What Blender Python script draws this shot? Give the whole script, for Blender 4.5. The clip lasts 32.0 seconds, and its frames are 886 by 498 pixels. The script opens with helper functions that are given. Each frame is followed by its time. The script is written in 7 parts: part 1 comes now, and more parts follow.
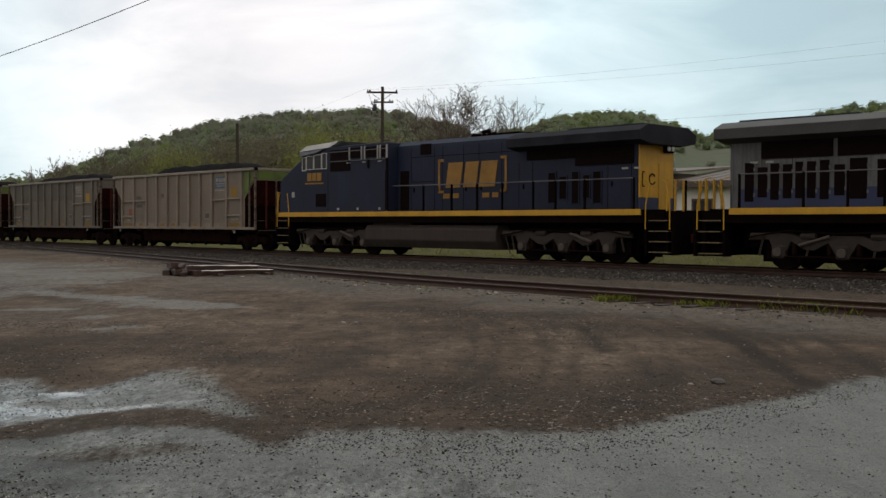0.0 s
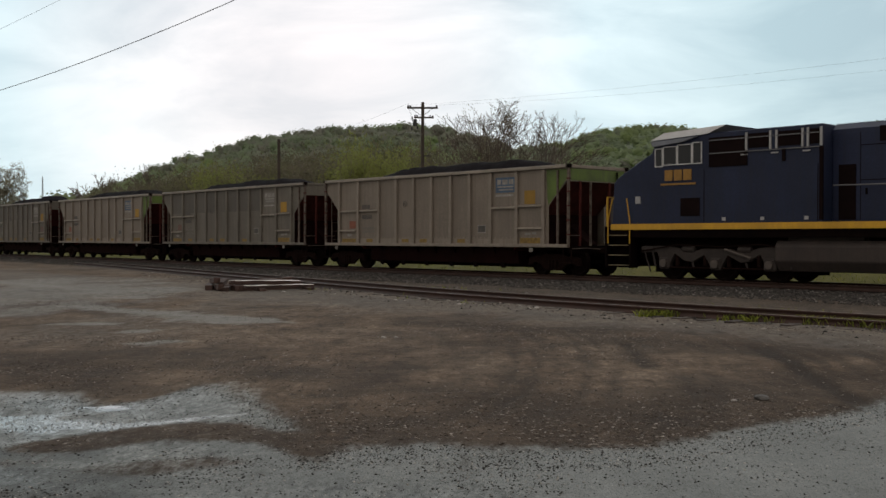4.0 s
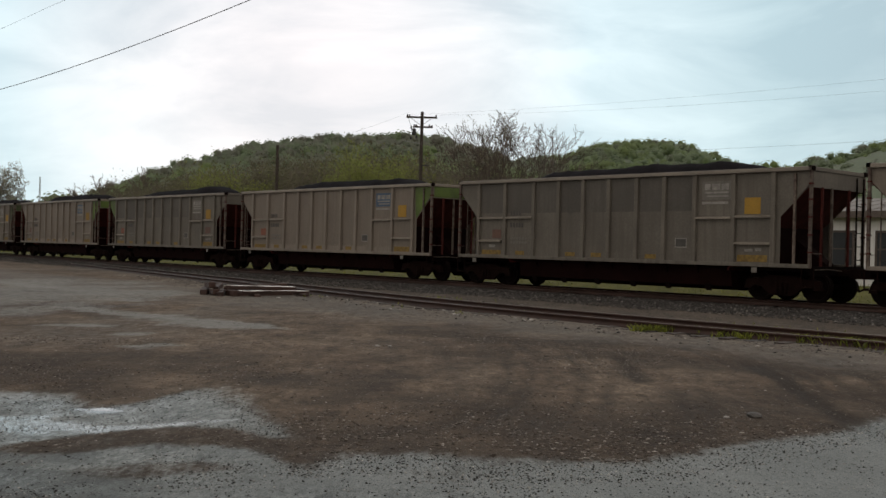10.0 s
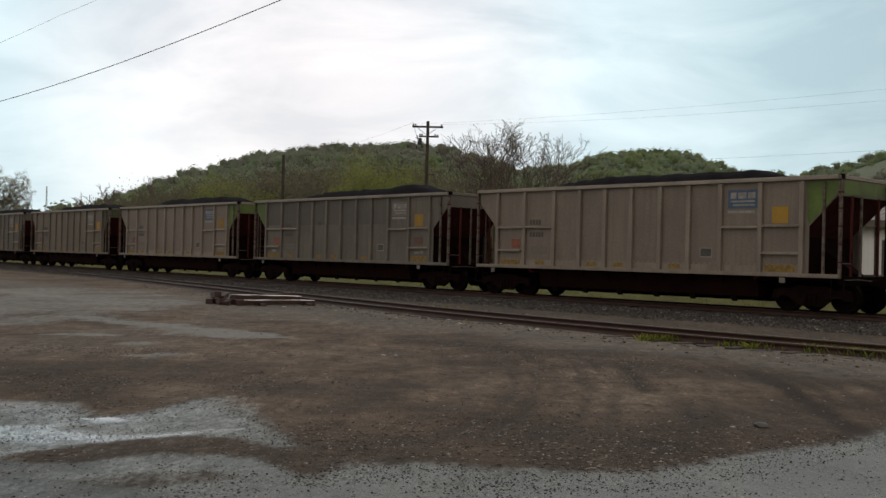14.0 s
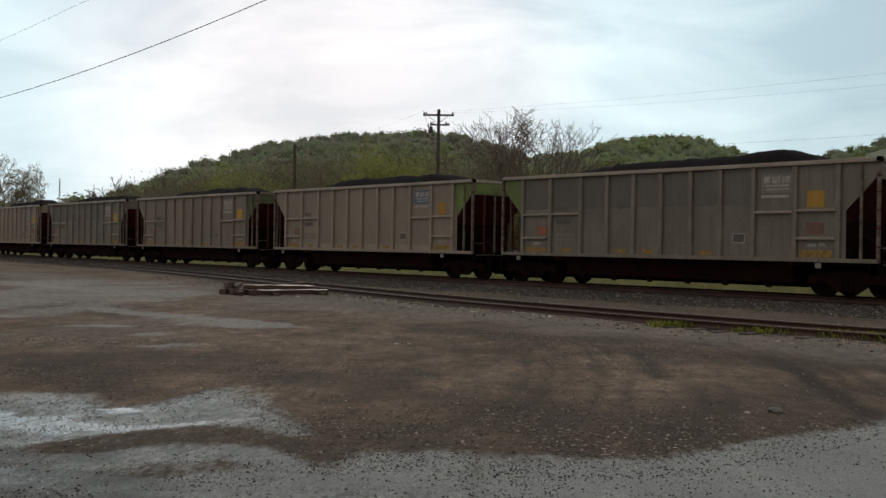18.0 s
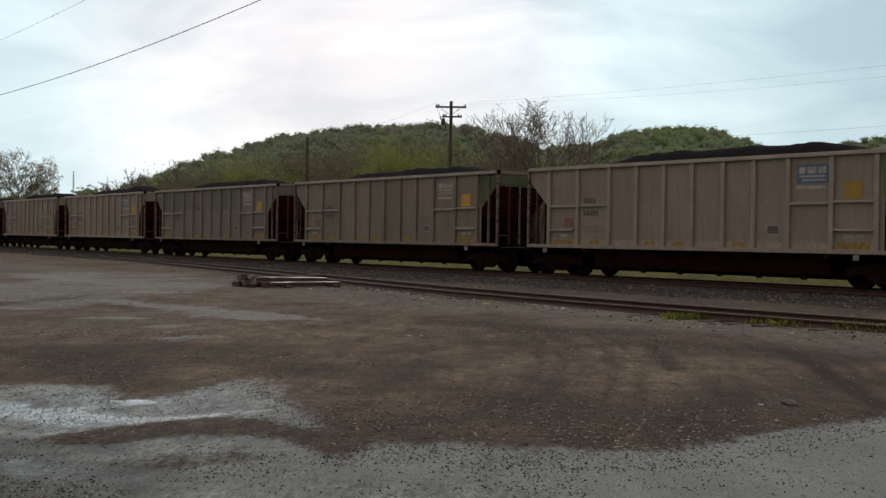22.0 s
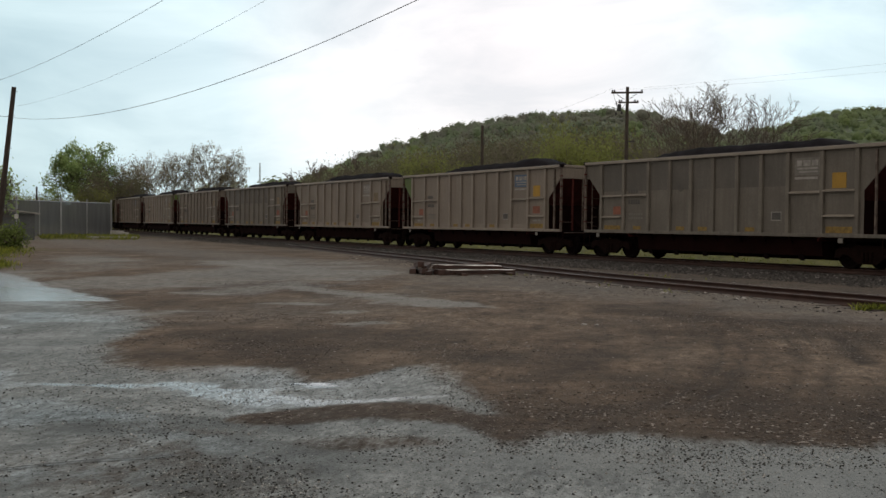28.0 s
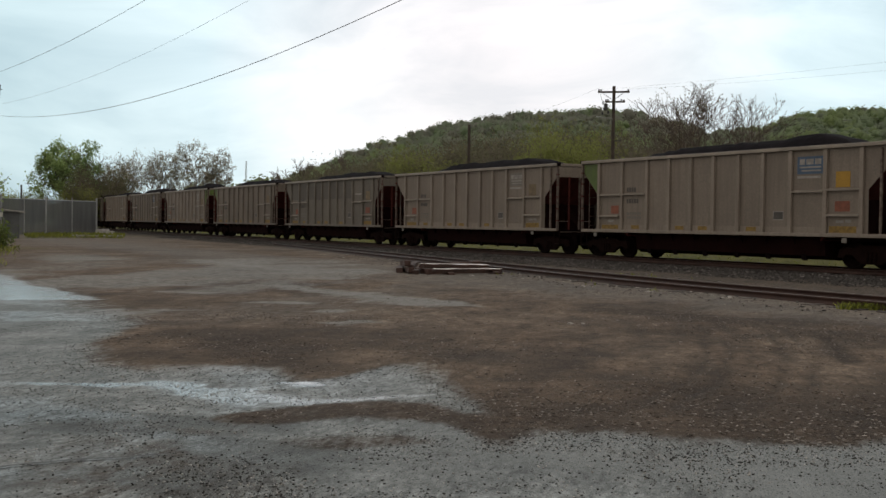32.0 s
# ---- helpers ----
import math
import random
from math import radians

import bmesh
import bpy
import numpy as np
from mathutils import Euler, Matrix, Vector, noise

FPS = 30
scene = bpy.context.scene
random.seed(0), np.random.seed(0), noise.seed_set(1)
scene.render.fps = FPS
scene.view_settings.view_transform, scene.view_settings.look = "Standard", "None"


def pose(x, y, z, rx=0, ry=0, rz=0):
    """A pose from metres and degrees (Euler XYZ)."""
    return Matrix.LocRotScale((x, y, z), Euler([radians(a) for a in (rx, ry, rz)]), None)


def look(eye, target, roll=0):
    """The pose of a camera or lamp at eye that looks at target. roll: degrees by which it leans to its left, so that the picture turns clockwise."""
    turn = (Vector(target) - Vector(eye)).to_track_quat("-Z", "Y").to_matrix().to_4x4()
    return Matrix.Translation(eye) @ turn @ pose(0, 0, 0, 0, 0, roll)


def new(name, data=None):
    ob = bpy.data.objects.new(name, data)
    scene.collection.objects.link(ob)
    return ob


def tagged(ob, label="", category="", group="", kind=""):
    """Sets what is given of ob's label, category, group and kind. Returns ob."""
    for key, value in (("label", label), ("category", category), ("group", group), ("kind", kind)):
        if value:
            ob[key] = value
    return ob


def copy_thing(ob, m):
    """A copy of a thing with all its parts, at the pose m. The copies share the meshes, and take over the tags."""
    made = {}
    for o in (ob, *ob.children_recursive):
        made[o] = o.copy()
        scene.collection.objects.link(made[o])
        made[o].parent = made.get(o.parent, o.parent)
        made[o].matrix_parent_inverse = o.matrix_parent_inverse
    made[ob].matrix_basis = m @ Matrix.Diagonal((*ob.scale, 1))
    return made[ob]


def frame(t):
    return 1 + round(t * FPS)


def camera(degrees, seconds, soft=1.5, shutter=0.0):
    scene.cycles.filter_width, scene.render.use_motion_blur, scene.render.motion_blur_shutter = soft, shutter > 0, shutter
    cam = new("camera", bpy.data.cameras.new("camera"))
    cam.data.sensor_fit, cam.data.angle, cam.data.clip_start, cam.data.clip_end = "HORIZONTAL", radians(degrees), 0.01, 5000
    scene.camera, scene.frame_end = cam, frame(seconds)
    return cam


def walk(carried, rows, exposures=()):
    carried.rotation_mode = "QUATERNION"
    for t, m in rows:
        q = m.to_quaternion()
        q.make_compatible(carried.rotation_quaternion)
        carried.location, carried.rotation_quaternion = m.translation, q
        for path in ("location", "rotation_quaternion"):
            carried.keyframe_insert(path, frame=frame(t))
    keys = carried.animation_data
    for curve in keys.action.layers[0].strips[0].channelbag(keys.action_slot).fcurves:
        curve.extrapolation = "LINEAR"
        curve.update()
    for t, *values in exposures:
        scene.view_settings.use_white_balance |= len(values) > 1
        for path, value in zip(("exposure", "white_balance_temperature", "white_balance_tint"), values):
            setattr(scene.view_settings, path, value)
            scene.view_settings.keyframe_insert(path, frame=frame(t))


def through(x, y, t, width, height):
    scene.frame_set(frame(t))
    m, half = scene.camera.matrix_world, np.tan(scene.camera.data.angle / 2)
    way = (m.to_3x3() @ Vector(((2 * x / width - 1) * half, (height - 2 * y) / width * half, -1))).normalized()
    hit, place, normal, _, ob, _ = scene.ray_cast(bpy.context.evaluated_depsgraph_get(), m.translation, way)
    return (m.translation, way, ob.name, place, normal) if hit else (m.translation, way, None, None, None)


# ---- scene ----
SECONDS = 32.0
cam = camera(45.49, SECONDS, soft=1.5)
EYE = (0.0, 0.0, 1.6)
# seconds, tilt (90 is level), lean, turn to the left
PATH = [
    (0, 88.64, -0.17, 0.04),
    (0.5, 88.92, -0.14, 1.28),
    (1, 88.98, 0.03, 1.96),
    (1.5, 89.15, -0.08, 2.09),
    (2, 89.38, -0.03, 2.03),
    (2.5, 89.42, 0.07, 2.12),
    (3, 89.46, -0.03, 2.08),
    (3.5, 89.43, -0.10, 2.17),
    (5.5, 89.65, 0.05, 2.37),
    (6, 89.73, 0.00, 2.39),
    (6.5, 89.58, -0.00, 2.59),
    (7, 89.47, 0.02, 2.65),
    (7.5, 89.39, -0.16, 2.70),
    (8, 89.03, 0.25, 2.16),
    (8.5, 89.06, -0.19, 2.33),
    (9, 89.42, -0.73, 1.88),
    (9.5, 89.80, -1.38, 1.91),
    (10, 89.98, -1.44, 2.02),
    (10.5, 89.97, -1.43, 2.05),
    (11, 90.20, -1.38, 2.00),
    (11.5, 90.18, -1.14, 2.25),
    (12, 90.34, -1.41, 2.14),
    (12.5, 90.20, -1.47, 2.24),
    (13, 90.36, -1.62, 2.23),
    (13.5, 90.32, -1.43, 2.31),
    (14, 90.48, -1.45, 2.33),
    (14.5, 90.52, -1.51, 2.65),
    (16.5, 90.20, -1.47, 2.74),
    (17, 89.95, -0.99, 2.99),
    (17.5, 89.82, -0.95, 3.04),
    (18, 89.83, -0.89, 2.99),
    (18.5, 89.66, -0.83, 3.19),
    (19, 89.54, -0.77, 3.27),
    (19.5, 89.59, -0.84, 3.26),
    (20, 89.63, -1.03, 3.18),
    (20.5, 89.64, -0.99, 3.27),
    (21, 89.52, -0.98, 3.44),
    (21.5, 89.50, -0.89, 3.61),
    (22, 89.39, -0.82, 3.67),
    (22.5, 89.43, -0.66, 3.94),
    (23, 89.45, -0.60, 3.94),
    (23.5, 89.44, -0.64, 4.38),
    (24, 88.83, -0.24, 7.90),
    (24.5, 88.58, -0.39, 13.00),
    (25, 88.62, -0.59, 13.75),
    (25.5, 88.68, -0.60, 13.62),
    (27.5, 88.75, -0.63, 13.26),
    (28, 88.62, -0.64, 13.12),
    (28.5, 88.67, -0.83, 13.09),
    (29, 88.62, -0.81, 13.20),
    (29.5, 88.70, -0.81, 13.17),
    (30, 88.71, -0.67, 13.10),
    (30.5, 88.68, -0.56, 13.29),
    (31, 88.79, -0.59, 13.15),
    (31.5, 88.76, -0.53, 13.14),
    (32, 88.57, -0.72, 12.40),
]
walk(cam, [(t, pose(*EYE, rx, ry, rz)) for t, rx, ry, rz in PATH], exposures=[(0.0, 0.0), (23.0, 0.0), (25.5, 0.06), (32.0, 0.06)])

# ---- sky and light: an overcast evening, the brightest cloud low behind the train ----
GLOW = Vector((-0.165, 0.96, 0.16)).normalized()


def make_world():
    w = bpy.data.worlds.new("overcast")
    scene.world = w
    w.use_nodes = True
    nt = w.node_tree
    nt.nodes.clear()
    n, ln = nt.nodes.new, nt.links.new
    out, bg = n("ShaderNodeOutputWorld"), n("ShaderNodeBackground")
    sky = n("ShaderNodeTexSky")
    sky.sky_type, sky.sun_disc = "NISHITA", False
    sky.sun_elevation, sky.sun_rotation = radians(54), radians(12)
    sky.air_density, sky.dust_density = 1.0, 2.0
    co = n("ShaderNodeTexCoord")
    # clouds thin out with height: stretch the noise sideways
    mp = n("ShaderNodeMapping")
    mp.inputs["Scale"].default_value = (2.2, 2.2, 7.0)
    mp.inputs["Location"].default_value = (3.1, 0.4, 0.2)
    ln(co.outputs["Generated"], mp.inputs["Vector"])
    big = n("ShaderNodeTexNoise")
    big.inputs["Scale"].default_value, big.inputs["Detail"].default_value, big.inputs["Roughness"].default_value = 1.9, 7.0, 0.55
    big.inputs["Distortion"].default_value = 0.5
    ln(mp.outputs["Vector"], big.inputs["Vector"])
    ramp = n("ShaderNodeValToRGB")
    ramp.color_ramp.elements[0].position, ramp.color_ramp.elements[0].color = 0.36, (0.76, 0.80, 0.83, 1)
    ramp.color_ramp.elements[1].position, ramp.color_ramp.elements[1].color = 0.64, (1.06, 1.05, 1.045, 1)
    ln(big.outputs["Fac"], ramp.inputs["Fac"])
    # the glow of the low sun behind the cloud sheet
    dot = n("ShaderNodeVectorMath")
    dot.operation = "DOT_PRODUCT"
    dot.inputs[1].default_value = GLOW
    ln(co.outputs["Generated"], dot.inputs[0])
    gr = n("ShaderNodeValToRGB")
    e = gr.color_ramp.elements
    e[0].position, e[0].color = 0.0, (0.80, 0.71, 0.625, 1)
    e[1].position, e[1].color = 1.0, (0.99, 0.935, 0.93, 1)
    mid = e.new(0.17)
    mid.color = (0.88, 0.79, 0.70, 1)
    mid = e.new(0.55)
    mid.color = (0.68, 0.65, 0.61, 1)
    mid = e.new(0.82)
    mid.color = (0.50, 0.62, 0.66, 1)
    mid = e.new(0.91)
    mid.color = (0.58, 0.735, 0.775, 1)
    mid = e.new(0.965)
    mid.color = (0.74, 0.880, 0.920, 1)
    ln(dot.outputs["Value"], gr.inputs["Fac"])
    mul = n("ShaderNodeMix")
    mul.data_type, mul.blend_type = "RGBA", "MULTIPLY"
    mul.inputs["Factor"].default_value = 1.0
    ln(ramp.outputs["Color"], mul.inputs["A"])
    ln(gr.outputs["Color"], mul.inputs["B"])
    dim = n("ShaderNodeMix")
    dim.data_type, dim.blend_type = "RGBA", "MULTIPLY"
    dim.inputs["Factor"].default_value = 1.0
    dim.inputs["B"].default_value = (0.10, 0.10, 0.10, 1)
    ln(sky.outputs["Color"], dim.inputs["A"])
    mix = n("ShaderNodeMix")
    mix.data_type = "RGBA"
    mix.inputs["Factor"].default_value = 0.93
    ln(dim.outputs["Result"], mix.inputs["A"])
    ln(mul.outputs["Result"], mix.inputs["B"])
    ln(mix.outputs["Result"], bg.inputs["Color"])
    bg.inputs["Strength"].default_value = 1.12
    ln(bg.outputs["Background"], out.inputs["Surface"])


make_world()
lamp = bpy.data.lights.new("sun", "SUN")
lamp.energy, lamp.angle, lamp.color = 0.5, radians(25), (1.0, 0.95, 0.88)
new("sun", lamp).matrix_world = look((25, 120, 170), (0, 0, 0))


# ---- materials ----
def mat(name, colour, rough=0.7, metal=0.0, spread=0.25, scale=3.0, fine=40.0, bump=0.15, second=None, streak=None, spec=0.5, obj_var=0.0, shift=False):
    """A surface with two scales of variation: broad stains (scale) and fine grain (fine). second: the stains' colour; streak: run-down dirt."""
    m = bpy.data.materials.new(name)
    m.use_nodes = True
    nt = m.node_tree
    n, ln = nt.nodes.new, nt.links.new
    b = nt.nodes["Principled BSDF"]
    b.inputs["Roughness"].default_value, b.inputs["Metallic"].default_value = rough, metal
    b.inputs["Specular IOR Level"].default_value = spec
    place = n("ShaderNodeTexCoord").outputs["Object"]
    if shift:
        # stains differ from piece to piece
        oi, mv = n("ShaderNodeObjectInfo"), n("ShaderNodeVectorMath")
        mv.operation = "MULTIPLY_ADD"
        mv.inputs[1].default_value = (1, 1, 1)
        sc = n("ShaderNodeVectorMath")
        sc.operation = "MULTIPLY"
        sc.inputs[1].default_value = (83, 47, 19)
        ln(oi.outputs["Random"], sc.inputs[0])
        ln(place, mv.inputs[0])
        ln(sc.outputs["Vector"], mv.inputs[2])
        place = mv.outputs["Vector"]
    a = n("ShaderNodeTexNoise")
    a.inputs["Scale"].default_value, a.inputs["Detail"].default_value = scale, 5.0
    ln(place, a.inputs["Vector"])
    f = n("ShaderNodeTexNoise")
    f.inputs["Scale"].default_value, f.inputs["Detail"].default_value = fine, 3.0
    ln(place, f.inputs["Vector"])
    r = n("ShaderNodeValToRGB")
    r.color_ramp.elements[0].position, r.color_ramp.elements[1].position = 0.35, 0.68
    c2 = second or tuple(c * (1 - spread) for c in colour)
    r.color_ramp.elements[0].color, r.color_ramp.elements[1].color = (*c2, 1), (*colour, 1)
    ln(a.outputs["Fac"], r.inputs["Fac"])
    g = n("ShaderNodeMix")
    g.data_type, g.blend_type = "RGBA", "OVERLAY"
    g.inputs["Factor"].default_value = 0.35
    ln(r.outputs["Color"], g.inputs["A"])
    ln(f.outputs["Fac"], g.inputs["B"])
    col = g.outputs["Result"]
    if streak:
        mp = n("ShaderNodeMapping")
        mp.inputs["Scale"].default_value = (5.0, 5.0, 0.35)
        ln(place, mp.inputs["Vector"])
        s = n("ShaderNodeTexNoise")
        s.inputs["Scale"].default_value, s.inputs["Detail"].default_value = 1.6, 6.0
        ln(mp.outputs["Vector"], s.inputs["Vector"])
        sr = n("ShaderNodeValToRGB")
        sr.color_ramp.elements[0].position, sr.color_ramp.elements[1].position = 0.46, 0.70
        sr.color_ramp.elements[0].color, sr.color_ramp.elements[1].color = (0, 0, 0, 1), (0.75, 0.75, 0.75, 1)
        ln(s.outputs["Fac"], sr.inputs["Fac"])
        sm = n("ShaderNodeMix")
        sm.data_type = "RGBA"
        sm.inputs["B"].default_value = (*streak, 1)
        ln(sr.outputs["Color"], sm.inputs["Factor"])
        ln(col, sm.inputs["A"])
        col = sm.outputs["Result"]
    if obj_var:
        oi, hv, mr = n("ShaderNodeObjectInfo"), n("ShaderNodeHueSaturation"), n("ShaderNodeMapRange")
        mr.inputs["To Min"].default_value, mr.inputs["To Max"].default_value = 1 - obj_var, 1 + obj_var
        ln(oi.outputs["Random"], mr.inputs["Value"])
        ln(mr.outputs["Result"], hv.inputs["Value"])
        ln(col, hv.inputs["Color"])
        col = hv.outputs["Color"]
    ln(col, b.inputs["Base Color"])
    if bump:
        bp = n("ShaderNodeBump")
        bp.inputs["Strength"].default_value, bp.inputs["Distance"].default_value = bump, 0.02
        ln(f.outputs["Fac"], bp.inputs["Height"])
        ln(bp.outputs["Normal"], b.inputs["Normal"])
    return m


M = {
    "alu": mat("weathered_aluminium", (0.133, 0.111, 0.087), 0.65, 0.05, 0.22, 0.7, 18, 0.06, streak=(0.083, 0.067, 0.051), obj_var=0.07, shift=True),
    "alu_light": mat("bare_aluminium", (0.138, 0.115, 0.091), 0.6, 0.1, 0.28, 1.5, 30, 0.06, streak=(0.081, 0.064, 0.048), obj_var=0.06, shift=True),
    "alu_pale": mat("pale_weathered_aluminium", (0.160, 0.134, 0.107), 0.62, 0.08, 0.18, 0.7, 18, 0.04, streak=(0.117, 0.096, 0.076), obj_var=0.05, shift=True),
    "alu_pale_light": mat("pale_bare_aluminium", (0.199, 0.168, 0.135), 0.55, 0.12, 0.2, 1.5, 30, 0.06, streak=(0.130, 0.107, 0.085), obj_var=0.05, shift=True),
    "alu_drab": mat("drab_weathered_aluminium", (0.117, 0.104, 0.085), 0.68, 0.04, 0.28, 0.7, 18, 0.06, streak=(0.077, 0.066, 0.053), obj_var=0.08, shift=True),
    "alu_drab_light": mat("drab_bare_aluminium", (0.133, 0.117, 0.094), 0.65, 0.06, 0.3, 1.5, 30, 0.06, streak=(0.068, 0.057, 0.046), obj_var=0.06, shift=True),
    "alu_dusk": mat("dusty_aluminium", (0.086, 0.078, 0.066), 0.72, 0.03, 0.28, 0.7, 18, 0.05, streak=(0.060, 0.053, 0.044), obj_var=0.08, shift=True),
    "post": mat("rust_spotted_aluminium", (0.130, 0.104, 0.081), 0.7, 0.05, 0.3, 7.0, 30, 0.08, second=(0.039, 0.021, 0.016), obj_var=0.15, shift=True),
    # lighter than the sheets: sky reflected on top edges is put into this colour
    "chord": mat("sky_bright_aluminium", (0.221, 0.192, 0.156), 0.5, 0.2, 0.25, 1.5, 30, 0.06, obj_var=0.1),
    "rust_dark": mat("dark_rusty_steel", (0.075, 0.0170, 0.0145), 0.9, 0.0, 0.4, 2.0, 30, 0.2, spec=0.15),
    # undercar shade and red flare are put into these near-black base colours
    "belly": mat("shade_dark_hopper_steel", (0.0110, 0.0034, 0.0028), 0.9, 0.0, 0.4, 2.0, 30, 0.2, spec=0.05),
    "under": mat("shade_dark_steel", (0.0052, 0.0025, 0.0023), 0.9, 0.0, 0.5, 3.0, 30, 0.2, spec=0.05),
    "truck": mat("shade_dark_brown_steel", (0.0120, 0.0054, 0.0042), 0.85, 0.0, 0.5, 4.0, 40, 0.25, spec=0.05),
    "wheel": mat("worn_shade_dark_wheel_steel", (0.0078, 0.0045, 0.0039), 0.8, 0.1, 0.4, 6.0, 60, 0.1, spec=0.05),
    "coal": mat("coal", (0.0084, 0.0060, 0.0080), 0.95, 0.0, 0.6, 5.0, 14, 0.9, spec=0.08),
    "green_dull": mat("sooted_green_paint", (0.040, 0.054, 0.016), 0.7, 0.0, 0.4, 1.5, 25, 0.05, streak=(0.030, 0.034, 0.018)),
    "green": mat("green_paint", (0.078, 0.128, 0.0130), 0.6, 0.0, 0.4, 1.5, 25, 0.05, streak=(0.048, 0.066, 0.0180)),
    "yellow_mark": mat("faded_yellow_mark", (0.225, 0.140, 0.024), 0.7, 0.0, 0.5, 9, 40, 0.02),
    "placard": mat("yellow_placard", (0.27, 0.155, 0.013), 0.7, 0.0, 0.18, 3, 40, 0.02, obj_var=0.25),
    "tan_mark": mat("faded_tan_mark", (0.150, 0.112, 0.062), 0.7, 0.0, 0.3, 5, 40, 0.02, obj_var=0.2),
    "orange_mark": mat("faded_orange_mark", (0.2100, 0.0665, 0.0350), 0.7, 0.0, 0.4, 6, 40, 0.02),
    "rust_mark": mat("dull_red_mark", (0.1120, 0.0525, 0.0350), 0.6, 0.0, 0.3, 6, 40, 0.02),
    "blue_mark": mat("faded_blue_board", (0.0525, 0.0910, 0.1470), 0.7, 0.0, 0.25, 6, 40, 0.02),
    "pale_mark": mat("pale_lettering", (0.2520, 0.2380, 0.2170), 0.7, 0.0, 0.35, 6, 40, 0.02),
    "dark_mark": mat("dark_lettering", (0.0525, 0.0476, 0.0420), 0.6, 0.0, 0.3, 8, 40, 0.02),
    "grey_mark": mat("faded_grey_board", (0.1330, 0.1225, 0.1050), 0.6, 0.0, 0.25, 6, 40, 0.02),
    "rail": mat("rusty_rail", (0.048, 0.023, 0.016), 0.6, 0.4, 0.4, 2, 60, 0.2),
    "railtop": mat("worn_rail_head", (0.17, 0.13, 0.11), 0.42, 0.8, 0.3, 1, 60, 0.05),
    "tie": mat("creosoted_wood", (0.040, 0.028, 0.022), 0.9, 0.0, 0.5, 3, 25, 0.5, obj_var=0.3),
    "ballast": mat("ballast_bed", (0.085, 0.075, 0.068), 0.95, 0.0, 0.5, 1.2, 22, 0.8),
    "pole": mat("weathered_pole_wood", (0.050, 0.037, 0.029), 0.9, 0.0, 0.4, 2, 20, 0.4),
    "wire": mat("black_cable", (0.02, 0.02, 0.022), 0.6, 0.0, 0.2, 2, 20, 0.0),
    "steel": mat("galvanised_steel", (0.33, 0.34, 0.35), 0.45, 0.7, 0.25, 4, 40, 0.05),
}


# ---- helpers for meshes ----
def box(bm, x0, x1, y0, y1, z0, z1):
    v = [bm.verts.new(p) for p in ((x0, y0, z0), (x1, y0, z0), (x1, y1, z0), (x0, y1, z0), (x0, y0, z1), (x1, y0, z1), (x1, y1, z1), (x0, y1, z1))]
    for f in ((3, 2, 1, 0), (4, 5, 6, 7), (0, 1, 5, 4), (1, 2, 6, 5), (2, 3, 7, 6), (3, 0, 4, 7)):
        bm.faces.new([v[i] for i in f])


def prism(bm, pts, y0, y1, axis="y"):
    """A flat outline (first, second coordinate) drawn out along the axis that is left."""
    def p(a, b, c):
        return {"y": (a, c, b), "x": (c, a, b), "z": (a, b, c)}[axis]
    lo = [bm.verts.new(p(a, b, y0)) for a, b in pts]
    hi = [bm.verts.new(p(a, b, y1)) for a, b in pts]
    k = len(pts)
    faces = [bm.faces.new(lo), bm.faces.new(hi[::-1])]
    for i in range(k):
        faces.append(bm.faces.new((lo[i], hi[i], hi[(i + 1) % k], lo[(i + 1) % k])))
    bmesh.ops.recalc_face_normals(bm, faces=faces)


def tube(bm, points, r0, r1=None, n=6, caps=True):
    r1 = r0 if r1 is None else r1
    pts = [Vector(p) for p in points]
    rings = []
    for i, p in enumerate(pts):
        d = (pts[min(i + 1, len(pts) - 1)] - pts[max(i - 1, 0)]).normalized()
        a = d.orthogonal().normalized()
        b = d.cross(a)
        r = r0 + (r1 - r0) * i / max(1, len(pts) - 1)
        rings.append([bm.verts.new(p + (a * math.cos(2 * math.pi * j / n) + b * math.sin(2 * math.pi * j / n)) * r) for j in range(n)])
    for u, w in zip(rings, rings[1:]):
        for j in range(n):
            bm.faces.new((u[j], u[(j + 1) % n], w[(j + 1) % n], w[j]))
    if caps:
        bm.faces.new(rings[0][::-1])
        bm.faces.new(rings[-1])


def lathe(bm, profile, n=24, axis="y"):
    """profile: (radius, along) pairs, turned round the axis."""
    rings = []
    for r, a in profile:
        ring = []
        for j in range(n):
            t = 2 * math.pi * j / n
            c, s = r * math.cos(t), r * math.sin(t)
            ring.append(bm.verts.new({"y": (c, a, s), "x": (a, c, s), "z": (c, s, a)}[axis]))
        rings.append(ring)
    faces = []
    for u, w in zip(rings, rings[1:]):
        for j in range(n):
            faces.append(bm.faces.new((u[j], u[(j + 1) % n], w[(j + 1) % n], w[j])))
    faces += [bm.faces.new(rings[0]), bm.faces.new(rings[-1])]
    bmesh.ops.recalc_face_normals(bm, faces=faces)


def data(name, bm, material, smooth=False, bevel=0.0):
    if bevel:
        bmesh.ops.bevel(bm, geom=bm.edges[:], offset=bevel, segments=1, affect="EDGES", clamp_overlap=True)
    me = bpy.data.meshes.new(name)
    bm.to_mesh(me)
    bm.free()
    if smooth:
        for p in me.polygons:
            p.use_smooth = True
    if material:
        me.materials.append(material)
    return me


def part(name, bm, material, parent, label="", smooth=False, bevel=0.0, at=None):
    me = bm if isinstance(bm, bpy.types.Mesh) else data(name, bm, material, smooth, bevel)
    ob = new(name, me)
    ob.parent = parent
    if at is not None:
        ob.matrix_basis = at
    return tagged(ob, label)


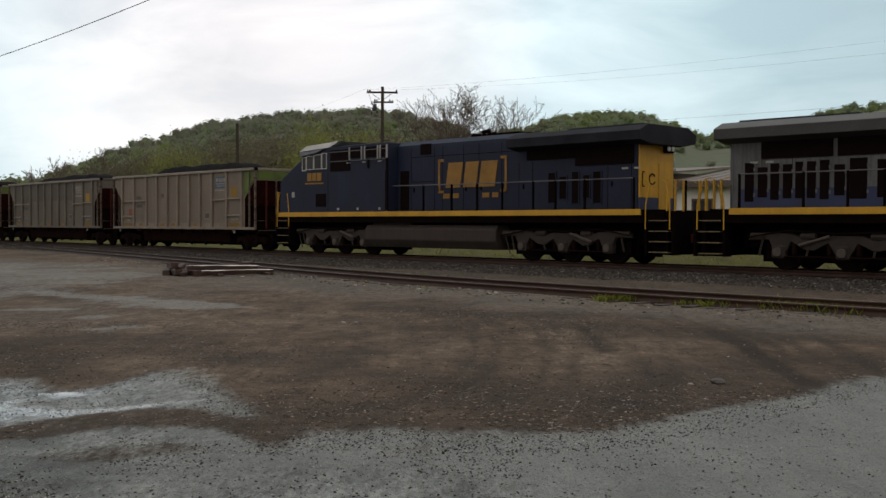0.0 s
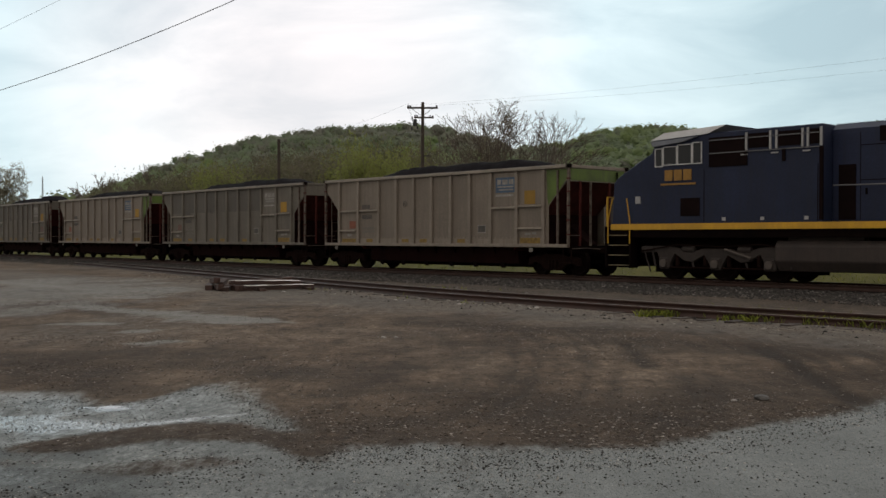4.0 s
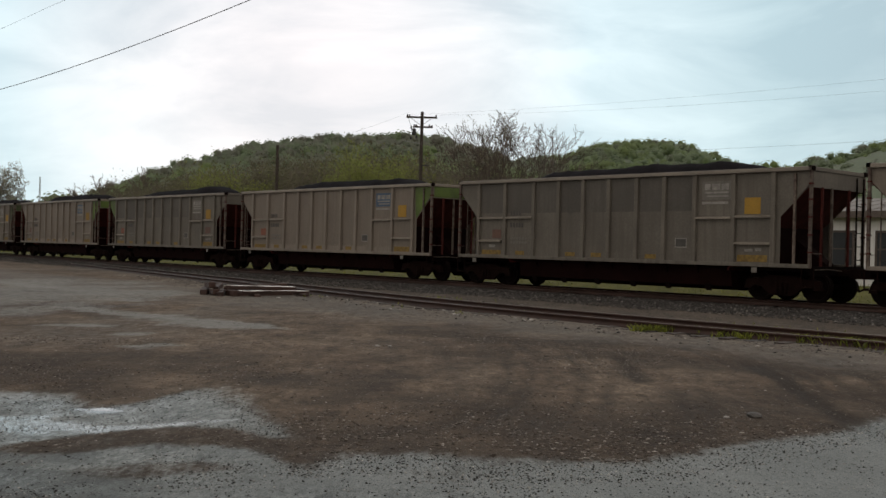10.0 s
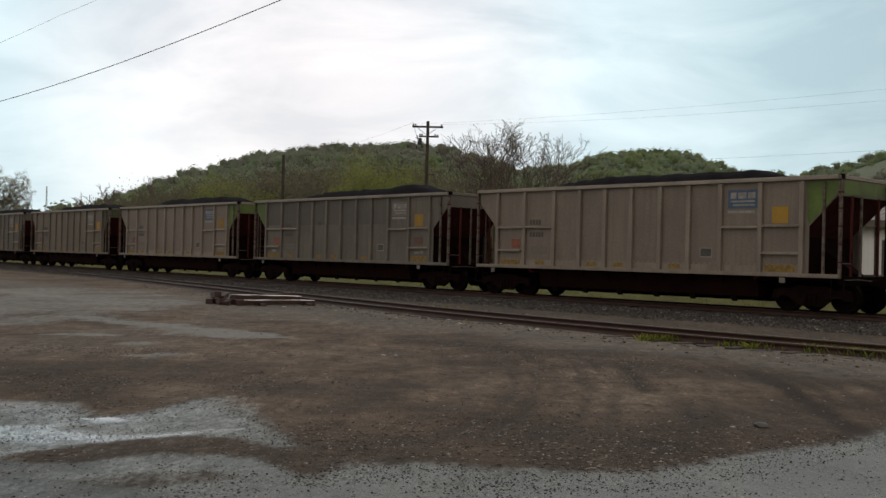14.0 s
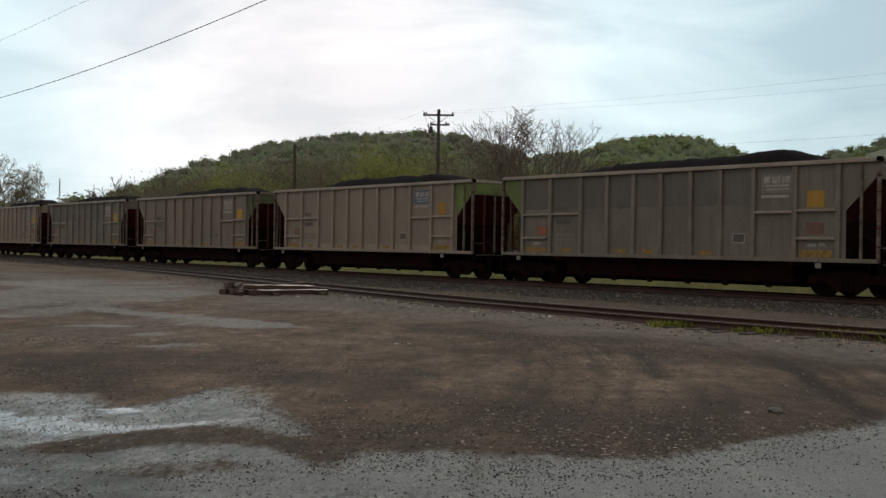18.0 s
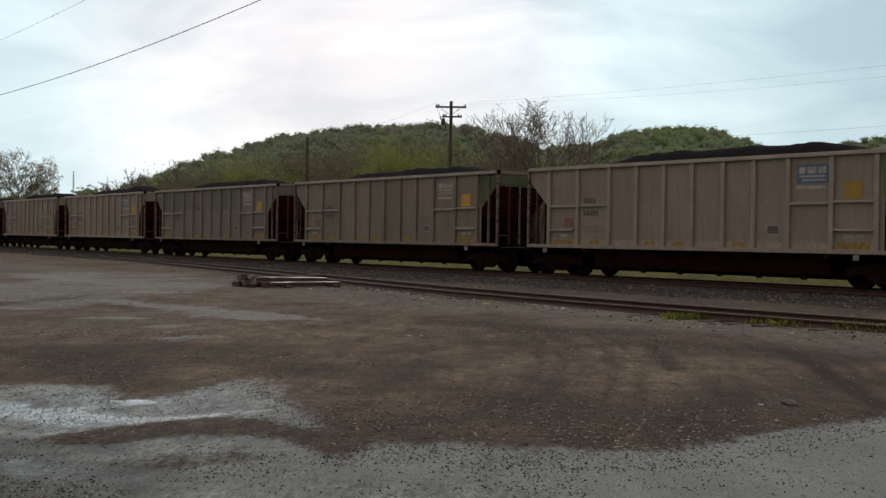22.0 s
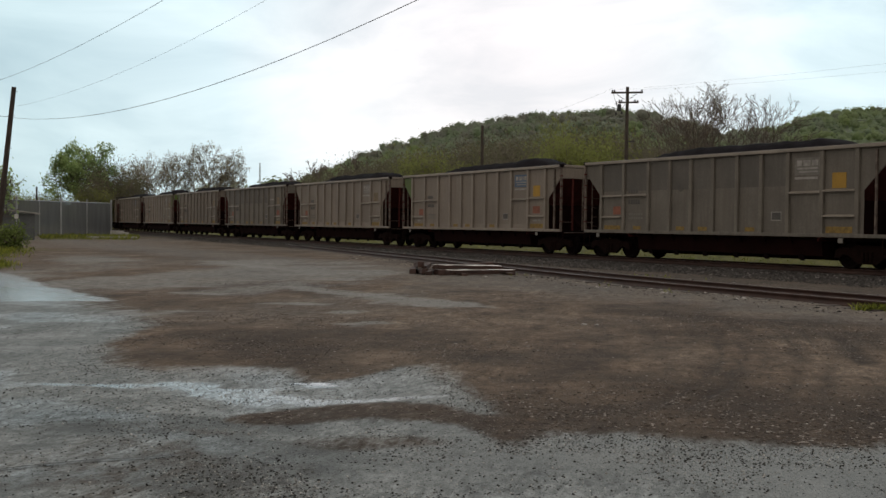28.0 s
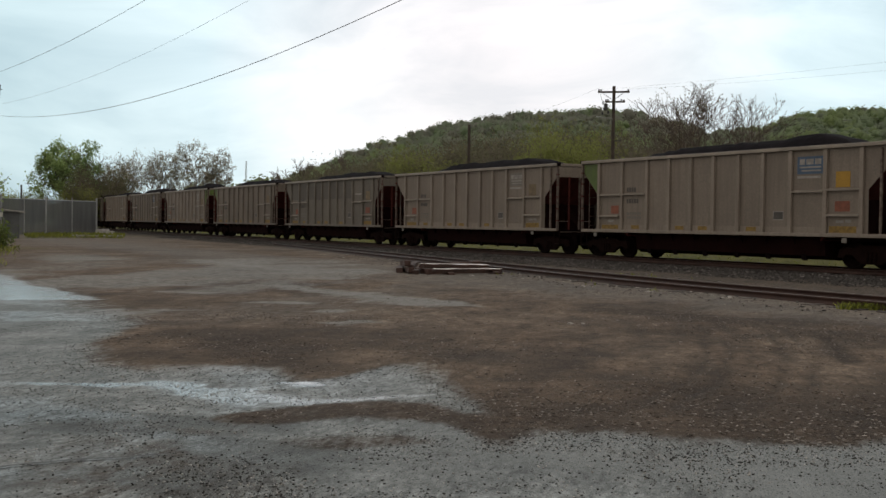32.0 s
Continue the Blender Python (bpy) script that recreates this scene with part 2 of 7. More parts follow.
def B(*boxes):
    bm = bmesh.new()
    for b in boxes:
        box(bm, *b)
    return bm


def P(pts, a, b, axis="y"):
    bm = bmesh.new()
    prism(bm, pts, a, b, axis)
    return bm


def T(points, r, r1=None, n=6):
    bm = bmesh.new()
    tube(bm, points, r, r1, n)
    return bm


def mesh_of(name, verts, faces, material, attr=None):
    me = bpy.data.meshes.new(name)
    verts, faces = np.asarray(verts, dtype=np.float32), np.asarray(faces, dtype=np.int32)
    k = faces.shape[1]
    me.vertices.add(len(verts))
    me.vertices.foreach_set("co", verts.ravel())
    me.loops.add(faces.size)
    me.loops.foreach_set("vertex_index", faces.ravel())
    me.polygons.add(len(faces))
    me.polygons.foreach_set("loop_start", np.arange(0, faces.size, k, dtype=np.int32))
    me.update(calc_edges=True)
    for key, values in (attr or {}).items():
        at = me.attributes.new(key, "FLOAT", "POINT")
        at.data.foreach_set("value", np.asarray(values, dtype=np.float32))
    me.materials.append(material)
    return me


# ---- the plan: the line of the main track ----
TURN = radians(45.07)
ALONG = np.array([math.sin(TURN), -math.cos(TURN)])   # along the track, the way the train goes
AWAY = np.array([math.cos(TURN), math.sin(TURN)])     # across it, away from the camera
MAIN, BEND = 29.38, 0.00083302
RAIL = 0.30                                           # rail head over the lot


def track_xy(s, off=0.0):
    lat = MAIN + off + (BEND * s * s / 2 if s < 0 else 0.0)
    return ALONG * s + AWAY * lat


def track_yaw(s):
    return math.degrees(math.atan2(ALONG[1], ALONG[0]) + math.atan(BEND * s if s < 0 else 0.0))


def siding_lat(s):
    q = -9.0 - s
    if q < 0:
        return 19.2
    return 19.2 + (0.0057 * q * q if q < 18 else 0.0057 * 324 + 0.195 * (q - 18))


def siding_xy(s, off=0.0):
    return ALONG * s + AWAY * (siding_lat(s) + off)


# ---- ground: one sheet of dirt, worn grey paving, ballast shoulder, grass ----
def value_noise(x, y, seed):
    xi, yi = np.floor(x).astype(np.int64), np.floor(y).astype(np.int64)
    fx, fy = x - xi, y - yi
    fx, fy = fx * fx * (3 - 2 * fx), fy * fy * (3 - 2 * fy)

    def h(a, b):
        n = (a * 374761393 + b * 668265263 + seed * 1442695041) & 0x7FFFFFFF
        n = ((n ^ (n >> 13)) * 1274126177) & 0x7FFFFFFF
        return ((n ^ (n >> 16)) & 0xFFFF) / 65535.0
    return (h(xi, yi) * (1 - fx) + h(xi + 1, yi) * fx) * (1 - fy) + (h(xi, yi + 1) * (1 - fx) + h(xi + 1, yi + 1) * fx) * fy


def fbm(x, y, seed=1, octaves=4):
    t, a, total = 0.0, 1.0, 0.0
    for o in range(octaves):
        t = t + a * value_noise(x * 2 ** o, y * 2 ** o, seed + o)
        total += a
        a *= 0.5
    return t / total


def smooth(a, b, v):
    q = np.clip((v - a) / (b - a), 0, 1)
    return q * q * (3 - 2 * q)


# the paving's outer edge over the lot
EDGE = [(-60, 46), (-30, 33), (-20, 26.5), (-13, 20.5), (-10.4, 17.3), (-9, 15.9), (-7.9, 14.6), (-7.2, 12), (-6.2, 10.6), (-5.5, 10.3), (-4.7, 10.75), (-4.2, 10.7), (-3.65, 10.05),
        (-3.3, 10.6), (-3.1, 11.35), (-2.8, 11.4), (-2.4, 10.8), (-2.1, 10.0), (-1.7, 9.1), (-1.45, 8.25), (-1.2, 7.85), (-0.87, 7.98), (-0.55, 8.10), (-0.3, 8.08), (0.15, 7.92), (0.6, 8.0), (1.06, 8.02), (1.4, 8.2),
        (1.83, 8.55), (2.42, 9.07), (3.06, 9.62), (3.44, 9.98), (3.98, 10.6), (6, 12), (10, 14.5), (30, 24)]
TONGUE_X = [-3.75, -3.4, -3.0, -2.6, -2.1, -1.75, -1.3]
TONGUE_FAR = [8.03, 8.50, 8.95, 9.18, 9.12, 8.75, 8.50]
TONGUE_NEAR = [8.00, 7.80, 7.90, 8.25, 8.28, 8.15, 7.60]
STREAK_X = [-6.5, -5.4, -5.0, -4.5, -3.9, -3.2, -2.9, -2.5, -2.15]
STREAK_Y = [8.95, 9.27, 9.47, 9.30, 9.05, 9.00, 9.15, 9.42, 9.60]
STREAK_W = [0.10, 0.16, 0.22, 0.38, 0.55, 0.28, 0.13, 0.12, 0.02]


def sheet_mask(x, y):
    """The long sharp-edged sheet of silty puddle on the paving; its sky reflection is coloured pale."""
    near = (y - 18.02) - 0.30 * (x + 13.0) - 0.05 * np.clip(x + 13, 0, 3) ** 2
    far = 23.9 - (y + 0.98 * (x + 16.2)) + (fbm(x * 0.8, y * 0.8, 63) - 0.5) * 1.2
    return smooth(-0.03, 0.05, near) * smooth(-0.2, 0.3, far) * smooth(0.5, -0.5, np.abs(x + 17) - 7)


def lot_masks(x, y):
    """Grey paving, wetness, brown tongues of mud, and standing water over the lot."""
    wob = (fbm(x * 0.9, y * 0.9, 3) - 0.5) * 0.6 + (fbm(x * 4, y * 4, 9) - 0.5) * 0.45
    ex, ey = zip(*EDGE)
    edge = np.interp(x, ex, ey)
    reach = np.clip((edge - 6) / 6, 0.5, 3)
    soft = np.interp(x, [-12, -5, -3.2, -2.5, -1.5, -0.9, 0], [1.0, 0.8, 0.6, 1.3, 1.2, 0.55, 0.5])
    paved = smooth(-1, 1, (edge + wob * reach * 0.7 - y) / np.clip(reach, 0.7, 2) / soft)
    # the brown tongues between the wet patch and the paving
    far, near = np.interp(x, TONGUE_X, TONGUE_FAR), np.interp(x, TONGUE_X, TONGUE_NEAR)
    tongue = smooth(-0.16, 0.16, np.minimum(far - y, y - near) + wob * 0.22) * smooth(-3.95, -3.5, x) * smooth(-0.9, -1.4, x)
    tongue2 = 0.62 * smooth(1.4, 0.5, np.hypot((x + 2.25) / 0.55, (y - 7.32 - 0.2 * (x + 2.25)) / 0.30) + wob * 0.9)
    tongue2 = np.maximum(tongue2, 0.35 * smooth(0.54, 0.70, fbm(x * 0.8 + 5, y * 1.6, 21)) * smooth(-7, -3, x) * smooth(1.6, -0.8, x) * smooth(8.3, 7.4, y))
    paved = paved * (1 - np.clip(0.86 * tongue + tongue2, 0, 1))
    # a thin film of water, seen as a pale sheen
    wet = paved * smooth(0.40, 0.62, fbm(x * 0.55, y * 0.9, 41)) * 0.5 * (0.12 + 0.88 * smooth(-1.5, -4.0, x))
    across = np.abs(y - np.interp(x, STREAK_X, STREAK_Y)) / np.interp(x, STREAK_X, STREAK_W)
    sheen = smooth(1.25, 0.35, across + (fbm(x * 3.2, y * 6, 51) - 0.5) * 1.6) * smooth(-6.9, -5.8, x) * smooth(-2.0, -2.3, x)
    wet = np.maximum(wet, 0.95 * sheen)
    wet = np.maximum(wet, sheet_mask(x, y))
    water = np.zeros_like(x)
    for cx, cy, rx, ry in ((-3.53, 9.90, 0.22, 0.11), (-3.75, 9.88, 0.08, 0.05)):
        d = ((x - cx) / rx) ** 2 + ((y - cy) / ry) ** 2 + (fbm(x * 4.0, y * 6.0, 61) - 0.5) * 1.2
        water = np.maximum(water, smooth(1.25, 0.8, d))
    return paved, np.clip(wet, 0, 1), water, tongue


def damp_falloff_mask(x, y):
    """Dark dampened soil where trucks turn and along the paving, lens falloff painted in on the right, dry paler dust
    towards the siding and the middle of the lot.
    """
    broad = fbm(x * 0.22 + 2, y * 0.16, 121)
    fine = fbm(x * 0.8, y * 0.8, 131)
    # the last term darkens the right-hand dirt for the lens's edge falloff
    near = smooth(15.5, 9.0, y - 0.1 * x) * smooth(-3.5, -1.0, x) + 0.8 * smooth(1.0, 4.0, x) * smooth(20, 15, y)
    band = np.exp(-(((x + 5.8) / 2.6) ** 2 + ((y - 12.6 + 0.1 * x) / 1.5) ** 2))
    tongue = lot_masks(x, y)[3]
    return np.clip(0.8 * tongue + 0.55 * near + 0.6 * band + 1.9 * (broad - 0.45) + 1.8 * (fine - 0.5), 0, 1)


# fainter marks of tyres that swung round side by side
SCRUBS = [(x0, 15.5, 0.018, 0.075, 0.50) for x0 in (0.45, 0.75, 1.4, 1.7, 2.75, 3.4, 3.7, 4.7)]


def rut_mask(x, y):
    """Curved wheel ruts where trucks swing round to the road."""
    n = fbm(x * 0.7, y * 0.7, 161)
    rut = np.zeros_like(x)
    for x0, y0, bend, w, k in ((4.03, 16.0, 0.014, 0.17, 1.0), (4.40, 16.0, 0.014, 0.09, 0.6), (2.12, 15.5, 0.014, 0.15, 0.75), (2.45, 15.5, 0.016, 0.08, 0.45), (3.15, 15.0, 0.022, 0.09, 0.35), (1.0, 14.0, 0.022, 0.13, 0.35),
                               (-0.3, 13.2, 0.025, 0.13, 0.3), (5.3, 17.0, 0.016, 0.14, 0.6), (0.2, 20.0, 0.010, 0.12, 0.3), *SCRUBS):
        d = np.abs(x - (x0 - bend * (y - y0) ** 2) + (n - 0.5) * 0.25) / w
        rut = np.maximum(rut, k * smooth(1.5, 0.3, d) * smooth(0.34, 0.55, fbm(x * 0.5, y * 0.35, int(170 + x0 * 4))))
    return rut * smooth(8.6, 9.6, y) * smooth(20.5, 16.5, y)


def dust_mask(x, y):
    """A dry pale belt along the siding, patches on the far side of the lot, dust on the paving."""
    n = (fbm(x * 0.5, y * 0.5, 141) - 0.5)
    lat = x * AWAY[0] + y * AWAY[1]
    belt = 0.6 * smooth(12.5, 16.5, lat + n * 3) * smooth(21, 18.5, lat)
    left = 0.42 * smooth(0.38, 0.58, fbm(x * 0.2, y * 0.12, 151)) * smooth(-2, -7, x) * smooth(12.5, 16.5, y)
    paved = lot_masks(x, y)[0] * smooth(-1.9, 0.8, x + 0.25 * (y - 7) + 4 * n) * (0.6 + 0.8 * (n + 0.3))
    return np.clip(np.maximum.reduce([belt, left, paved]), 0, 1)


# pale tongues left by shallow water: middle and half size
SILT = [(-4.95, 15.9, 0.42, 0.30), (-5.98, 18.0, 0.45, 0.30), (-8.95, 16.4, 0.75, 0.45), (-8.75, 17.0, 0.9, 0.25),
        (-4.85, 10.50, 0.75, 0.22), (-9.7, 28.2, 1.3, 0.55), (-11.4, 31.0, 1.6, 0.7), (-8.2, 12.9, 0.9, 0.18), (-7.4, 11.7, 0.6, 0.16), (-9.0, 12.45, 0.7, 0.14), (-10.3, 21.6, 0.9, 0.25), (-12.3, 24.0, 1.0, 0.3),
        (-7.6, 19.4, 0.8, 0.25)]


def silt_glare_mask(x, y):
    """Pale silty grey dried in lenses and thin tongues, and the puddle sheet's painted sky reflection."""
    n, m = fbm(x * 0.9, y * 0.9, 141) - 0.5, fbm(x * 2.6, y * 2.6, 143) - 0.5
    far = np.interp(x, [-10.5, -8.8, -6.3, -5.2, -4.2, -3.4], [25.6, 24.25, 22.67, 22.19, 20.87, 20.0])
    near = np.interp(x, [-10.5, -8.3, -6.5, -4.6, -4.1, -3.4], [24.7, 22.9, 20.75, 19.5, 20.3, 19.9])
    lens = smooth(-0.55, 0.65, np.minimum(far - y, y - near) + n * 1.5 + m * 1.1) * smooth(-11, -9.5, x) * smooth(-3.3, -3.9, x)
    lens2 = 0.8 * smooth(1.2, 0.4, np.abs(y - (37.6 - 0.98 * (x + 17.6))) / 1.0 + n * 1.6) * smooth(-20, -18, x) * smooth(-9, -12, x)
    haze = 0.62 * smooth(-0.20, -0.28, x / np.maximum(y, 1.0)) * smooth(19, 23, y) * smooth(47, 38, y) * smooth(0.36, 0.60, fbm(x * 0.30, y * 0.16, 147))
    out = np.maximum.reduce([0.9 * lens, lens2, haze, sheet_mask(x, y) * (0.55 + 0.45 * smooth(0.35, 0.6, fbm(x * 0.6, y * 1.2, 64)))])
    for cx, cy, rx, ry in SILT:
        out = np.maximum(out, 0.75 * smooth(1.5, 0.3, np.hypot((x - cx) / rx, (y - cy - 0.25 * (x - cx)) / ry * 0.62) + n * 1.0 + m * 1.6))
    return np.clip(out, 0, 1)


def soak_mask(x, y):
    """Dark soaked blotches in the paving beside the wet patch."""
    return smooth(0.42, 0.60, fbm(x * 0.9, y * 1.7, 201)) * smooth(-1.5, -2.6, x) * smooth(8.7, 7.9, y - 0.1 * (x + 3))


def ground_z(x, y, water=None):
    s = x * ALONG[0] + y * ALONG[1]
    lat = x * AWAY[0] + y * AWAY[1] - np.where(s < 0, BEND * s * s / 2, 0)
    z = (fbm(x * 0.25, y * 0.25, 71) - 0.5) * 0.10 * smooth(3, 9, y) + (fbm(x * 1.6, y * 1.6, 73) - 0.5) * 0.025
    z = z * smooth(60, 30, np.hypot(x, y)) - 0.03 * rut_mask(x, y)
    bed = smooth(MAIN - 4.8, MAIN - 1.9, lat) * smooth(MAIN + 4.5, MAIN + 2.2, lat)
    z = z * (1 - bed) + 0.11 * bed
    z = z + 0.55 * smooth(MAIN + 4.2, MAIN + 7.5, lat + (fbm(x * 0.3, y * 0.3, 75) - 0.5) * 1.5) * smooth(-130, -100, s)
    if water is not None:
        z = z * (1 - water) - 0.012 * water
    return z


def spaced(lo, hi, fine_lo, fine_hi, step, grow=1.12):
    a = list(np.arange(fine_lo, fine_hi, step))
    d, q = step, a[-1]
    while q < hi:
        d *= grow
        q += d
        a.append(q)
    d, q = step, a[0]
    while q > lo:
        d *= grow
        q -= d
        a.insert(0, q)
    return np.array(a)


def ground_material():
    m = bpy.data.materials.new("lot_ground")
    m.use_nodes = True
    nt = m.node_tree
    n, ln = nt.nodes.new, nt.links.new
    b = nt.nodes["Principled BSDF"]
    co = n("ShaderNodeTexCoord")

    def noise_tex(scale, detail=5.0, rough=0.6, vec=None):
        t = n("ShaderNodeTexNoise")
        t.inputs["Scale"].default_value, t.inputs["Detail"].default_value, t.inputs["Roughness"].default_value = scale, detail, rough
        ln(vec or co.outputs["Object"], t.inputs["Vector"])
        return t.outputs["Fac"]

    def ramp(fac, *stops):
        r = n("ShaderNodeValToRGB")
        e = r.color_ramp.elements
        while len(e) < len(stops):
            e.new(0.5)
        for el, (p, c) in zip(e, stops):
            el.position, el.color = p, (*c, 1)
        ln(fac, r.inputs["Fac"])
        return r.outputs["Color"]

    def mix(fac, a, c, kind="MIX"):
        x = n("ShaderNodeMix")
        x.data_type, x.blend_type = "RGBA", kind
        for s, v in (("Factor", fac), ("A", a), ("B", c)):
            if isinstance(v, (int, float)):
                x.inputs[s].default_value = v
            elif isinstance(v, tuple):
                x.inputs[s].default_value = (*v, 1)
            else:
                ln(v, x.inputs[s])
        return x.outputs["Result"]

    def mth(op, a, c, clamp=False):
        x = n("ShaderNodeMath")
        x.operation, x.use_clamp = op, clamp
        for i, v in enumerate((a, c)):
            if isinstance(v, (int, float)):
                x.inputs[i].default_value = v
            else:
                ln(v, x.inputs[i])
        return x.outputs[0]

    def attr(name):
        a = n("ShaderNodeAttribute")
        a.attribute_name = name
        return a.outputs["Fac"]

    # wheels and run-off draw the soil out one way, so that its blotches are longer than wide
    dm = n("ShaderNodeMapping")
    dm.inputs["Rotation"].default_value = (0, 0, radians(-8))
    dm.inputs["Scale"].default_value = (1.0, 0.42, 1)
    ln(co.outputs["Object"], dm.inputs["Vector"])
    drawn = dm.outputs["Vector"]
    broad, mid, grit, fine = noise_tex(0.5, 5, 0.6, drawn), noise_tex(1.5, 8, 0.62, drawn), noise_tex(16, 5, 0.75, drawn), noise_tex(60, 3, 0.7, drawn)
    clod = noise_tex(5.0, 6, 0.7, drawn)
    # scraped streaks in the dirt
    mp = n("ShaderNodeMapping")
    mp.inputs["Rotation"].default_value = (0, 0, radians(38))
    mp.inputs["Scale"].default_value = (0.5, 3.2, 1)
    ln(co.outputs["Object"], mp.inputs["Vector"])
    scrape = noise_tex(1.6, 7, 0.7, mp.outputs["Vector"])
    # ragged borders: the grain eats into every mask
    eat = mth("ADD", mth("MULTIPLY", mth("SUBTRACT", clod, 0.5), 0.9), mth("MULTIPLY", mth("SUBTRACT", grit, 0.5), 0.7))

    def ragged(name, lo=0.06, hi=0.94, k=1.5):
        a = attr(name)
        bell = mth("MULTIPLY", mth("MULTIPLY", a, mth("SUBTRACT", 1.0, a)), 4.0)
        r = n("ShaderNodeMapRange")
        r.interpolation_type = "SMOOTHSTEP"
        r.inputs["From Min"].default_value, r.inputs["From Max"].default_value = lo, hi
        ln(mth("ADD", a, mth("MULTIPLY", mth("MULTIPLY", eat, bell), k)), r.inputs["Value"])
        return r.outputs["Result"]

    paved, damp_falloff, dust, silt_glare = ragged("paved"), ragged("damp_falloff", 0.1, 0.9, 0.8), ragged("dust", 0.1, 0.9, 0.8), ragged("silt_glare", 0.15, 0.85, 0.9)
    wet = mth("MULTIPLY", ragged("wet", 0.08, 0.92, 0.9), mth("ADD", mth("MULTIPLY", clod, 0.9), 0.5), True)
    # stones stand out of the film of water
    wet = mth("MULTIPLY", wet, ramp(fine, (0.40, (0.25, 0.25, 0.25)), (0.54, (1.0, 1.0, 1.0))))
    dirt = ramp(broad, (0.34, (0.104, 0.076, 0.056)), (0.50, (0.136, 0.103, 0.077)), (0.66, (0.166, 0.130, 0.100)))
    dirt = mix(0.30, dirt, ramp(scrape, (0.34, (0.10, 0.09, 0.08)), (0.62, (0.80, 0.79, 0.78))), "OVERLAY")
    dirt = mix(0.50, dirt, ramp(clod, (0.34, (0.12, 0.11, 0.10)), (0.66, (0.84, 0.83, 0.82))), "OVERLAY")
    dirt = mix(0.40, dirt, ramp(grit, (0.36, (0.10, 0.10, 0.10)), (0.64, (0.84, 0.83, 0.82))), "OVERLAY")
    dirt = mix(0.62, dirt, ramp(mid, (0.35, (0.18, 0.17, 0.16)), (0.65, (0.74, 0.73, 0.72))), "OVERLAY")
    # ruts where trucks turn round
    rut = mth("MULTIPLY", mth("MULTIPLY", attr("rut"), attr("dirt")), mth("ADD", mth("MULTIPLY", clod, 1.8), 0.2), True)
    dirt = mix(mth("MULTIPLY", rut, 0.92), dirt, (0.030, 0.022, 0.017))
    dirt = mix(mth("MULTIPLY", damp_falloff, 0.88), dirt, mix(0.75, dirt, (0.038, 0.028, 0.022)))
    dirt = mix(mth("MULTIPLY", dust, 0.75), dirt, ramp(clod, (0.3, (0.128, 0.115, 0.102)), (0.7, (0.195, 0.181, 0.165))))
    dirt = mix(mth("MULTIPLY", silt_glare, 0.85), dirt, ramp(clod, (0.3, (0.150, 0.143, 0.132)), (0.7, (0.250, 0.242, 0.228))))
    paving = ramp(mid, (0.34, (0.132, 0.139, 0.137)), (0.50, (0.203, 0.214, 0.211)), (0.66, (0.272, 0.287, 0.285)))
    paving = mix(0.40, paving, ramp(clod, (0.34, (0.20, 0.20, 0.20)), (0.66, (0.75, 0.75, 0.75))), "OVERLAY")
    paving = mix(0.50, paving, ramp(grit, (0.38, (0.14, 0.14, 0.14)), (0.62, (0.80, 0.80, 0.80))), "OVERLAY")
    paving = mix(mth("MULTIPLY", dust, 0.85), paving, ramp(mid, (0.35, (0.165, 0.173, 0.170)), (0.65, (0.222, 0.233, 0.230))))
    paving = mix(mth("MULTIPLY", silt_glare, 0.7), paving, ramp(clod, (0.3, (0.20, 0.205, 0.20)), (0.7, (0.29, 0.295, 0.29))))
    paving = mix(mth("MULTIPLY", ragged("soak", 0.1, 0.9, 0.9), 0.75), paving, ramp(clod, (0.3, (0.052, 0.056, 0.055)), (0.7, (0.115, 0.122, 0.120))))
    grass = ramp(mid, (0.35, (0.088, 0.086, 0.026)), (0.65, (0.150, 0.142, 0.048)))
    stone = ramp(grit, (0.38, (0.028, 0.025, 0.023)), (0.62, (0.095, 0.086, 0.077)))
    col = mix(paved, dirt, paving)
    col = mix(attr("grass"), col, grass)
    col = mix(attr("stone"), col, stone)
    col = mix(0.35, col, ramp(fine, (0.35, (0.25, 0.25, 0.25)), (0.65, (0.72, 0.72, 0.72))), "OVERLAY")
    # single dark and pale grains of gravel
    for scale, lo, keep, grain, on_paving, on_dirt in ((40.0, 0.22, 0.62, (0.016, 0.015, 0.014), 0.85, 0.35), (24.0, 0.16, 0.80, (0.30, 0.28, 0.26), 0.30, 0.75),
                                                       (70.0, 0.28, 0.55, (0.02, 0.018, 0.016), 0.6, 0.4), (46.0, 0.22, 0.80, (0.24, 0.22, 0.20), 0.45, 0.7), (15.0, 0.11, 0.72, (0.014, 0.013, 0.012), 0.9, 0.3)):
        vo = n("ShaderNodeTexVoronoi")
        vo.inputs["Scale"].default_value = scale
        ln(co.outputs["Object"], vo.inputs["Vector"])
        sep = n("ShaderNodeSeparateColor")
        ln(vo.outputs["Color"], sep.inputs["Color"])
        # grains lie in drifts
        drift = mth("ADD", sep.outputs["Red"], mth("MULTIPLY", mth("SUBTRACT", mid, 0.5), 0.9))
        pick = mth("MULTIPLY", mth("LESS_THAN", vo.outputs["Distance"], lo), mth("GREATER_THAN", drift, keep))
        amount = mth("ADD", mth("MULTIPLY", paved, on_paving - on_dirt), on_dirt)
        col = mix(mth("MULTIPLY", pick, amount), col, grain)
    col = mix(mth("MULTIPLY", wet, 0.30), col, (0.05, 0.05, 0.05))
    col = mix(attr("water"), col, (0.04, 0.038, 0.034))
    col = mix(1.0, col, (0.78, 0.78, 0.775), "MULTIPLY")
    ln(col, b.inputs["Base Color"])
    wetness = mth("MAXIMUM", wet, attr("water"), True)
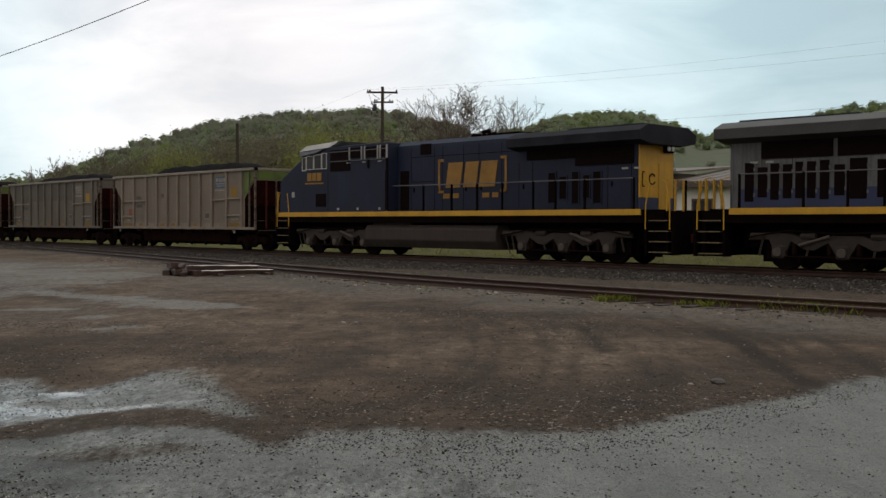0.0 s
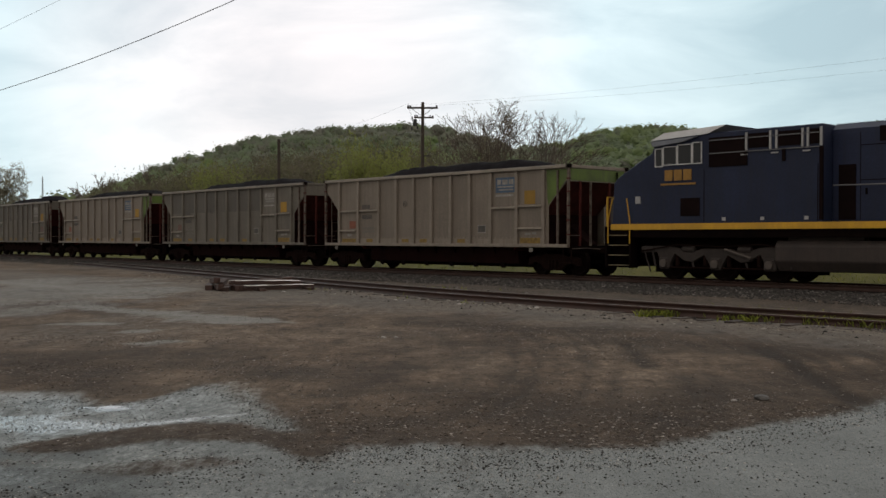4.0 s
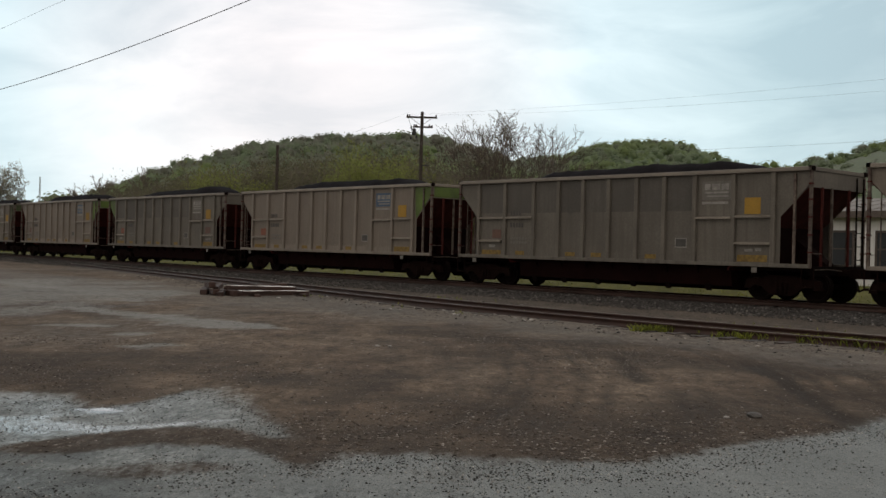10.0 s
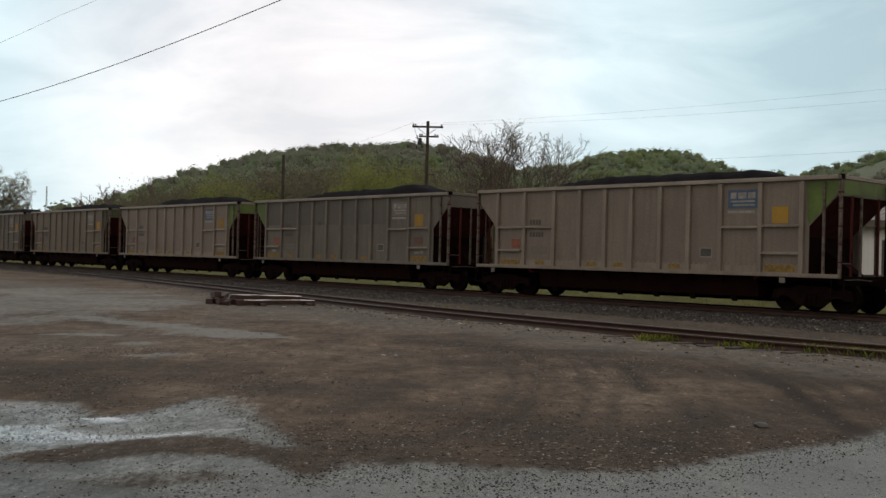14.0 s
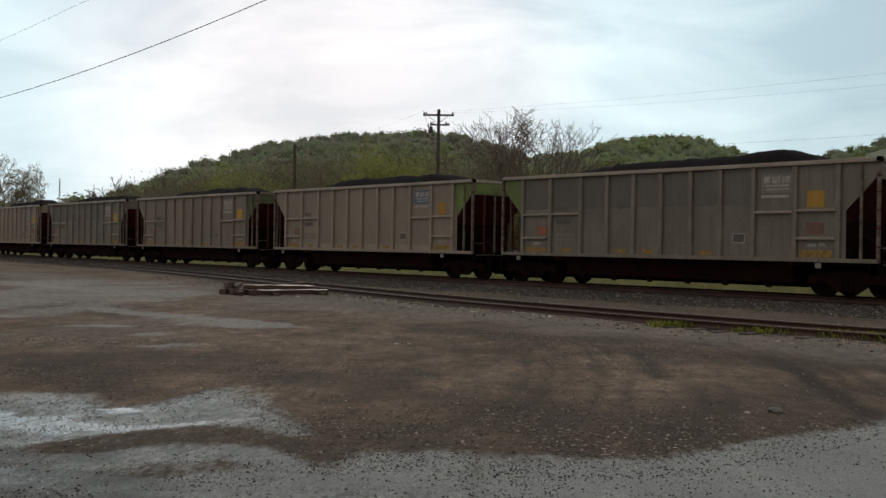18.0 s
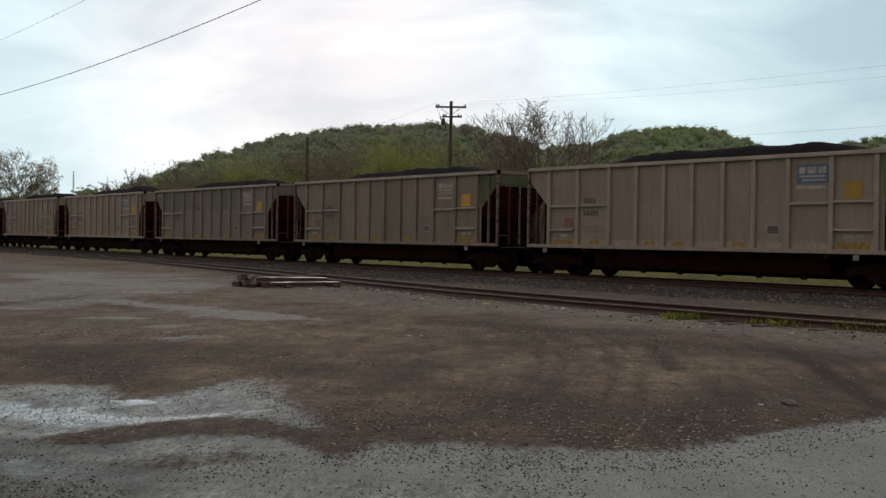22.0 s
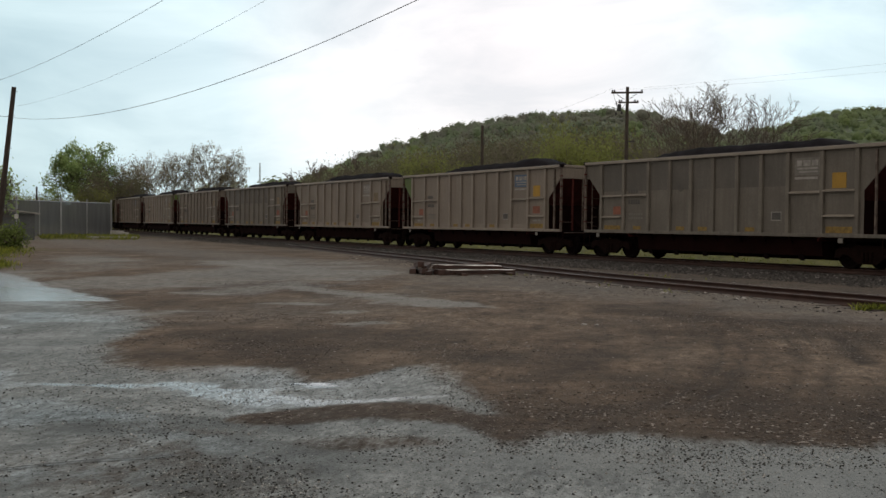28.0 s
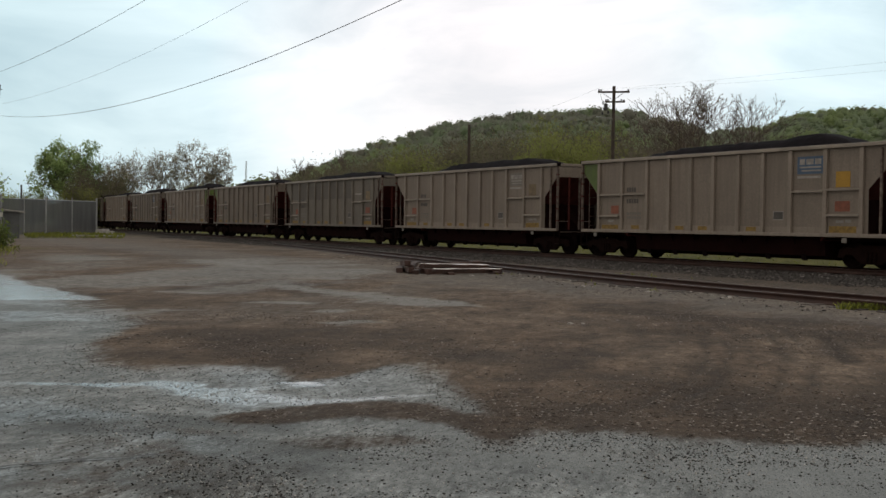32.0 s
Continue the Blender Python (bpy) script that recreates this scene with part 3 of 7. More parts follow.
    rough = mth("SUBTRACT", mth("SUBTRACT", 0.90, mth("MULTIPLY", paved, 0.24)), mth("MULTIPLY", wet, 0.54))
    rough = mth("ADD", rough, mth("MULTIPLY", mth("SUBTRACT", mid, 0.5), 0.30), True)
    rough = mth("MAXIMUM", mth("MULTIPLY", rough, mth("SUBTRACT", 1.0, attr("water"))), 0.06)
    ln(rough, b.inputs["Roughness"])
    ln(mth("ADD", mth("ADD", 0.10, mth("MULTIPLY", silt_glare, 0.18)), mth("ADD", mth("MULTIPLY", wetness, 0.52), mth("MULTIPLY", attr("water"), 0.4))), b.inputs["Specular IOR Level"])
    bp = n("ShaderNodeBump")
    bp.inputs["Distance"].default_value = 0.03
    ln(mth("SUBTRACT", 0.75, mth("MULTIPLY", wetness, 0.70)), bp.inputs["Strength"])
    ln(mth("ADD", mth("ADD", mth("ADD", mth("MULTIPLY", grit, 0.8), mth("MULTIPLY", clod, 1.0)), mth("MULTIPLY", mid, 0.7)), mth("MULTIPLY", rut, -1.4)), bp.inputs["Height"])
    ln(bp.outputs["Normal"], b.inputs["Normal"])
    return m


def make_ground():
    xs = spaced(-2600, 2600, -13, 9, 0.10, 1.045)
    ys = spaced(-2600, 2600, 5.0, 21, 0.10, 1.035)
    gx, gy = np.meshgrid(xs, ys)
    x, y = gx.ravel(), gy.ravel()
    paved, wet, water, _ = lot_masks(x, y)
    s = x * ALONG[0] + y * ALONG[1]
    lat = x * AWAY[0] + y * AWAY[1] - np.where(s < 0, BEND * s * s / 2, 0)
    n1 = (fbm(x * 0.5, y * 0.5, 81) - 0.5)
    side = np.interp(s, [-110, -50, -27, -9, 30], [27, 25, 20.9, 19.2, 19.2])
    stone = smooth(MAIN - 5.0, MAIN - 3.4, lat + n1 * 2.0) * smooth(MAIN + 3.6, MAIN + 2.2, lat)
    stone = np.maximum(stone, 0.55 * smooth(side - 1.6, side - 0.8, lat + n1 * 1.2) * smooth(MAIN, MAIN - 3, lat))
    grass = smooth(MAIN + 2.6, MAIN + 4.0, lat + n1 * 1.5)
    left = smooth(0.50, 0.58, fbm(x * 0.06 + 3, y * 0.06, 91)) * smooth(-45, -60, x) * smooth(20, 30, y)
    grass = np.maximum(grass, left)
    grass = np.maximum(grass, smooth(1.0, 0.55, np.hypot((x + 40) / 9, (y - 47) / 7) + n1 * 0.5))
    grass = np.maximum(grass, 0.8 * smooth(1.0, 0.5, np.hypot((x + 56) / 9, (y - 88) / 6) + n1))
    far = smooth(120, 200, np.hypot(x, y))
    grass = np.maximum(grass, far)
    z = ground_z(x, y, water)
    nx, ny = len(xs), len(ys)
    i = (np.arange(ny - 1)[:, None] * nx + np.arange(nx - 1)[None, :]).ravel()
    faces = np.stack([i, i + 1, i + nx + 1, i + nx], 1)
    me = mesh_of("ground", np.stack([x, y, z], 1), faces, ground_material(),
                 {"paved": paved, "wet": wet, "water": water, "grass": grass, "stone": stone, "damp_falloff": damp_falloff_mask(x, y), "dust": dust_mask(x, y), "silt_glare": silt_glare_mask(x, y), "rut": rut_mask(x, y), "soak": soak_mask(x, y), "dirt": (1 - paved) * (1 - stone) * (1 - grass)})
    for p in me.polygons:
        p.use_smooth = True
    return tagged(new("ground", me), "brown dirt lot with worn wet grey paving and puddles", "ground", kind="structure")


make_ground()


# ---- tracks ----
RAIL_SHAPE = [(-0.07, 0.0), (0.07, 0.0), (0.07, 0.02), (0.012, 0.04), (0.012, 0.11), (0.036, 0.125), (0.036, 0.16), (-0.036, 0.16), (-0.036, 0.125), (-0.012, 0.11), (-0.012, 0.04), (-0.07, 0.02)]


def sweep(where, s0, s1, step, z, off):
    """The rail's shape drawn along a track."""
    ss = np.arange(s0, s1 + step / 2, step)
    verts, faces, k = [], [], len(RAIL_SHAPE)
    for s in ss:
        c = where(s, off)
        d = where(s + 0.5, off) - where(s - 0.5, off)
        d = d / np.linalg.norm(d)
        nx, ny = -d[1], d[0]
        verts += [(c[0] + nx * a, c[1] + ny * a, z + h) for a, h in RAIL_SHAPE]
    for i in range(len(ss) - 1):
        faces += [(i * k + j, i * k + (j + 1) % k, (i + 1) * k + (j + 1) % k, (i + 1) * k + j) for j in range(k)]
    return verts, faces


def make_track(label, where, s0, s1, top, tie_range, tie_step, tie_top):
    t = tagged(new("railroad_track"), label, "railroad track", kind="structure")
    for off in (-0.7525, 0.7525):
        v, f = sweep(where, s0, s1, 2.0, top - 0.16, off)
        me = mesh_of("rail", v, f, M["rail"])
        me.materials.append(M["railtop"])
        for i, p in enumerate(me.polygons):
            p.material_index = 1 if i % len(RAIL_SHAPE) == 6 else 0
        part("rail", me, None, t)
    tie = data("tie", B((-0.115, 0.115, -1.3, 1.3, -0.18, 0.0)), M["tie"], bevel=0.012)
    rnd = random.Random(5)
    for s in np.arange(tie_range[0], tie_range[1], tie_step):
        c = where(s)
        d = where(s + 0.5) - where(s - 0.5)
        part("tie", tie, None, t, at=pose(c[0], c[1], tie_top + rnd.uniform(-0.015, 0.008), 0, 0, math.degrees(math.atan2(d[1], d[0])) + rnd.uniform(-1.5, 1.5)))
    return t


make_track("main track with worn steel rails on grey stone ballast", track_xy, -420, 60, RAIL, (-95, 6), 0.55, RAIL - 0.165)
make_track("rusty siding track sunk in dirt and weeds", siding_xy, -62, 40, 0.15, (-40, 4), 0.6, 0.012)


# ---- hopper cars ----
CAR_PITCH, CAR_LEN = 16.18, 14.6
H = CAR_LEN / 2
WHEEL_R = 0.4572


def wheelset_mesh(r=WHEEL_R, name="wheelset"):
    bm = bmesh.new()
    for sgn in (-1, 1):
        prof = [(0.09, 0.60), (r * 0.42, 0.66), (r * 0.80, 0.70), (r * 0.86, 0.685), (r + 0.025, 0.685), (r + 0.025, 0.715), (r, 0.725), (r - 0.004, 0.82), (r * 0.88, 0.825), (r * 0.80, 0.775), (r * 0.42, 0.80), (0.12, 0.84), (0.09, 0.98)]
        lathe(bm, [(a, b * sgn) for a, b in prof], 22)
    lathe(bm, [(0.085, -0.7), (0.075, 0.0), (0.085, 0.7)], 10)
    # bolts of the bearing caps, which show the turning
    for sgn in (-1, 1):
        for k in range(3):
            a = k * 2.094
            box(bm, 0.055 * math.cos(a) - 0.015, 0.055 * math.cos(a) + 0.015, min(0.97 * sgn, 1.0 * sgn), max(0.97 * sgn, 1.0 * sgn), 0.055 * math.sin(a) - 0.015, 0.055 * math.sin(a) + 0.015)
    return data(name, bm, M["wheel"])


WHEELSET = wheelset_mesh()


def sideframe_mesh():
    bm = bmesh.new()
    out = [(-1.25, 0.36), (-1.18, 0.62), (-0.98, 0.68), (-0.70, 0.66), (-0.42, 0.76), (0.42, 0.76), (0.70, 0.66), (0.98, 0.68), (1.18, 0.62), (1.25, 0.36), (1.02, 0.36), (0.92, 0.46), (0.72, 0.44), (0.34, 0.18), (-0.34, 0.18), (-0.72, 0.44), (-0.92, 0.46), (-1.02, 0.36)]
    prism(bm, out, -0.07, 0.07)
    for k in (-0.15, 0.0, 0.15):
        lathe_at(bm, (k, -0.09), 0.055, 0.24, 0.56)
    return data("side_frame", bm, M["truck"])


def lathe_at(bm, xy, r, z0, z1, n=8):
    lo = [bm.verts.new((xy[0] + r * math.cos(2 * math.pi * j / n), xy[1] + r * math.sin(2 * math.pi * j / n), z0)) for j in range(n)]
    hi = [bm.verts.new((v.co.x, v.co.y, z1)) for v in lo]
    for j in range(n):
        bm.faces.new((lo[j], lo[(j + 1) % n], hi[(j + 1) % n], hi[j]))
    bm.faces.new(lo[::-1])
    bm.faces.new(hi)


SIDEFRAME = sideframe_mesh()


def truck(parent, x):
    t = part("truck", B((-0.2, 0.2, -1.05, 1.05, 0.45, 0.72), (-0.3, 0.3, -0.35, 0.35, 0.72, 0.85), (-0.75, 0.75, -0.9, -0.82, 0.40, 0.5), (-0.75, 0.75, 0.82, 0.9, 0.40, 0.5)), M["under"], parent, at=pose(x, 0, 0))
    for y in (-1.06, 1.06):
        part("side_frame", SIDEFRAME, None, t, at=pose(0, y, 0, 0, 0, 0 if y < 0 else 180))
    for dx in (-0.889, 0.889):
        part("wheelset", WHEELSET, None, t, at=pose(dx, 0, WHEEL_R))
    return t


def coal_mesh(seed):
    """A heap that starts low behind the leading end and is fullest towards the other."""
    nx, ny = 64, 15
    x, y = np.meshgrid(np.linspace(0.12, CAR_LEN - 0.12, nx), np.linspace(-1.48, 1.48, ny))
    x, y = x.ravel(), y.ravel()
    crest = np.interp(x, [0, 2.2, 2.9, 4.2, 6.4, 9.3, 11.0, 12.0, 13.2, 14.6], [3.35, 3.52, 3.98, 4.20, 4.26, 4.27, 4.30, 4.12, 3.55, 3.35])
    crest = crest + (fbm(x * 0.7 + seed * 7.3, x * 0 + seed, 5) - 0.5) * 0.22
    fall = np.clip((np.abs(y) / 1.48), 0, 1)
    z = crest - np.maximum(crest - 3.60, 0) * smooth(0.35, 1.0, fall) + (fbm(x * 3 + seed, y * 3, 7) - 0.5) * 0.14
    z = np.where(fall > 0.97, np.minimum(z, 3.6), z)
    i = (np.arange(ny - 1)[:, None] * nx + np.arange(nx - 1)[None, :]).ravel()
    me = mesh_of("coal_load", np.stack([x - H, y, z], 1), np.stack([i, i + 1, i + nx + 1, i + nx], 1), M["coal"])
    for p in me.polygons:
        p.use_smooth = True
    return me


RIBS = [1.09, 2.46, 3.89, 5.07, 6.19, 7.30, 8.45, 9.54, 10.69, 12.06, 13.39]


CLIP = data("post_clip", B((-0.055, 0.055, -0.058, 0.058, -0.022, 0.022)), M["rust_dark"])


def hopper_car():
    car = tagged(new("hopper_car"), "weathered grey open coal hopper car heaped with coal", "hopper car", group="cars of the coal train")
    sheet = [(1.0, 1.08), (13.6, 1.08), (13.6, 2.46), (14.48, 3.36), (14.56, 3.36), (14.56, 3.78), (0.04, 3.78), (0.04, 3.36), (0.12, 3.36), (1.0, 2.46)]
    part("side_sheet", P([(a - H, b) for a, b in sheet], 1.50, 1.52), M["alu"], car)
    # the near side: one sheet for each bay between the ribs
    part("side_panel", P([(a - H, b) for a, b in ((1.0, 1.08), (RIBS[0], 1.08), (RIBS[0], 3.78), (0.04, 3.78), (0.04, 3.36), (0.12, 3.36), (1.0, 2.46))], -1.52, -1.50), M["alu"], car)
    part("side_panel", P([(a - H, b) for a, b in ((RIBS[-1], 1.08), (13.6, 1.08), (13.6, 2.46), (14.48, 3.36), (14.56, 3.36), (14.56, 3.78), (RIBS[-1], 3.78))], -1.52, -1.50), M["alu"], car)
    for x0, x1 in zip(RIBS, RIBS[1:]):
        part("side_panel", B((x0 - H, x1 - H, -1.52, -1.50, 1.08, 3.78)), M["alu"], car)
    rib = data("side_rib", P([(-0.07, -1.61), (0.07, -1.61), (0.085, -1.52), (-0.085, -1.52)], 1.1, 3.76, "z"), M["alu_light"], bevel=0.008)
    for x in RIBS:
        part("side_rib", rib, None, car, at=pose(x - H, 0, 0))
        part("side_rib", rib, None, car, at=pose(H - x, 0, 0, 0, 0, 180))
    for sgn in (-1, 1):
        part("top_chord", B((-H - 0.02, H + 0.02, sgn * 1.56 - 0.085, sgn * 1.56 + 0.085, 3.765, 3.885)), M["chord"], car, bevel=0.012)
        part("side_sill", B((-H + 0.05, H - 0.05, sgn * 1.55 - 0.07, sgn * 1.55 + 0.07, 1.0, 1.115)), M["alu_light"], car, bevel=0.01)
    for e in (-1, 1):
        x = e * H
        part("end_chord", B((min(x, x - e * 0.12), max(x, x - e * 0.12), -1.47, 1.47, 3.765, 3.88)), M["alu_light"], car, bevel=0.01)
        part("end_panel", B((min(x - e * 0.04, x - e * 0.06), max(x - e * 0.04, x - e * 0.06), -1.5, 1.5, 3.30, 3.77)), M["alu"], car)
        slope = [(x - e * 0.06, 3.36), (x - e * 0.10, 3.32), (x - e * 2.75, 0.86), (x - e * 2.75, 0.94)]
        part("slope_sheet", P(slope, -1.49, 1.49), M["rust_dark"], car, "dark rusty sloping hopper end")
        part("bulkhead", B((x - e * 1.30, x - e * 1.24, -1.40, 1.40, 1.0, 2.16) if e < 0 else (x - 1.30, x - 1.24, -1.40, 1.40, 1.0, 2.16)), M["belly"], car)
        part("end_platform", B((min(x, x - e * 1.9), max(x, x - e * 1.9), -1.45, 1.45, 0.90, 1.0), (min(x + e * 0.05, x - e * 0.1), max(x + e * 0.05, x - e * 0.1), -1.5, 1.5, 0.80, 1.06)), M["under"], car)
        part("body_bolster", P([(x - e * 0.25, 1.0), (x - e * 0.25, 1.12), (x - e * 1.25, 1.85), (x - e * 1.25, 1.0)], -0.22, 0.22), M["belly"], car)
        for y in (-1.55, 1.55):
            part("corner_post", B((min(x, x - e * 0.085), max(x, x - e * 0.085), y - 0.045, y + 0.045, 1.0, 3.765)), M["post"], car, bevel=0.008)
            if e > 0:
                part("brace_post", B((x - e * 0.54 - 0.033, x - e * 0.54 + 0.033, y - 0.033, y + 0.033, 1.1, 3.70)), M["post"], car)
            part("corner_cap", B((min(x - e * 0.10, x + e * 0.035), max(x - e * 0.10, x + e * 0.035), y - 0.095, y + 0.095, 3.77, 3.905)), M["under"], car, "black cap on the corner of the top chord", bevel=0.012)
            for z in (1.45, 1.95, 2.45, 2.95, 3.4):
                part("post_clip", CLIP, None, car, at=pose(x - e * 0.045, y, z))
        for y in (-0.95, -0.40, 0.62) if e > 0 else (0.62,):
            part("end_post", B((min(x, x - e * 0.06), max(x, x - e * 0.06), y - 0.032, y + 0.032, 1.0, 3.32)), M["post" if y == -0.40 else "rust_dark"], car)
        part("uncoupling_rod", T([(x + e * 0.06, -1.45, 0.96), (x + e * 0.10, -0.7, 0.98), (x + e * 0.18, -0.12, 0.94)], 0.016, n=5), M["post"], car)
        part("grab_iron", T([(x + e * 0.01, -1.50, 1.42), (x + e * 0.06, -1.46, 1.42), (x + e * 0.06, -1.08, 1.42), (x + e * 0.01, -1.04, 1.42)], 0.014, n=5), M["post"], car)
        # coupler
        part("coupler", B((min(x - e * 0.3, x + e * 0.45), max(x - e * 0.3, x + e * 0.45), -0.09, 0.09, 0.78, 0.98), (min(x + e * 0.42, x + e * 0.78), max(x + e * 0.42, x + e * 0.78), -0.16, 0.16, 0.72, 1.02)), M["truck"], car, bevel=0.02)
        part("air_hose", T([(x - e * 0.05, 0.35, 0.82), (x + e * 0.25, 0.30, 0.5), (x + e * 0.55, 0.22, 0.36), (x + e * 0.78, 0.2, 0.45)], 0.03), M["under"], car)
        truck(car, e * (H - 1.13))
    # shelves between the ribs
    for x0, x1, z in ((1.15, 2.39, 2.49), (2.53, 3.82, 2.50), (1.15, 2.30, 1.65), (10.76, 11.99, 2.45), (12.12, 13.33, 2.49), (12.12, 13.33, 1.69)):
        part("side_shelf", P([(-1.635, z - 0.045), (-1.635, z - 0.005), (-1.52, z + 0.035), (-1.52, z - 0.045)], x0 - H, x1 - H, "x"), M["chord"], car)
    # ladder and hand brake at the leading low end
    for y in (-1.42, -1.0):
        part("ladder_rail", B((-H + 0.305, -H + 0.335, y - 0.016, y + 0.016, 1.0, 3.30)), M["post"], car)
    for k in range(6):
        part("ladder_rung", B((-H + 0.31, -H + 0.33, -1.42, -1.0, 1.25 + 0.38 * k, 1.27 + 0.38 * k)), M["post"], car)
    for y in (1.0, 1.42):
        part("ladder_rail", B((H, H + 0.04, y - 0.02, y + 0.02, 1.0, 3.7)), M["under"], car)
    for k in range(6):
        part("ladder_rung", B((H + 0.01, H + 0.035, 1.0, 1.42, 1.25 + 0.4 * k, 1.275 + 0.4 * k)), M["under"], car)
    bm = bmesh.new()
    ring = [(0.27 * math.cos(a), 0, 0.27 * math.sin(a)) for a in np.linspace(0, 2 * math.pi, 19)]
    tube(bm, ring, 0.022, n=5, caps=False)
    for k in range(6):
        a = k * math.pi / 3
        tube(bm, [(0.04 * math.cos(a), 0, 0.04 * math.sin(a)), (0.27 * math.cos(a), 0, 0.27 * math.sin(a))], 0.014, n=4)
    box(bm, -0.07, 0.07, -0.06, 0.06, -0.07, 0.07)
    box(bm, -0.12, 0.12, 0.05, 0.25, -0.2, 0.12)
    part("brake_wheel", bm, M["under"], car, "black spoked hand brake wheel", at=pose(-H + 0.95, -1.05, 2.05))
    part("brake_cylinder", T([(-H + 0.55, -0.9, 1.18), (-H + 1.15, -0.9, 1.18)], 0.15, n=10), M["under"], car)
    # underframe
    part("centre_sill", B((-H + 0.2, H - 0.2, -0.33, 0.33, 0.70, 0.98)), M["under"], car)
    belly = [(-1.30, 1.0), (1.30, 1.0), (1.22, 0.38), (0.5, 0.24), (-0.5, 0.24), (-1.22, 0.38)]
    part("hopper_belly", P(belly, -H + 3.0, H - 2.75, "x"), M["belly"], car, "rusty hopper bottom with its shade put into the colour")
    for k, x in enumerate((-3.6, -2.2, -0.7, 0.8, 2.2, 3.7)):
        part("door_latch", B((x - 0.10, x + 0.10, -1.24, -1.12, 0.26, 0.42), (x - 0.03, x + 0.14, -1.26, -1.2, 0.22, 0.34)), M["under"], car)
    for x in (-H + 0.97, H - 1.75):
        part("sill_tag", B((x - 0.09, x + 0.09, -1.64, -1.62, 0.83, 0.98)), M["grey_mark"], car)
    for x in (3.2, 5.6, 6.75, 9.0):
        part("reflector", B((x - 0.20 - H, x + 0.24 - H, -1.530, -1.522, 1.15, 1.29)), M["yellow_mark"], car)
    part("stripe_mark", B((1.25 - H, 2.25 - H, -1.530, -1.522, 1.14, 1.30)), M["yellow_mark"], car)
    part("stripe_mark", B((12.2 - H, 13.2 - H, -1.530, -1.522, 1.14, 1.34)), M["yellow_mark"], car)
    part("stencil_frame", B((9.96 - H, 10.40 - H, -1.527, -1.521, 1.52, 1.82)), M["pale_mark"], car)
    part("stencil_plate", B((9.99 - H, 10.37 - H, -1.531, -1.526, 1.55, 1.79)), M["dark_mark"], car)
    # pull rod and brake pipe below the side sill, gussets over the trucks
    part("brake_pipe", T([(-H + 0.9, -1.2, 0.93), (-H + 3.2, -1.34, 0.95), (H - 3.2, -1.34, 0.95), (H - 0.9, -1.2, 0.93)], 0.024, n=5), M["truck"], car)
    for e in (-1, 1):
        part("side_step", B((e * (H - 0.12) - 0.20, e * (H - 0.12) - 0.17, -1.53, -1.49, 0.46, 1.0), (e * (H - 0.12) + 0.17, e * (H - 0.12) + 0.20, -1.53, -1.49, 0.46, 1.0), (e * (H - 0.12) - 0.20, e * (H - 0.12) + 0.20, -1.56, -1.42, 0.44, 0.47)), M["truck"], car)
    for x in RIBS[2:-2]:
        part("sill_gusset", P([(-1.50, 1.0), (-1.30, 1.0), (-1.30, 0.72)], x - H - 0.02, x - H + 0.02, "x"), M["belly"], car)
    return car


BAR = {}


def bars(parent, x0, x1, z0, z1, rows, material, name="lettering", gap=0.4):
    """Writing too worn to read: plain bars."""
    h = (z1 - z0) / rows
    for r in range(rows):
        a = x0 - H
        k = 0
        while a < x1 - H - 0.02:
            w = min((0.09, 0.11, 0.08, 0.10)[(k + r) % 4], x1 - H - a)
            key = (round(w, 3), round(h, 3), material.name)
            if key not in BAR:
                BAR[key] = data(name, B((0, w, -1.530, -1.522, 0, h * (1 - gap))), material)
            part(name, BAR[key], None, parent, at=pose(a, 0, z0 + h * r))
            a += w + 0.045
            k += 1


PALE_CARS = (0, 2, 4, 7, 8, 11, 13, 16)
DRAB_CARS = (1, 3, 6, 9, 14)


def ring_mesh():
    bm = bmesh.new()
    tube(bm, [(0.12 * math.cos(a), 0, 0.12 * math.sin(a)) for a in np.linspace(0, 2 * math.pi, 17)], 0.013, n=4, caps=False)
    tube(bm, [(0.06 * math.cos(a), 0, 0.06 * math.sin(a)) for a in np.linspace(0, 2 * math.pi, 11)], 0.010, n=4, caps=False)
    return data("emblem_ring", bm, M["dark_mark"])


RING = ring_mesh()
RIVET = data("rivet", B((-0.018, 0.018, -0.008, 0.006, -0.018, 0.018)), M["chord"])


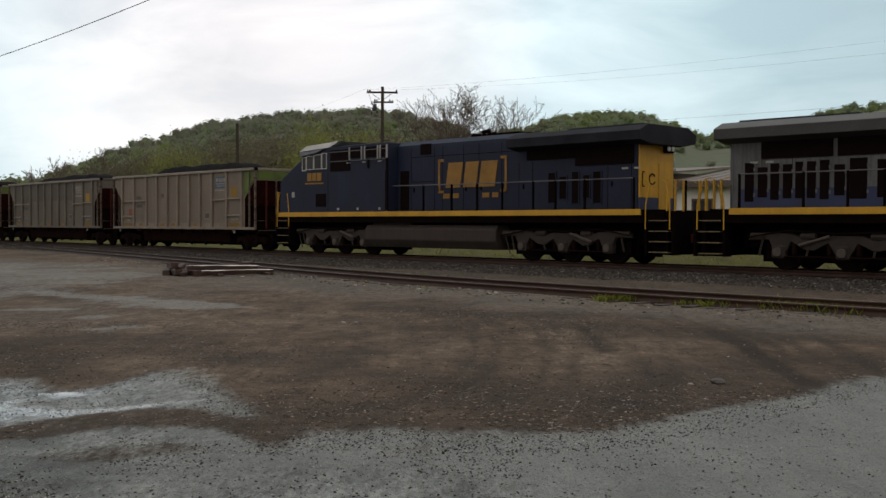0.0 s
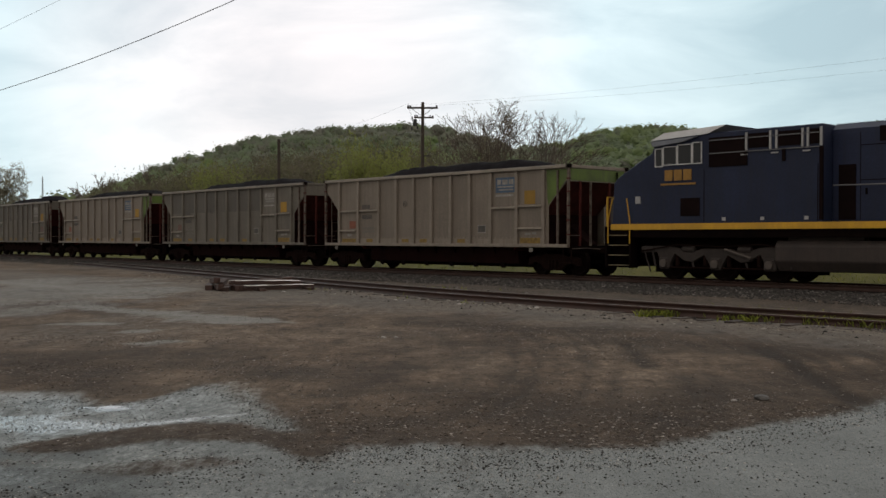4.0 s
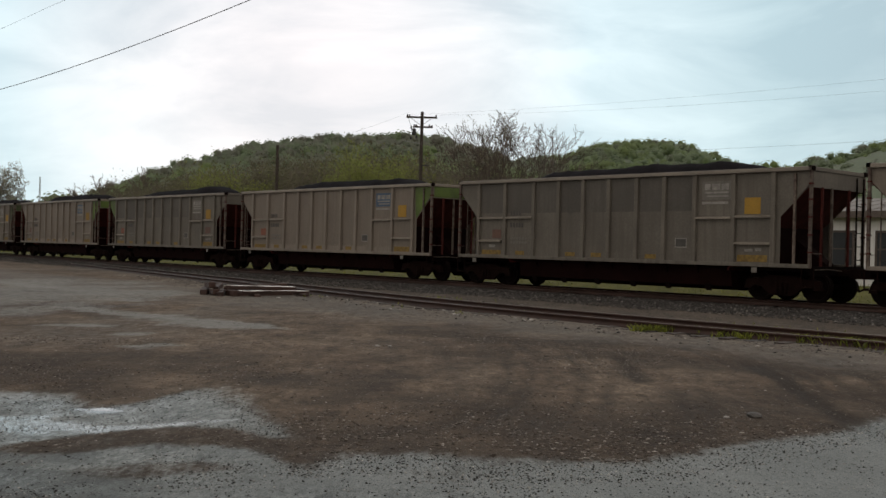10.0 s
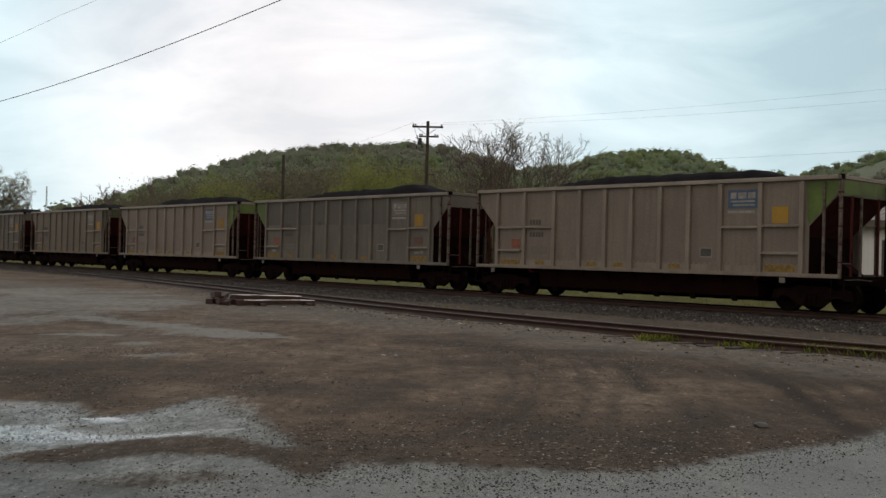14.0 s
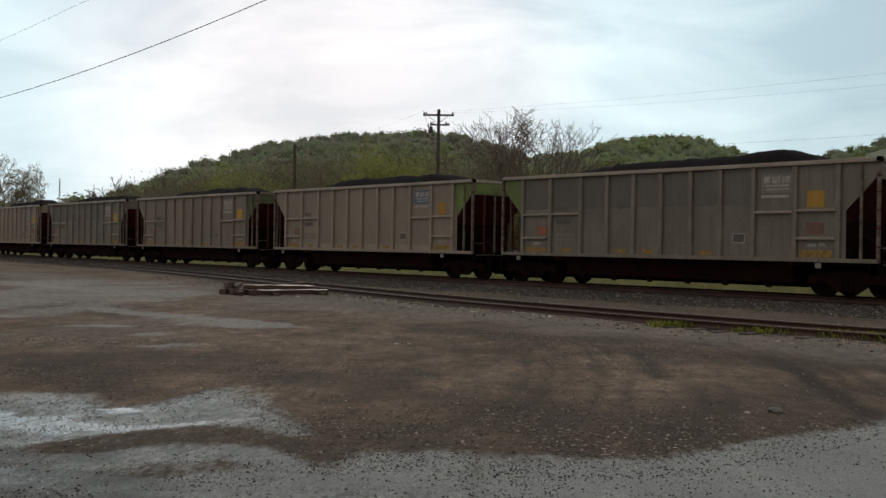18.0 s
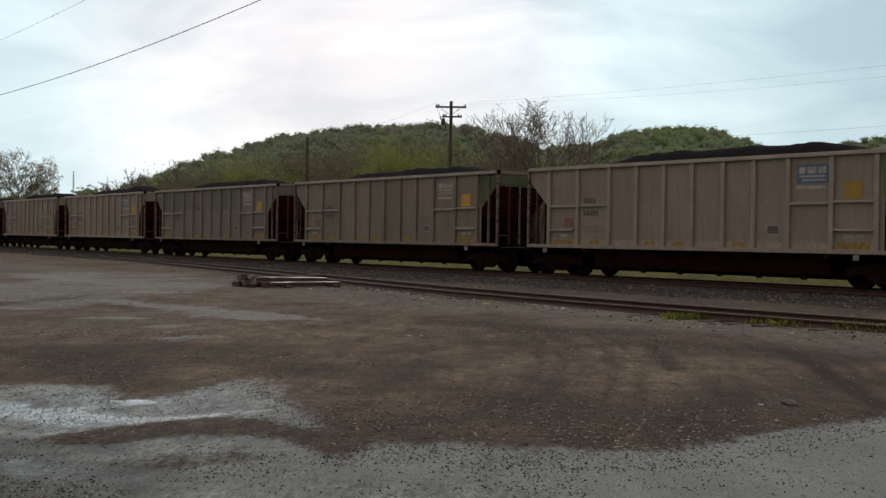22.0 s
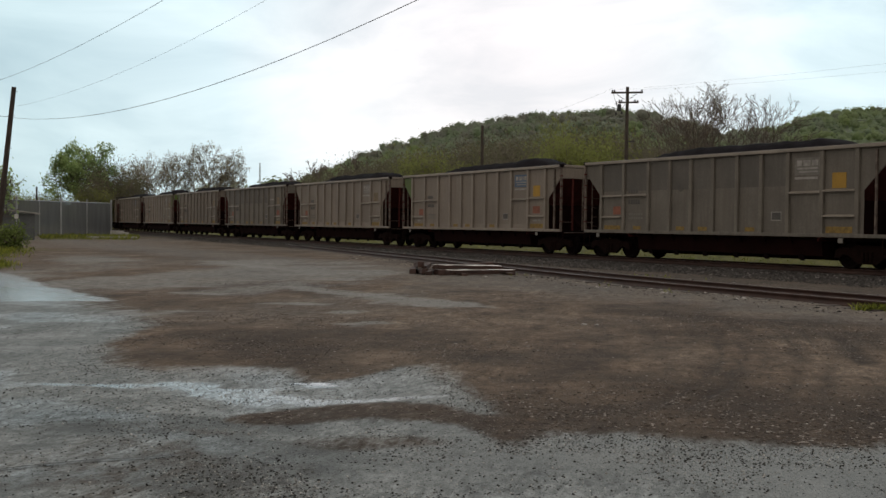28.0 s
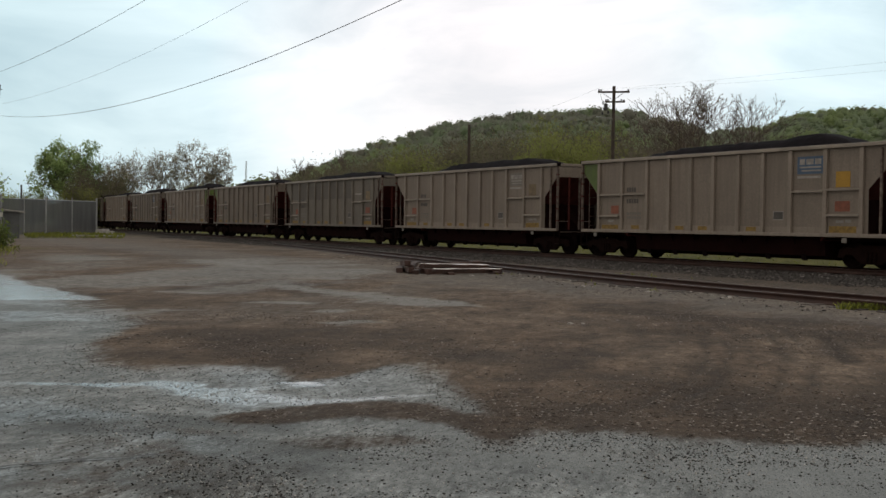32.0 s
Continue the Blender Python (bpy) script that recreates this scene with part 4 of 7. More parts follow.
def dress(car, i):
    """What sets one car apart: boards, placards, green ends."""
    r = random.Random(40 + i)
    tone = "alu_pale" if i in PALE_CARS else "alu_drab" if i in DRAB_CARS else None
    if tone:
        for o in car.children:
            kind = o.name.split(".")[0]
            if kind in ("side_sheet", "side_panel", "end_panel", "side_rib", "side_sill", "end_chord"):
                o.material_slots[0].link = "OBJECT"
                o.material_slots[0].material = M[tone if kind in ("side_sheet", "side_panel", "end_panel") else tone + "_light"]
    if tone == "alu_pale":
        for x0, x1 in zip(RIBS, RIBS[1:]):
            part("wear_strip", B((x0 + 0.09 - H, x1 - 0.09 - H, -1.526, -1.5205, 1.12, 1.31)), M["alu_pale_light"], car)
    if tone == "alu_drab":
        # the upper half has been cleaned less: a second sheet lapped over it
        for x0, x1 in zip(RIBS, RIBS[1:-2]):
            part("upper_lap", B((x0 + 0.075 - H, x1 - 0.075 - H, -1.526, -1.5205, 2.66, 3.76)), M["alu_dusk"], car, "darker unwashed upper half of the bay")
    if r.random() < 0.6:
        part("chalk_notice", B((12.45 - H, 12.72 - H, -1.530, -1.522, 1.44, 1.52), (12.80 - H, 13.0 - H, -1.530, -1.522, 1.46, 1.55)), M["pale_mark"], car)
        part("chalk_notice", B((1.62 - H, 1.95 - H, -1.530, -1.522, 1.40, 1.50)), M["pale_mark"], car)
    part("coal_load", COAL[i % 4], None, car, "black heaped coal")
    board = {0: "blue", 2: "blue", 5: "grey", 3: "grey", 1: "grey", 4: "blue", 6: "grey", 7: "blue"}.get(i, r.choice(("blue", "grey", "none", "pale")))
    if board in ("blue", "grey"):
        logo = part("owner_board", B((10.93 - H, 11.95 - H, -1.530, -1.522, 3.0, 3.56)), M["blue_mark" if board == "blue" else "grey_mark"], car, "faded painted board with worn lettering")
        for x0, x1, z0, z1 in ((11.02, 11.22, 3.30, 3.48), (11.28, 11.56, 3.30, 3.48), (11.62, 11.86, 3.30, 3.48), (11.02, 11.86, 3.19, 3.24), (11.1, 11.86, 3.08, 3.13)):
            part("lettering", B((x0 - H, x1 - H, -1.534, -1.529, z0, z1)), M["pale_mark"], logo)
    if board != "none":
        part("lettering", B((10.93 - H, 11.85 - H, -1.530, -1.522, 2.86, 2.94)), M["pale_mark"], car)
    if i < 8:
        part("placard", B((12.42 - H, 12.95 - H, -1.530, -1.522, 2.55, 3.04)), M["placard"], car, "yellow placard")
    else:
        part("placard", B((12.42 - H, 12.95 - H, -1.530, -1.522, 2.55, 3.04)), M["tan_mark"], car, "placard faded to tan")
    left = {0: "orange_mark", 2: "orange_mark", 3: "orange_mark", 4: "rust_mark", 1: "rust_mark"}.get(i, r.choice(("orange_mark", "rust_mark", "orange_mark")))
    part("placard", B((1.80 - H, 2.25 - H, -1.530, -1.522, 1.74, 2.06)), M[left], car, "faded orange placard")
    if i in (3, 7, 9):
        part("placard", B((12.4 - H, 12.95 - H, -1.530, -1.522, 1.80, 2.12)), M["rust_mark" if i == 3 else "orange_mark"], car, "faded orange placard")
    bars(car, 2.72, 3.24, 2.58, 2.86, 1, M["dark_mark"])
    bars(car, 2.72, 3.38, 2.14, 2.42, 1, M["dark_mark"])
    bars(car, 2.75, 3.6, 1.55, 1.85, 2, M["grey_mark"])
    if i in (0, 1, 3, 6, 9):
        part("emblem_ring", RING, None, car, "faint dark painted ring", at=pose(5.62 - H, -1.524, 2.72))
    if i in (0, 2, 4, 8):
        # pale riveted band along the sill
        for k in range(64):
            part("rivet", RIVET, None, car, at=pose(0.62 + 0.195 * k + 0.55 - H, -1.528, 1.345))
    if i in (0, 2, 4, 5, 11, 14):
        paint = M["green_dull" if i == 5 else "green"]
        g = [(13.55, 2.72), (13.6, 2.50), (14.46, 3.38), (14.50, 3.74), (13.5, 3.74)]
        part("green_corner", P([(a - H, b) for a, b in g], -1.530, -1.522), paint, car, "green painted corner")
        part("green_band", B((H - 0.03, H - 0.022, -1.44, 1.44, 3.34, 3.75)), paint, car, "green painted end band")
    if i in (3, 7, 10):
        g = [(0.12, 3.38), (0.98, 2.52), (1.02, 3.74), (0.10, 3.74)]
        part("green_corner", P([(a - H, b) for a, b in g], -1.530, -1.522), M["green"], car, "green painted corner")


COAL = [coal_mesh(k) for k in range(4)]
SPEED = 4.2193
FIRST = -15.337 - SPEED * 6 - H          # where the first car's middle is at the start
N_CARS = 19
car0 = hopper_car()
CARS = [car0] + [copy_thing(car0, pose(0, 0, 0)) for _ in range(N_CARS - 1)]
for i, c in enumerate(CARS):
    dress(c, i)


# ---- hills, woods and trees ----
def leaf_material(name, lo, hi, third, rough=0.8, through=0.0, vary=0.35):
    """Foliage: each crown takes its tint from an attribute, each leaf varies a little."""
    m = bpy.data.materials.new(name)
    m.use_nodes = True
    nt = m.node_tree
    n, ln = nt.nodes.new, nt.links.new
    b = nt.nodes["Principled BSDF"]
    b.inputs["Roughness"].default_value = rough
    b.inputs["Specular IOR Level"].default_value = 0.2
    a = n("ShaderNodeAttribute")
    a.attribute_name = "tint"
    r = n("ShaderNodeValToRGB")
    r.color_ramp.elements[0].color, r.color_ramp.elements[1].color = (*lo, 1), (*hi, 1)
    e = r.color_ramp.elements.new(0.5)
    e.color = (*third, 1)
    ln(a.outputs["Fac"], r.inputs["Fac"])
    g, hv, mr = n("ShaderNodeNewGeometry"), n("ShaderNodeHueSaturation"), n("ShaderNodeMapRange")
    mr.inputs["To Min"].default_value, mr.inputs["To Max"].default_value = 1 - vary, 1 + vary
    ln(g.outputs["Random Per Island"], mr.inputs["Value"])
    ln(mr.outputs["Result"], hv.inputs["Value"])
    ln(r.outputs["Color"], hv.inputs["Color"])
    ln(hv.outputs["Color"], b.inputs["Base Color"])
    if through:
        tr, mx = n("ShaderNodeBsdfTranslucent"), n("ShaderNodeMixShader")
        mx.inputs["Fac"].default_value = through
        ln(hv.outputs["Color"], tr.inputs["Color"])
        ln(b.outputs[0], mx.inputs[1])
        ln(tr.outputs[0], mx.inputs[2])
        ln(mx.outputs[0], nt.nodes["Material Output"].inputs["Surface"])
    return m


# pale greyed greens: the far hills' haze is put into the foliage colour
M["wood_far"] = leaf_material("hazed_hill_foliage", (0.300, 0.305, 0.255), (0.300, 0.365, 0.180), (0.285, 0.345, 0.235), 0.85, 0.70, 0.04)
M["leaf_green"] = leaf_material("spring_leaves", (0.150, 0.220, 0.085), (0.34, 0.43, 0.17), (0.24, 0.32, 0.13), 0.8, 0.6, 0.2)
M["leaf_fresh"] = leaf_material("fresh_scrub_leaves", (0.135, 0.147, 0.053), (0.225, 0.240, 0.073), (0.175, 0.188, 0.062), 0.8, 0.7, 0.06)
M["leaf_bush"] = leaf_material("bush_leaves", (0.0640, 0.0960, 0.0240), (0.1600, 0.2000, 0.0560), (0.1040, 0.1400, 0.0400), 0.8, 0.4)
M["leaf_scrub"] = leaf_material("scrub_leaves", (0.1148, 0.0935, 0.0697), (0.1700, 0.1700, 0.0723), (0.1318, 0.1275, 0.0723), 0.8, 0.7, 0.06)
M["leaf_bud"] = leaf_material("buds", (0.155, 0.130, 0.100), (0.255, 0.250, 0.135), (0.200, 0.180, 0.118), 0.8, 0.3)
# lighter copy of the buds: light on the high crowns put into colour
M["leaf_bud_lit"] = leaf_material("lit_buds", (0.250, 0.225, 0.175), (0.385, 0.370, 0.250), (0.315, 0.295, 0.215), 0.8, 0.65)
M["bark"] = mat("bark", (0.13, 0.105, 0.085), 0.9, 0.0, 0.4, 1.5, 20, 0.3)
M["bark_far"] = mat("pale_bark", (0.30, 0.26, 0.225), 0.9, 0.0, 0.3, 1.5, 20, 0.2)
M["bark_mid"] = mat("brown_bark", (0.16, 0.135, 0.105), 0.9, 0.0, 0.3, 1.5, 20, 0.2)
M["bark_dark"] = mat("dark_bark", (0.140, 0.112, 0.092), 0.9, 0.0, 0.3, 1.5, 20, 0.2)
M["hill"] = mat("hill_floor", (0.060, 0.084, 0.040), 0.95, 0.0, 0.35, 0.02, 0.3, 0.0, second=(0.072, 0.084, 0.045))


def grow(seed, height, limbs, levels, spread, up=0.25, start=0.28, thick=None):
    """The limbs of a tree, as (from, to, thickness, thickness), and the tips of its twigs."""
    r = random.Random(seed)
    segs, tips = [], []
    thick = thick or height * 0.018

    def go(p, d, length, rad, level):
        k = 3 if level < 2 else 2
        q = p
        for i in range(k):
            d = (d + Vector((r.gauss(0, 0.16), r.gauss(0, 0.16), r.gauss(0, 0.10) + up * 0.12))).normalized()
            e = q + d * (length / k)
            a, b = rad * (1 - 0.35 * i / k), rad * (1 - 0.35 * (i + 1) / k)
            segs.append((q, e, a, b, 5 if level < 1 else 4 if level < 2 else 3))
            if level < levels and (level > 0 or i >= 0):
                for _ in range(r.choice((1, 2, 2)) if level else 2):
                    side = Vector((r.gauss(0, 1), r.gauss(0, 1), r.gauss(0, 0.5))).normalized()
                    nd = (d * (1.15 - spread) + side * spread + Vector((0, 0, up))).normalized()
                    go(q + (e - q) * r.uniform(0.3, 1.0), nd, length * r.uniform(0.50, 0.78), b * 0.58, level + 1)
            q = e
        tips.append(q)

    base = Vector((0, 0, 0))
    top = Vector((r.gauss(0, 0.03) * height, r.gauss(0, 0.03) * height, height * start))
    segs.append((base, top, thick * 1.25, thick, 7))
    for i in range(limbs):
        a = 2 * math.pi * (i + r.uniform(-0.3, 0.3)) / limbs
        d = Vector((math.cos(a) * spread, math.sin(a) * spread, r.uniform(0.65, 1.2))).normalized()
        go(top - Vector((0, 0, r.uniform(0, 0.25) * height * start)), d, height * (1 - start) * r.uniform(0.36, 0.52), thick * r.uniform(0.45, 0.7), 0)
    return segs, tips


def domed(seed, height, reach, fork=0.3, points=700, thick=None, low=0.36, twig=0.012):
    """A tree whose branches reach out to fill a rounded crown: each new twig leaves the nearest older branch."""
    rng = np.random.default_rng(seed)
    thick = thick or height * 0.014
    mid, up = height * (1 + low) / 2, height * (1 - low) / 2
    p = rng.normal(size=(points * 5, 3))
    p /= np.linalg.norm(p, axis=1)[:, None]
    p *= rng.uniform(0, 1, (len(p), 1)) ** 0.42
    # an uneven outline: bulges and bays
    lump = 0.62 + 0.60 * value_noise(p[:, 0] * 2.2 + 7, p[:, 1] * 2.2 + p[:, 2] * 2.2 + 3, seed)
    p = p * lump[:, None] * np.array([reach, reach, up]) + np.array([0, 0, mid])
    foot = np.array([0, 0, height * fork * 0.8])
    out = np.hypot(p[:, 0], p[:, 1])
    p = p[(p[:, 2] - foot[2] > out * 0.45) & (p[:, 2] > height * fork)][:points]
    dist = np.linalg.norm(p - foot, axis=1)
    p, dist = p[np.argsort(dist)], np.sort(dist)
    nodes, parent, span, way = [np.zeros(3)], [-1], [0.0], [np.array([0, 0, 1.0])]
    for k in range(1, 5):
        nodes.append(np.array([rng.normal(0, 0.02), rng.normal(0, 0.02), height * fork * k / 4]))
        parent.append(k - 1)
        span.append(0.0)
        way.append(np.array([0, 0, 0.5]))
    for q, d in zip(p, dist):
        arr = np.array(nodes)
        gap = q - arr
        far = np.linalg.norm(gap, axis=1) + 1e-6
        # prefer to leave a branch low down and at a narrow angle
        along = (gap * np.array(way)).sum(1) / far
        cost = far * (1.0 + 2.2 * (1 - along)) + 0.10 * np.array(span)
        i = int(np.argmin(cost[4:])) + 4
        steps = max(1, int(far[i] / 0.45))
        side = rng.normal(0, 0.025, 3) * far[i]
        last = i
        for k in range(1, steps + 1):
            u = k / steps
            e = arr[i] + gap[i] * u + side * math.sin(math.pi * u)
            nodes.append(e)
            parent.append(last)
            span.append(span[i] + far[i] * u)
            way.append(gap[i] / far[i])
            last = len(nodes) - 1
    load = np.ones(len(nodes))
    for i in range(len(nodes) - 1, 0, -1):
        load[parent[i]] += load[i] * 0.5 if parent[i] < 0 else load[i]
    rad = np.maximum(thick * np.sqrt(load / load[0]) ** 1.05, twig * 0.5)
    segs = []
    for i in range(1, len(nodes)):
        k = 7 if i < 5 else 4 if load[i] > 12 else 3
        segs.append((Vector(nodes[parent[i]]), Vector(nodes[i]), min(rad[parent[i]], rad[i] * 1.6), rad[i], k))
    has = set(parent)
    return segs, [Vector(nodes[i]) for i in range(5, len(nodes)) if i not in has]


def vase(seed, height, reach, lean=(0.0, 0.0), stems=6, levels=3, thick=None):
    """A bare tree parted near the ground into stems that spread like a fan, with forking side branches towards their ends."""
    r = random.Random(seed)
    segs, tips = [], []
    thick = thick or height * 0.011
    slant = reach / height

    def go(p, d, length, rad, level):
        steps = 8 if level == 0 else 5 if level == 1 else 3
        for i in range(steps):
            d = (d + Vector((r.gauss(0, 0.07), r.gauss(0, 0.07), 0.01 + r.gauss(0, 0.04)))).normalized()
            q = p + d * (length / steps)
            a, b = rad * (1 - 0.65 * i / steps), rad * (1 - 0.65 * (i + 1) / steps)
            segs.append((p, q, a, b, 5 if level == 0 else 4 if level == 1 else 3))
            p = q
            if level < levels and i > (2 if level == 0 else 0):
                for _ in range(2 if r.random() < 0.45 else 1):
                    u = d.orthogonal().normalized()
                    w = d.cross(u)
                    t, f = r.uniform(0, 2 * math.pi), radians(r.uniform(24, 48))
                    nd = d * math.cos(f) + (u * math.cos(t) + w * math.sin(t)) * math.sin(f) + Vector((0, 0, 0.12))
                    go(p, nd.normalized(), (height * 0.27 if level == 0 else length * 0.52) * r.uniform(0.7, 1.1), b * 0.6, level + 1)
        tips.append(p)

    for i in range(stems):
        t = 2 * math.pi * (i + r.uniform(-0.3, 0.3)) / stems
        out = slant * r.uniform(0.55, 1.05)
        d = Vector((math.cos(t) * out + lean[0], math.sin(t) * out + lean[1], 1.0)).normalized()
        go(Vector((math.cos(t) * 0.12, math.sin(t) * 0.12, r.uniform(0.02, 0.15) * height)), d, height * r.uniform(0.70, 0.86), thick * r.uniform(0.6, 1.0), 0)
    k = height / sorted(q.z for q in tips)[int(len(tips) * 0.985)]
    return [(a * k, b * k, c, d, e) for a, b, c, d, e in segs], [q * k for q in tips]


def limb_mesh(name, segs, material, least=0.012):
    verts, faces = [], []
    for p, q, a, b, k in segs:
        d = (q - p).normalized()
        u = d.orthogonal().normalized()
        w = d.cross(u)
        o = len(verts)
        k = 3 if k < 4 else 4 if k < 6 else 6
        a, b = max(a, least), max(b, least)
        for c, rad in ((p, a), (q, b)):
            for j in range(k):
                t = 2 * math.pi * j / k
                verts.append(c + (u * math.cos(t) + w * math.sin(t)) * rad)
        faces += [(o + j, o + (j + 1) % k, o + k + (j + 1) % k, o + k + j) for j in range(k)]
    return mesh_of(name, [tuple(v) for v in verts], faces, material)


def leaf_mesh(name, centres, size, tints, material, seed, flat=0.5, facing=None):
    """Small leaf clumps: four-sided blades at the given places, turned at random or roughly to the side given by facing."""
    rng = np.random.default_rng(seed)
    c = np.asarray(centres, dtype=float)
    n = len(c)
    u = rng.normal(size=(n, 3))
    if facing is not None:
        u -= facing * (u * facing).sum(1)[:, None]
    u /= np.linalg.norm(u, axis=1)[:, None]
    w = rng.normal(size=(n, 3))
    w[:, 2] *= flat
    if facing is not None:
        w = np.cross(facing, u) + w * 0.25
    w -= u * (u * w).sum(1)[:, None]
    w /= np.linalg.norm(w, axis=1)[:, None]
    sz = (size * rng.uniform(0.55, 1.35, n))[:, None]
    k = 0.55 if facing is None else 0.8
    v = np.stack([c - u * sz, c - w * sz * k, c + u * sz, c + w * sz * k], 1).reshape(-1, 3)
    f = np.arange(4 * n).reshape(n, 4)
    return mesh_of(name, v, f, material, {"tint": np.repeat(np.asarray(tints, dtype=float), 4)})


def tree(name, label, seed, height, limbs, levels, spread, leaves=0, leaf=0.2, tint=(0.2, 0.8), material="leaf_green", up=0.25, start=0.28, jitter=0.35, category="tree", twig=0.012, fan=None, bark="bark", shape=None, clumps=0):
    t = tagged(new(name), label, category)
    segs, tips = shape(seed, height, *fan) if shape else grow(seed, height, limbs, levels, spread, up, start)
    part("trunk", limb_mesh("trunk", [s for s in segs if s[4] > 3], M[bark], twig), None, t)
    part("branchwork", limb_mesh("branchwork", [s for s in segs if s[4] <= 3], M[bark], twig), None, t)
    if leaves:
        rng = np.random.default_rng(seed)
        pts = np.array([tuple(p) for p in tips])
        if clumps:
            pts = pts[rng.permutation(len(pts))[:clumps]]
        pick = pts[rng.integers(0, len(pts), leaves)] + rng.normal(size=(leaves, 3)) * jitter
        lump = value_noise(pick[:, 0] * 0.9 + pick[:, 2] * 0.5, pick[:, 1] * 0.9 + pick[:, 2] * 0.4, seed)
        part("crown", leaf_mesh("crown", pick, leaf, tint[0] + (tint[1] - tint[0]) * lump, M[material], seed), None, t)
    return t


def bearing(az, dist, z=0.0):
    a = radians(az)
    return (-math.sin(a) * dist, math.cos(a) * dist, z)


def scaled(az, dist, z, turn, k, kz=None):
    x, y, _ = bearing(az, dist)
    return pose(x, y, z, 0, 0, turn) @ Matrix.Diagonal((k, k, kz or k, 1))


RIDGE_AZ = [-70, -45, -30, -24, -20.3, -18.5, -15.8, -13.6, -12.7, -10.7, -8.1, -6.0, -4.2, -2.0, 0.0, 2.2, 4.4, 7.4, 9.8, 12.8, 16.0, 18.9, 21.0, 24.0, 30.0, 40.0, 60.0]
RIDGE_EL = [3.0, 5.0, 6.6, 6.3, 5.85, 5.25, 4.75, 4.65, 5.05, 5.85, 5.95, 5.75, 5.05, 4.9, 5.4, 5.9, 6.1, 5.95, 5.7, 5.15, 4.25, 3.1, 2.2, 1.4, 1.1, 1.1, 1.0]
HILL_NEAR, HILL_FAR, HILL_TREE = 210.0, 560.0, 11.0
FLOOR_LIFT = 5.2                                     # hill floor raised to lessen the shade in gaps between crowns


def hill_z(az, dist):
    top = np.interp(az, RIDGE_AZ, RIDGE_EL)
    crest = 1.6 + HILL_FAR * np.tan(np.radians(top)) - HILL_TREE
    return np.maximum(crest, 1.0) * smooth(HILL_NEAR, HILL_FAR, dist) ** 0.85 - np.where(dist > HILL_FAR, (dist - HILL_FAR) * 0.10, 0)


def make_hills():
    az = np.linspace(-70, 60, 200)
    d = np.concatenate([np.linspace(HILL_NEAR - 15, HILL_FAR, 34), np.linspace(590, 1000, 8)])
    ga, gd = np.meshgrid(az, d)
    a, r = ga.ravel(), gd.ravel()
    z = hill_z(a, r) - 0.3 + FLOOR_LIFT * smooth(HILL_NEAR, HILL_NEAR + 60, r)
    v = np.stack([-np.sin(np.radians(a)) * r, np.cos(np.radians(a)) * r, z], 1)
    i = (np.arange(len(d) - 1)[:, None] * len(az) + np.arange(len(az) - 1)[None, :]).ravel()
    me = mesh_of("hillside", v, np.stack([i, i + 1, i + len(az) + 1, i + len(az)], 1), M["hill"])
    for p in me.polygons:
        p.use_smooth = True
    tagged(new("hillside", me), "low wooded hills behind the railway", "hill", kind="structure")
    # the woods: every tree is a few rounded boughs, each a lumpy body wrapped in leaf clumps
    rng = np.random.default_rng(11)
    n = 5600
    a = rng.uniform(-27, 26, n)
    r = np.sqrt(rng.uniform(HILL_NEAR ** 2, (HILL_FAR + 25) ** 2, n))
    meadow = (a < -11.8) & (r < 480) & (rng.random(n) < 0.93)
    a, r = a[~meadow], r[~meadow]
    n = len(a)
    base = np.stack([-np.sin(np.radians(a)) * r, np.cos(np.radians(a)) * r, hill_z(a, r)], 1)
    size = 0.55 + 0.65 * rng.uniform(0, 1, n) ** 1.6
    patch = fbm(base[:, 0] * 0.016, base[:, 1] * 0.016, 5)
    tone = np.clip(0.12 + 0.75 * smooth(0.33, 0.66, patch) + rng.normal(0, 0.20, n) + np.where(a < -4, 0.15, -0.10), 0, 1)
    boughs = 4
    centre = rng.normal(size=(n, boughs, 3))
    centre /= np.linalg.norm(centre, axis=2)[..., None]
    centre *= np.array([2.3, 2.3, 1.9]) * size[:, None, None]
    centre[..., 2] += 5.6 * size[:, None]
    centre = (centre + base[:, None, :]).reshape(-1, 3)
    bsize = np.repeat(size, boughs) * rng.uniform(0.75, 1.2, n * boughs)
    btone = np.clip(np.repeat(tone, boughs) + rng.normal(0, 0.06, n * boughs), 0, 1)
    core = bmesh.new()
    bmesh.ops.create_icosphere(core, subdivisions=1, radius=1.0)
    cv = np.array([tuple(v.co) for v in core.verts])
    cf = np.array([[v.index for v in f.verts] for f in core.faces])
    core.free()
    body = cv[None] * rng.uniform(0.62, 0.92, (len(centre), len(cv), 1)) * bsize[:, None, None] * np.array([2.0, 2.0, 1.8]) + centre[:, None, :]
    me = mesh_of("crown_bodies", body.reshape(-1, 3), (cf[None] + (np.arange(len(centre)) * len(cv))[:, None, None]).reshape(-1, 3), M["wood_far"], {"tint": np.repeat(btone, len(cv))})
    for p in me.polygons:
        p.use_smooth = True
    tagged(new("hill_tree_crowns", me), "rounded crowns of the woods on the hills", "woods", kind="stuff")
    k = 27
    dirs = rng.normal(size=(len(centre), k, 3))
    dirs[..., 2] += 0.25
    dirs /= np.linalg.norm(dirs, axis=2)[..., None]
    pts = centre[:, None, :] + dirs * rng.uniform(0.85, 1.22, (len(centre), k, 1)) * bsize[:, None, None] * np.array([2.0, 2.0, 1.8])
    lean = dirs * 0.45 + np.array([0.0, -0.45, 0.75])
    lean /= np.linalg.norm(lean, axis=2)[..., None]
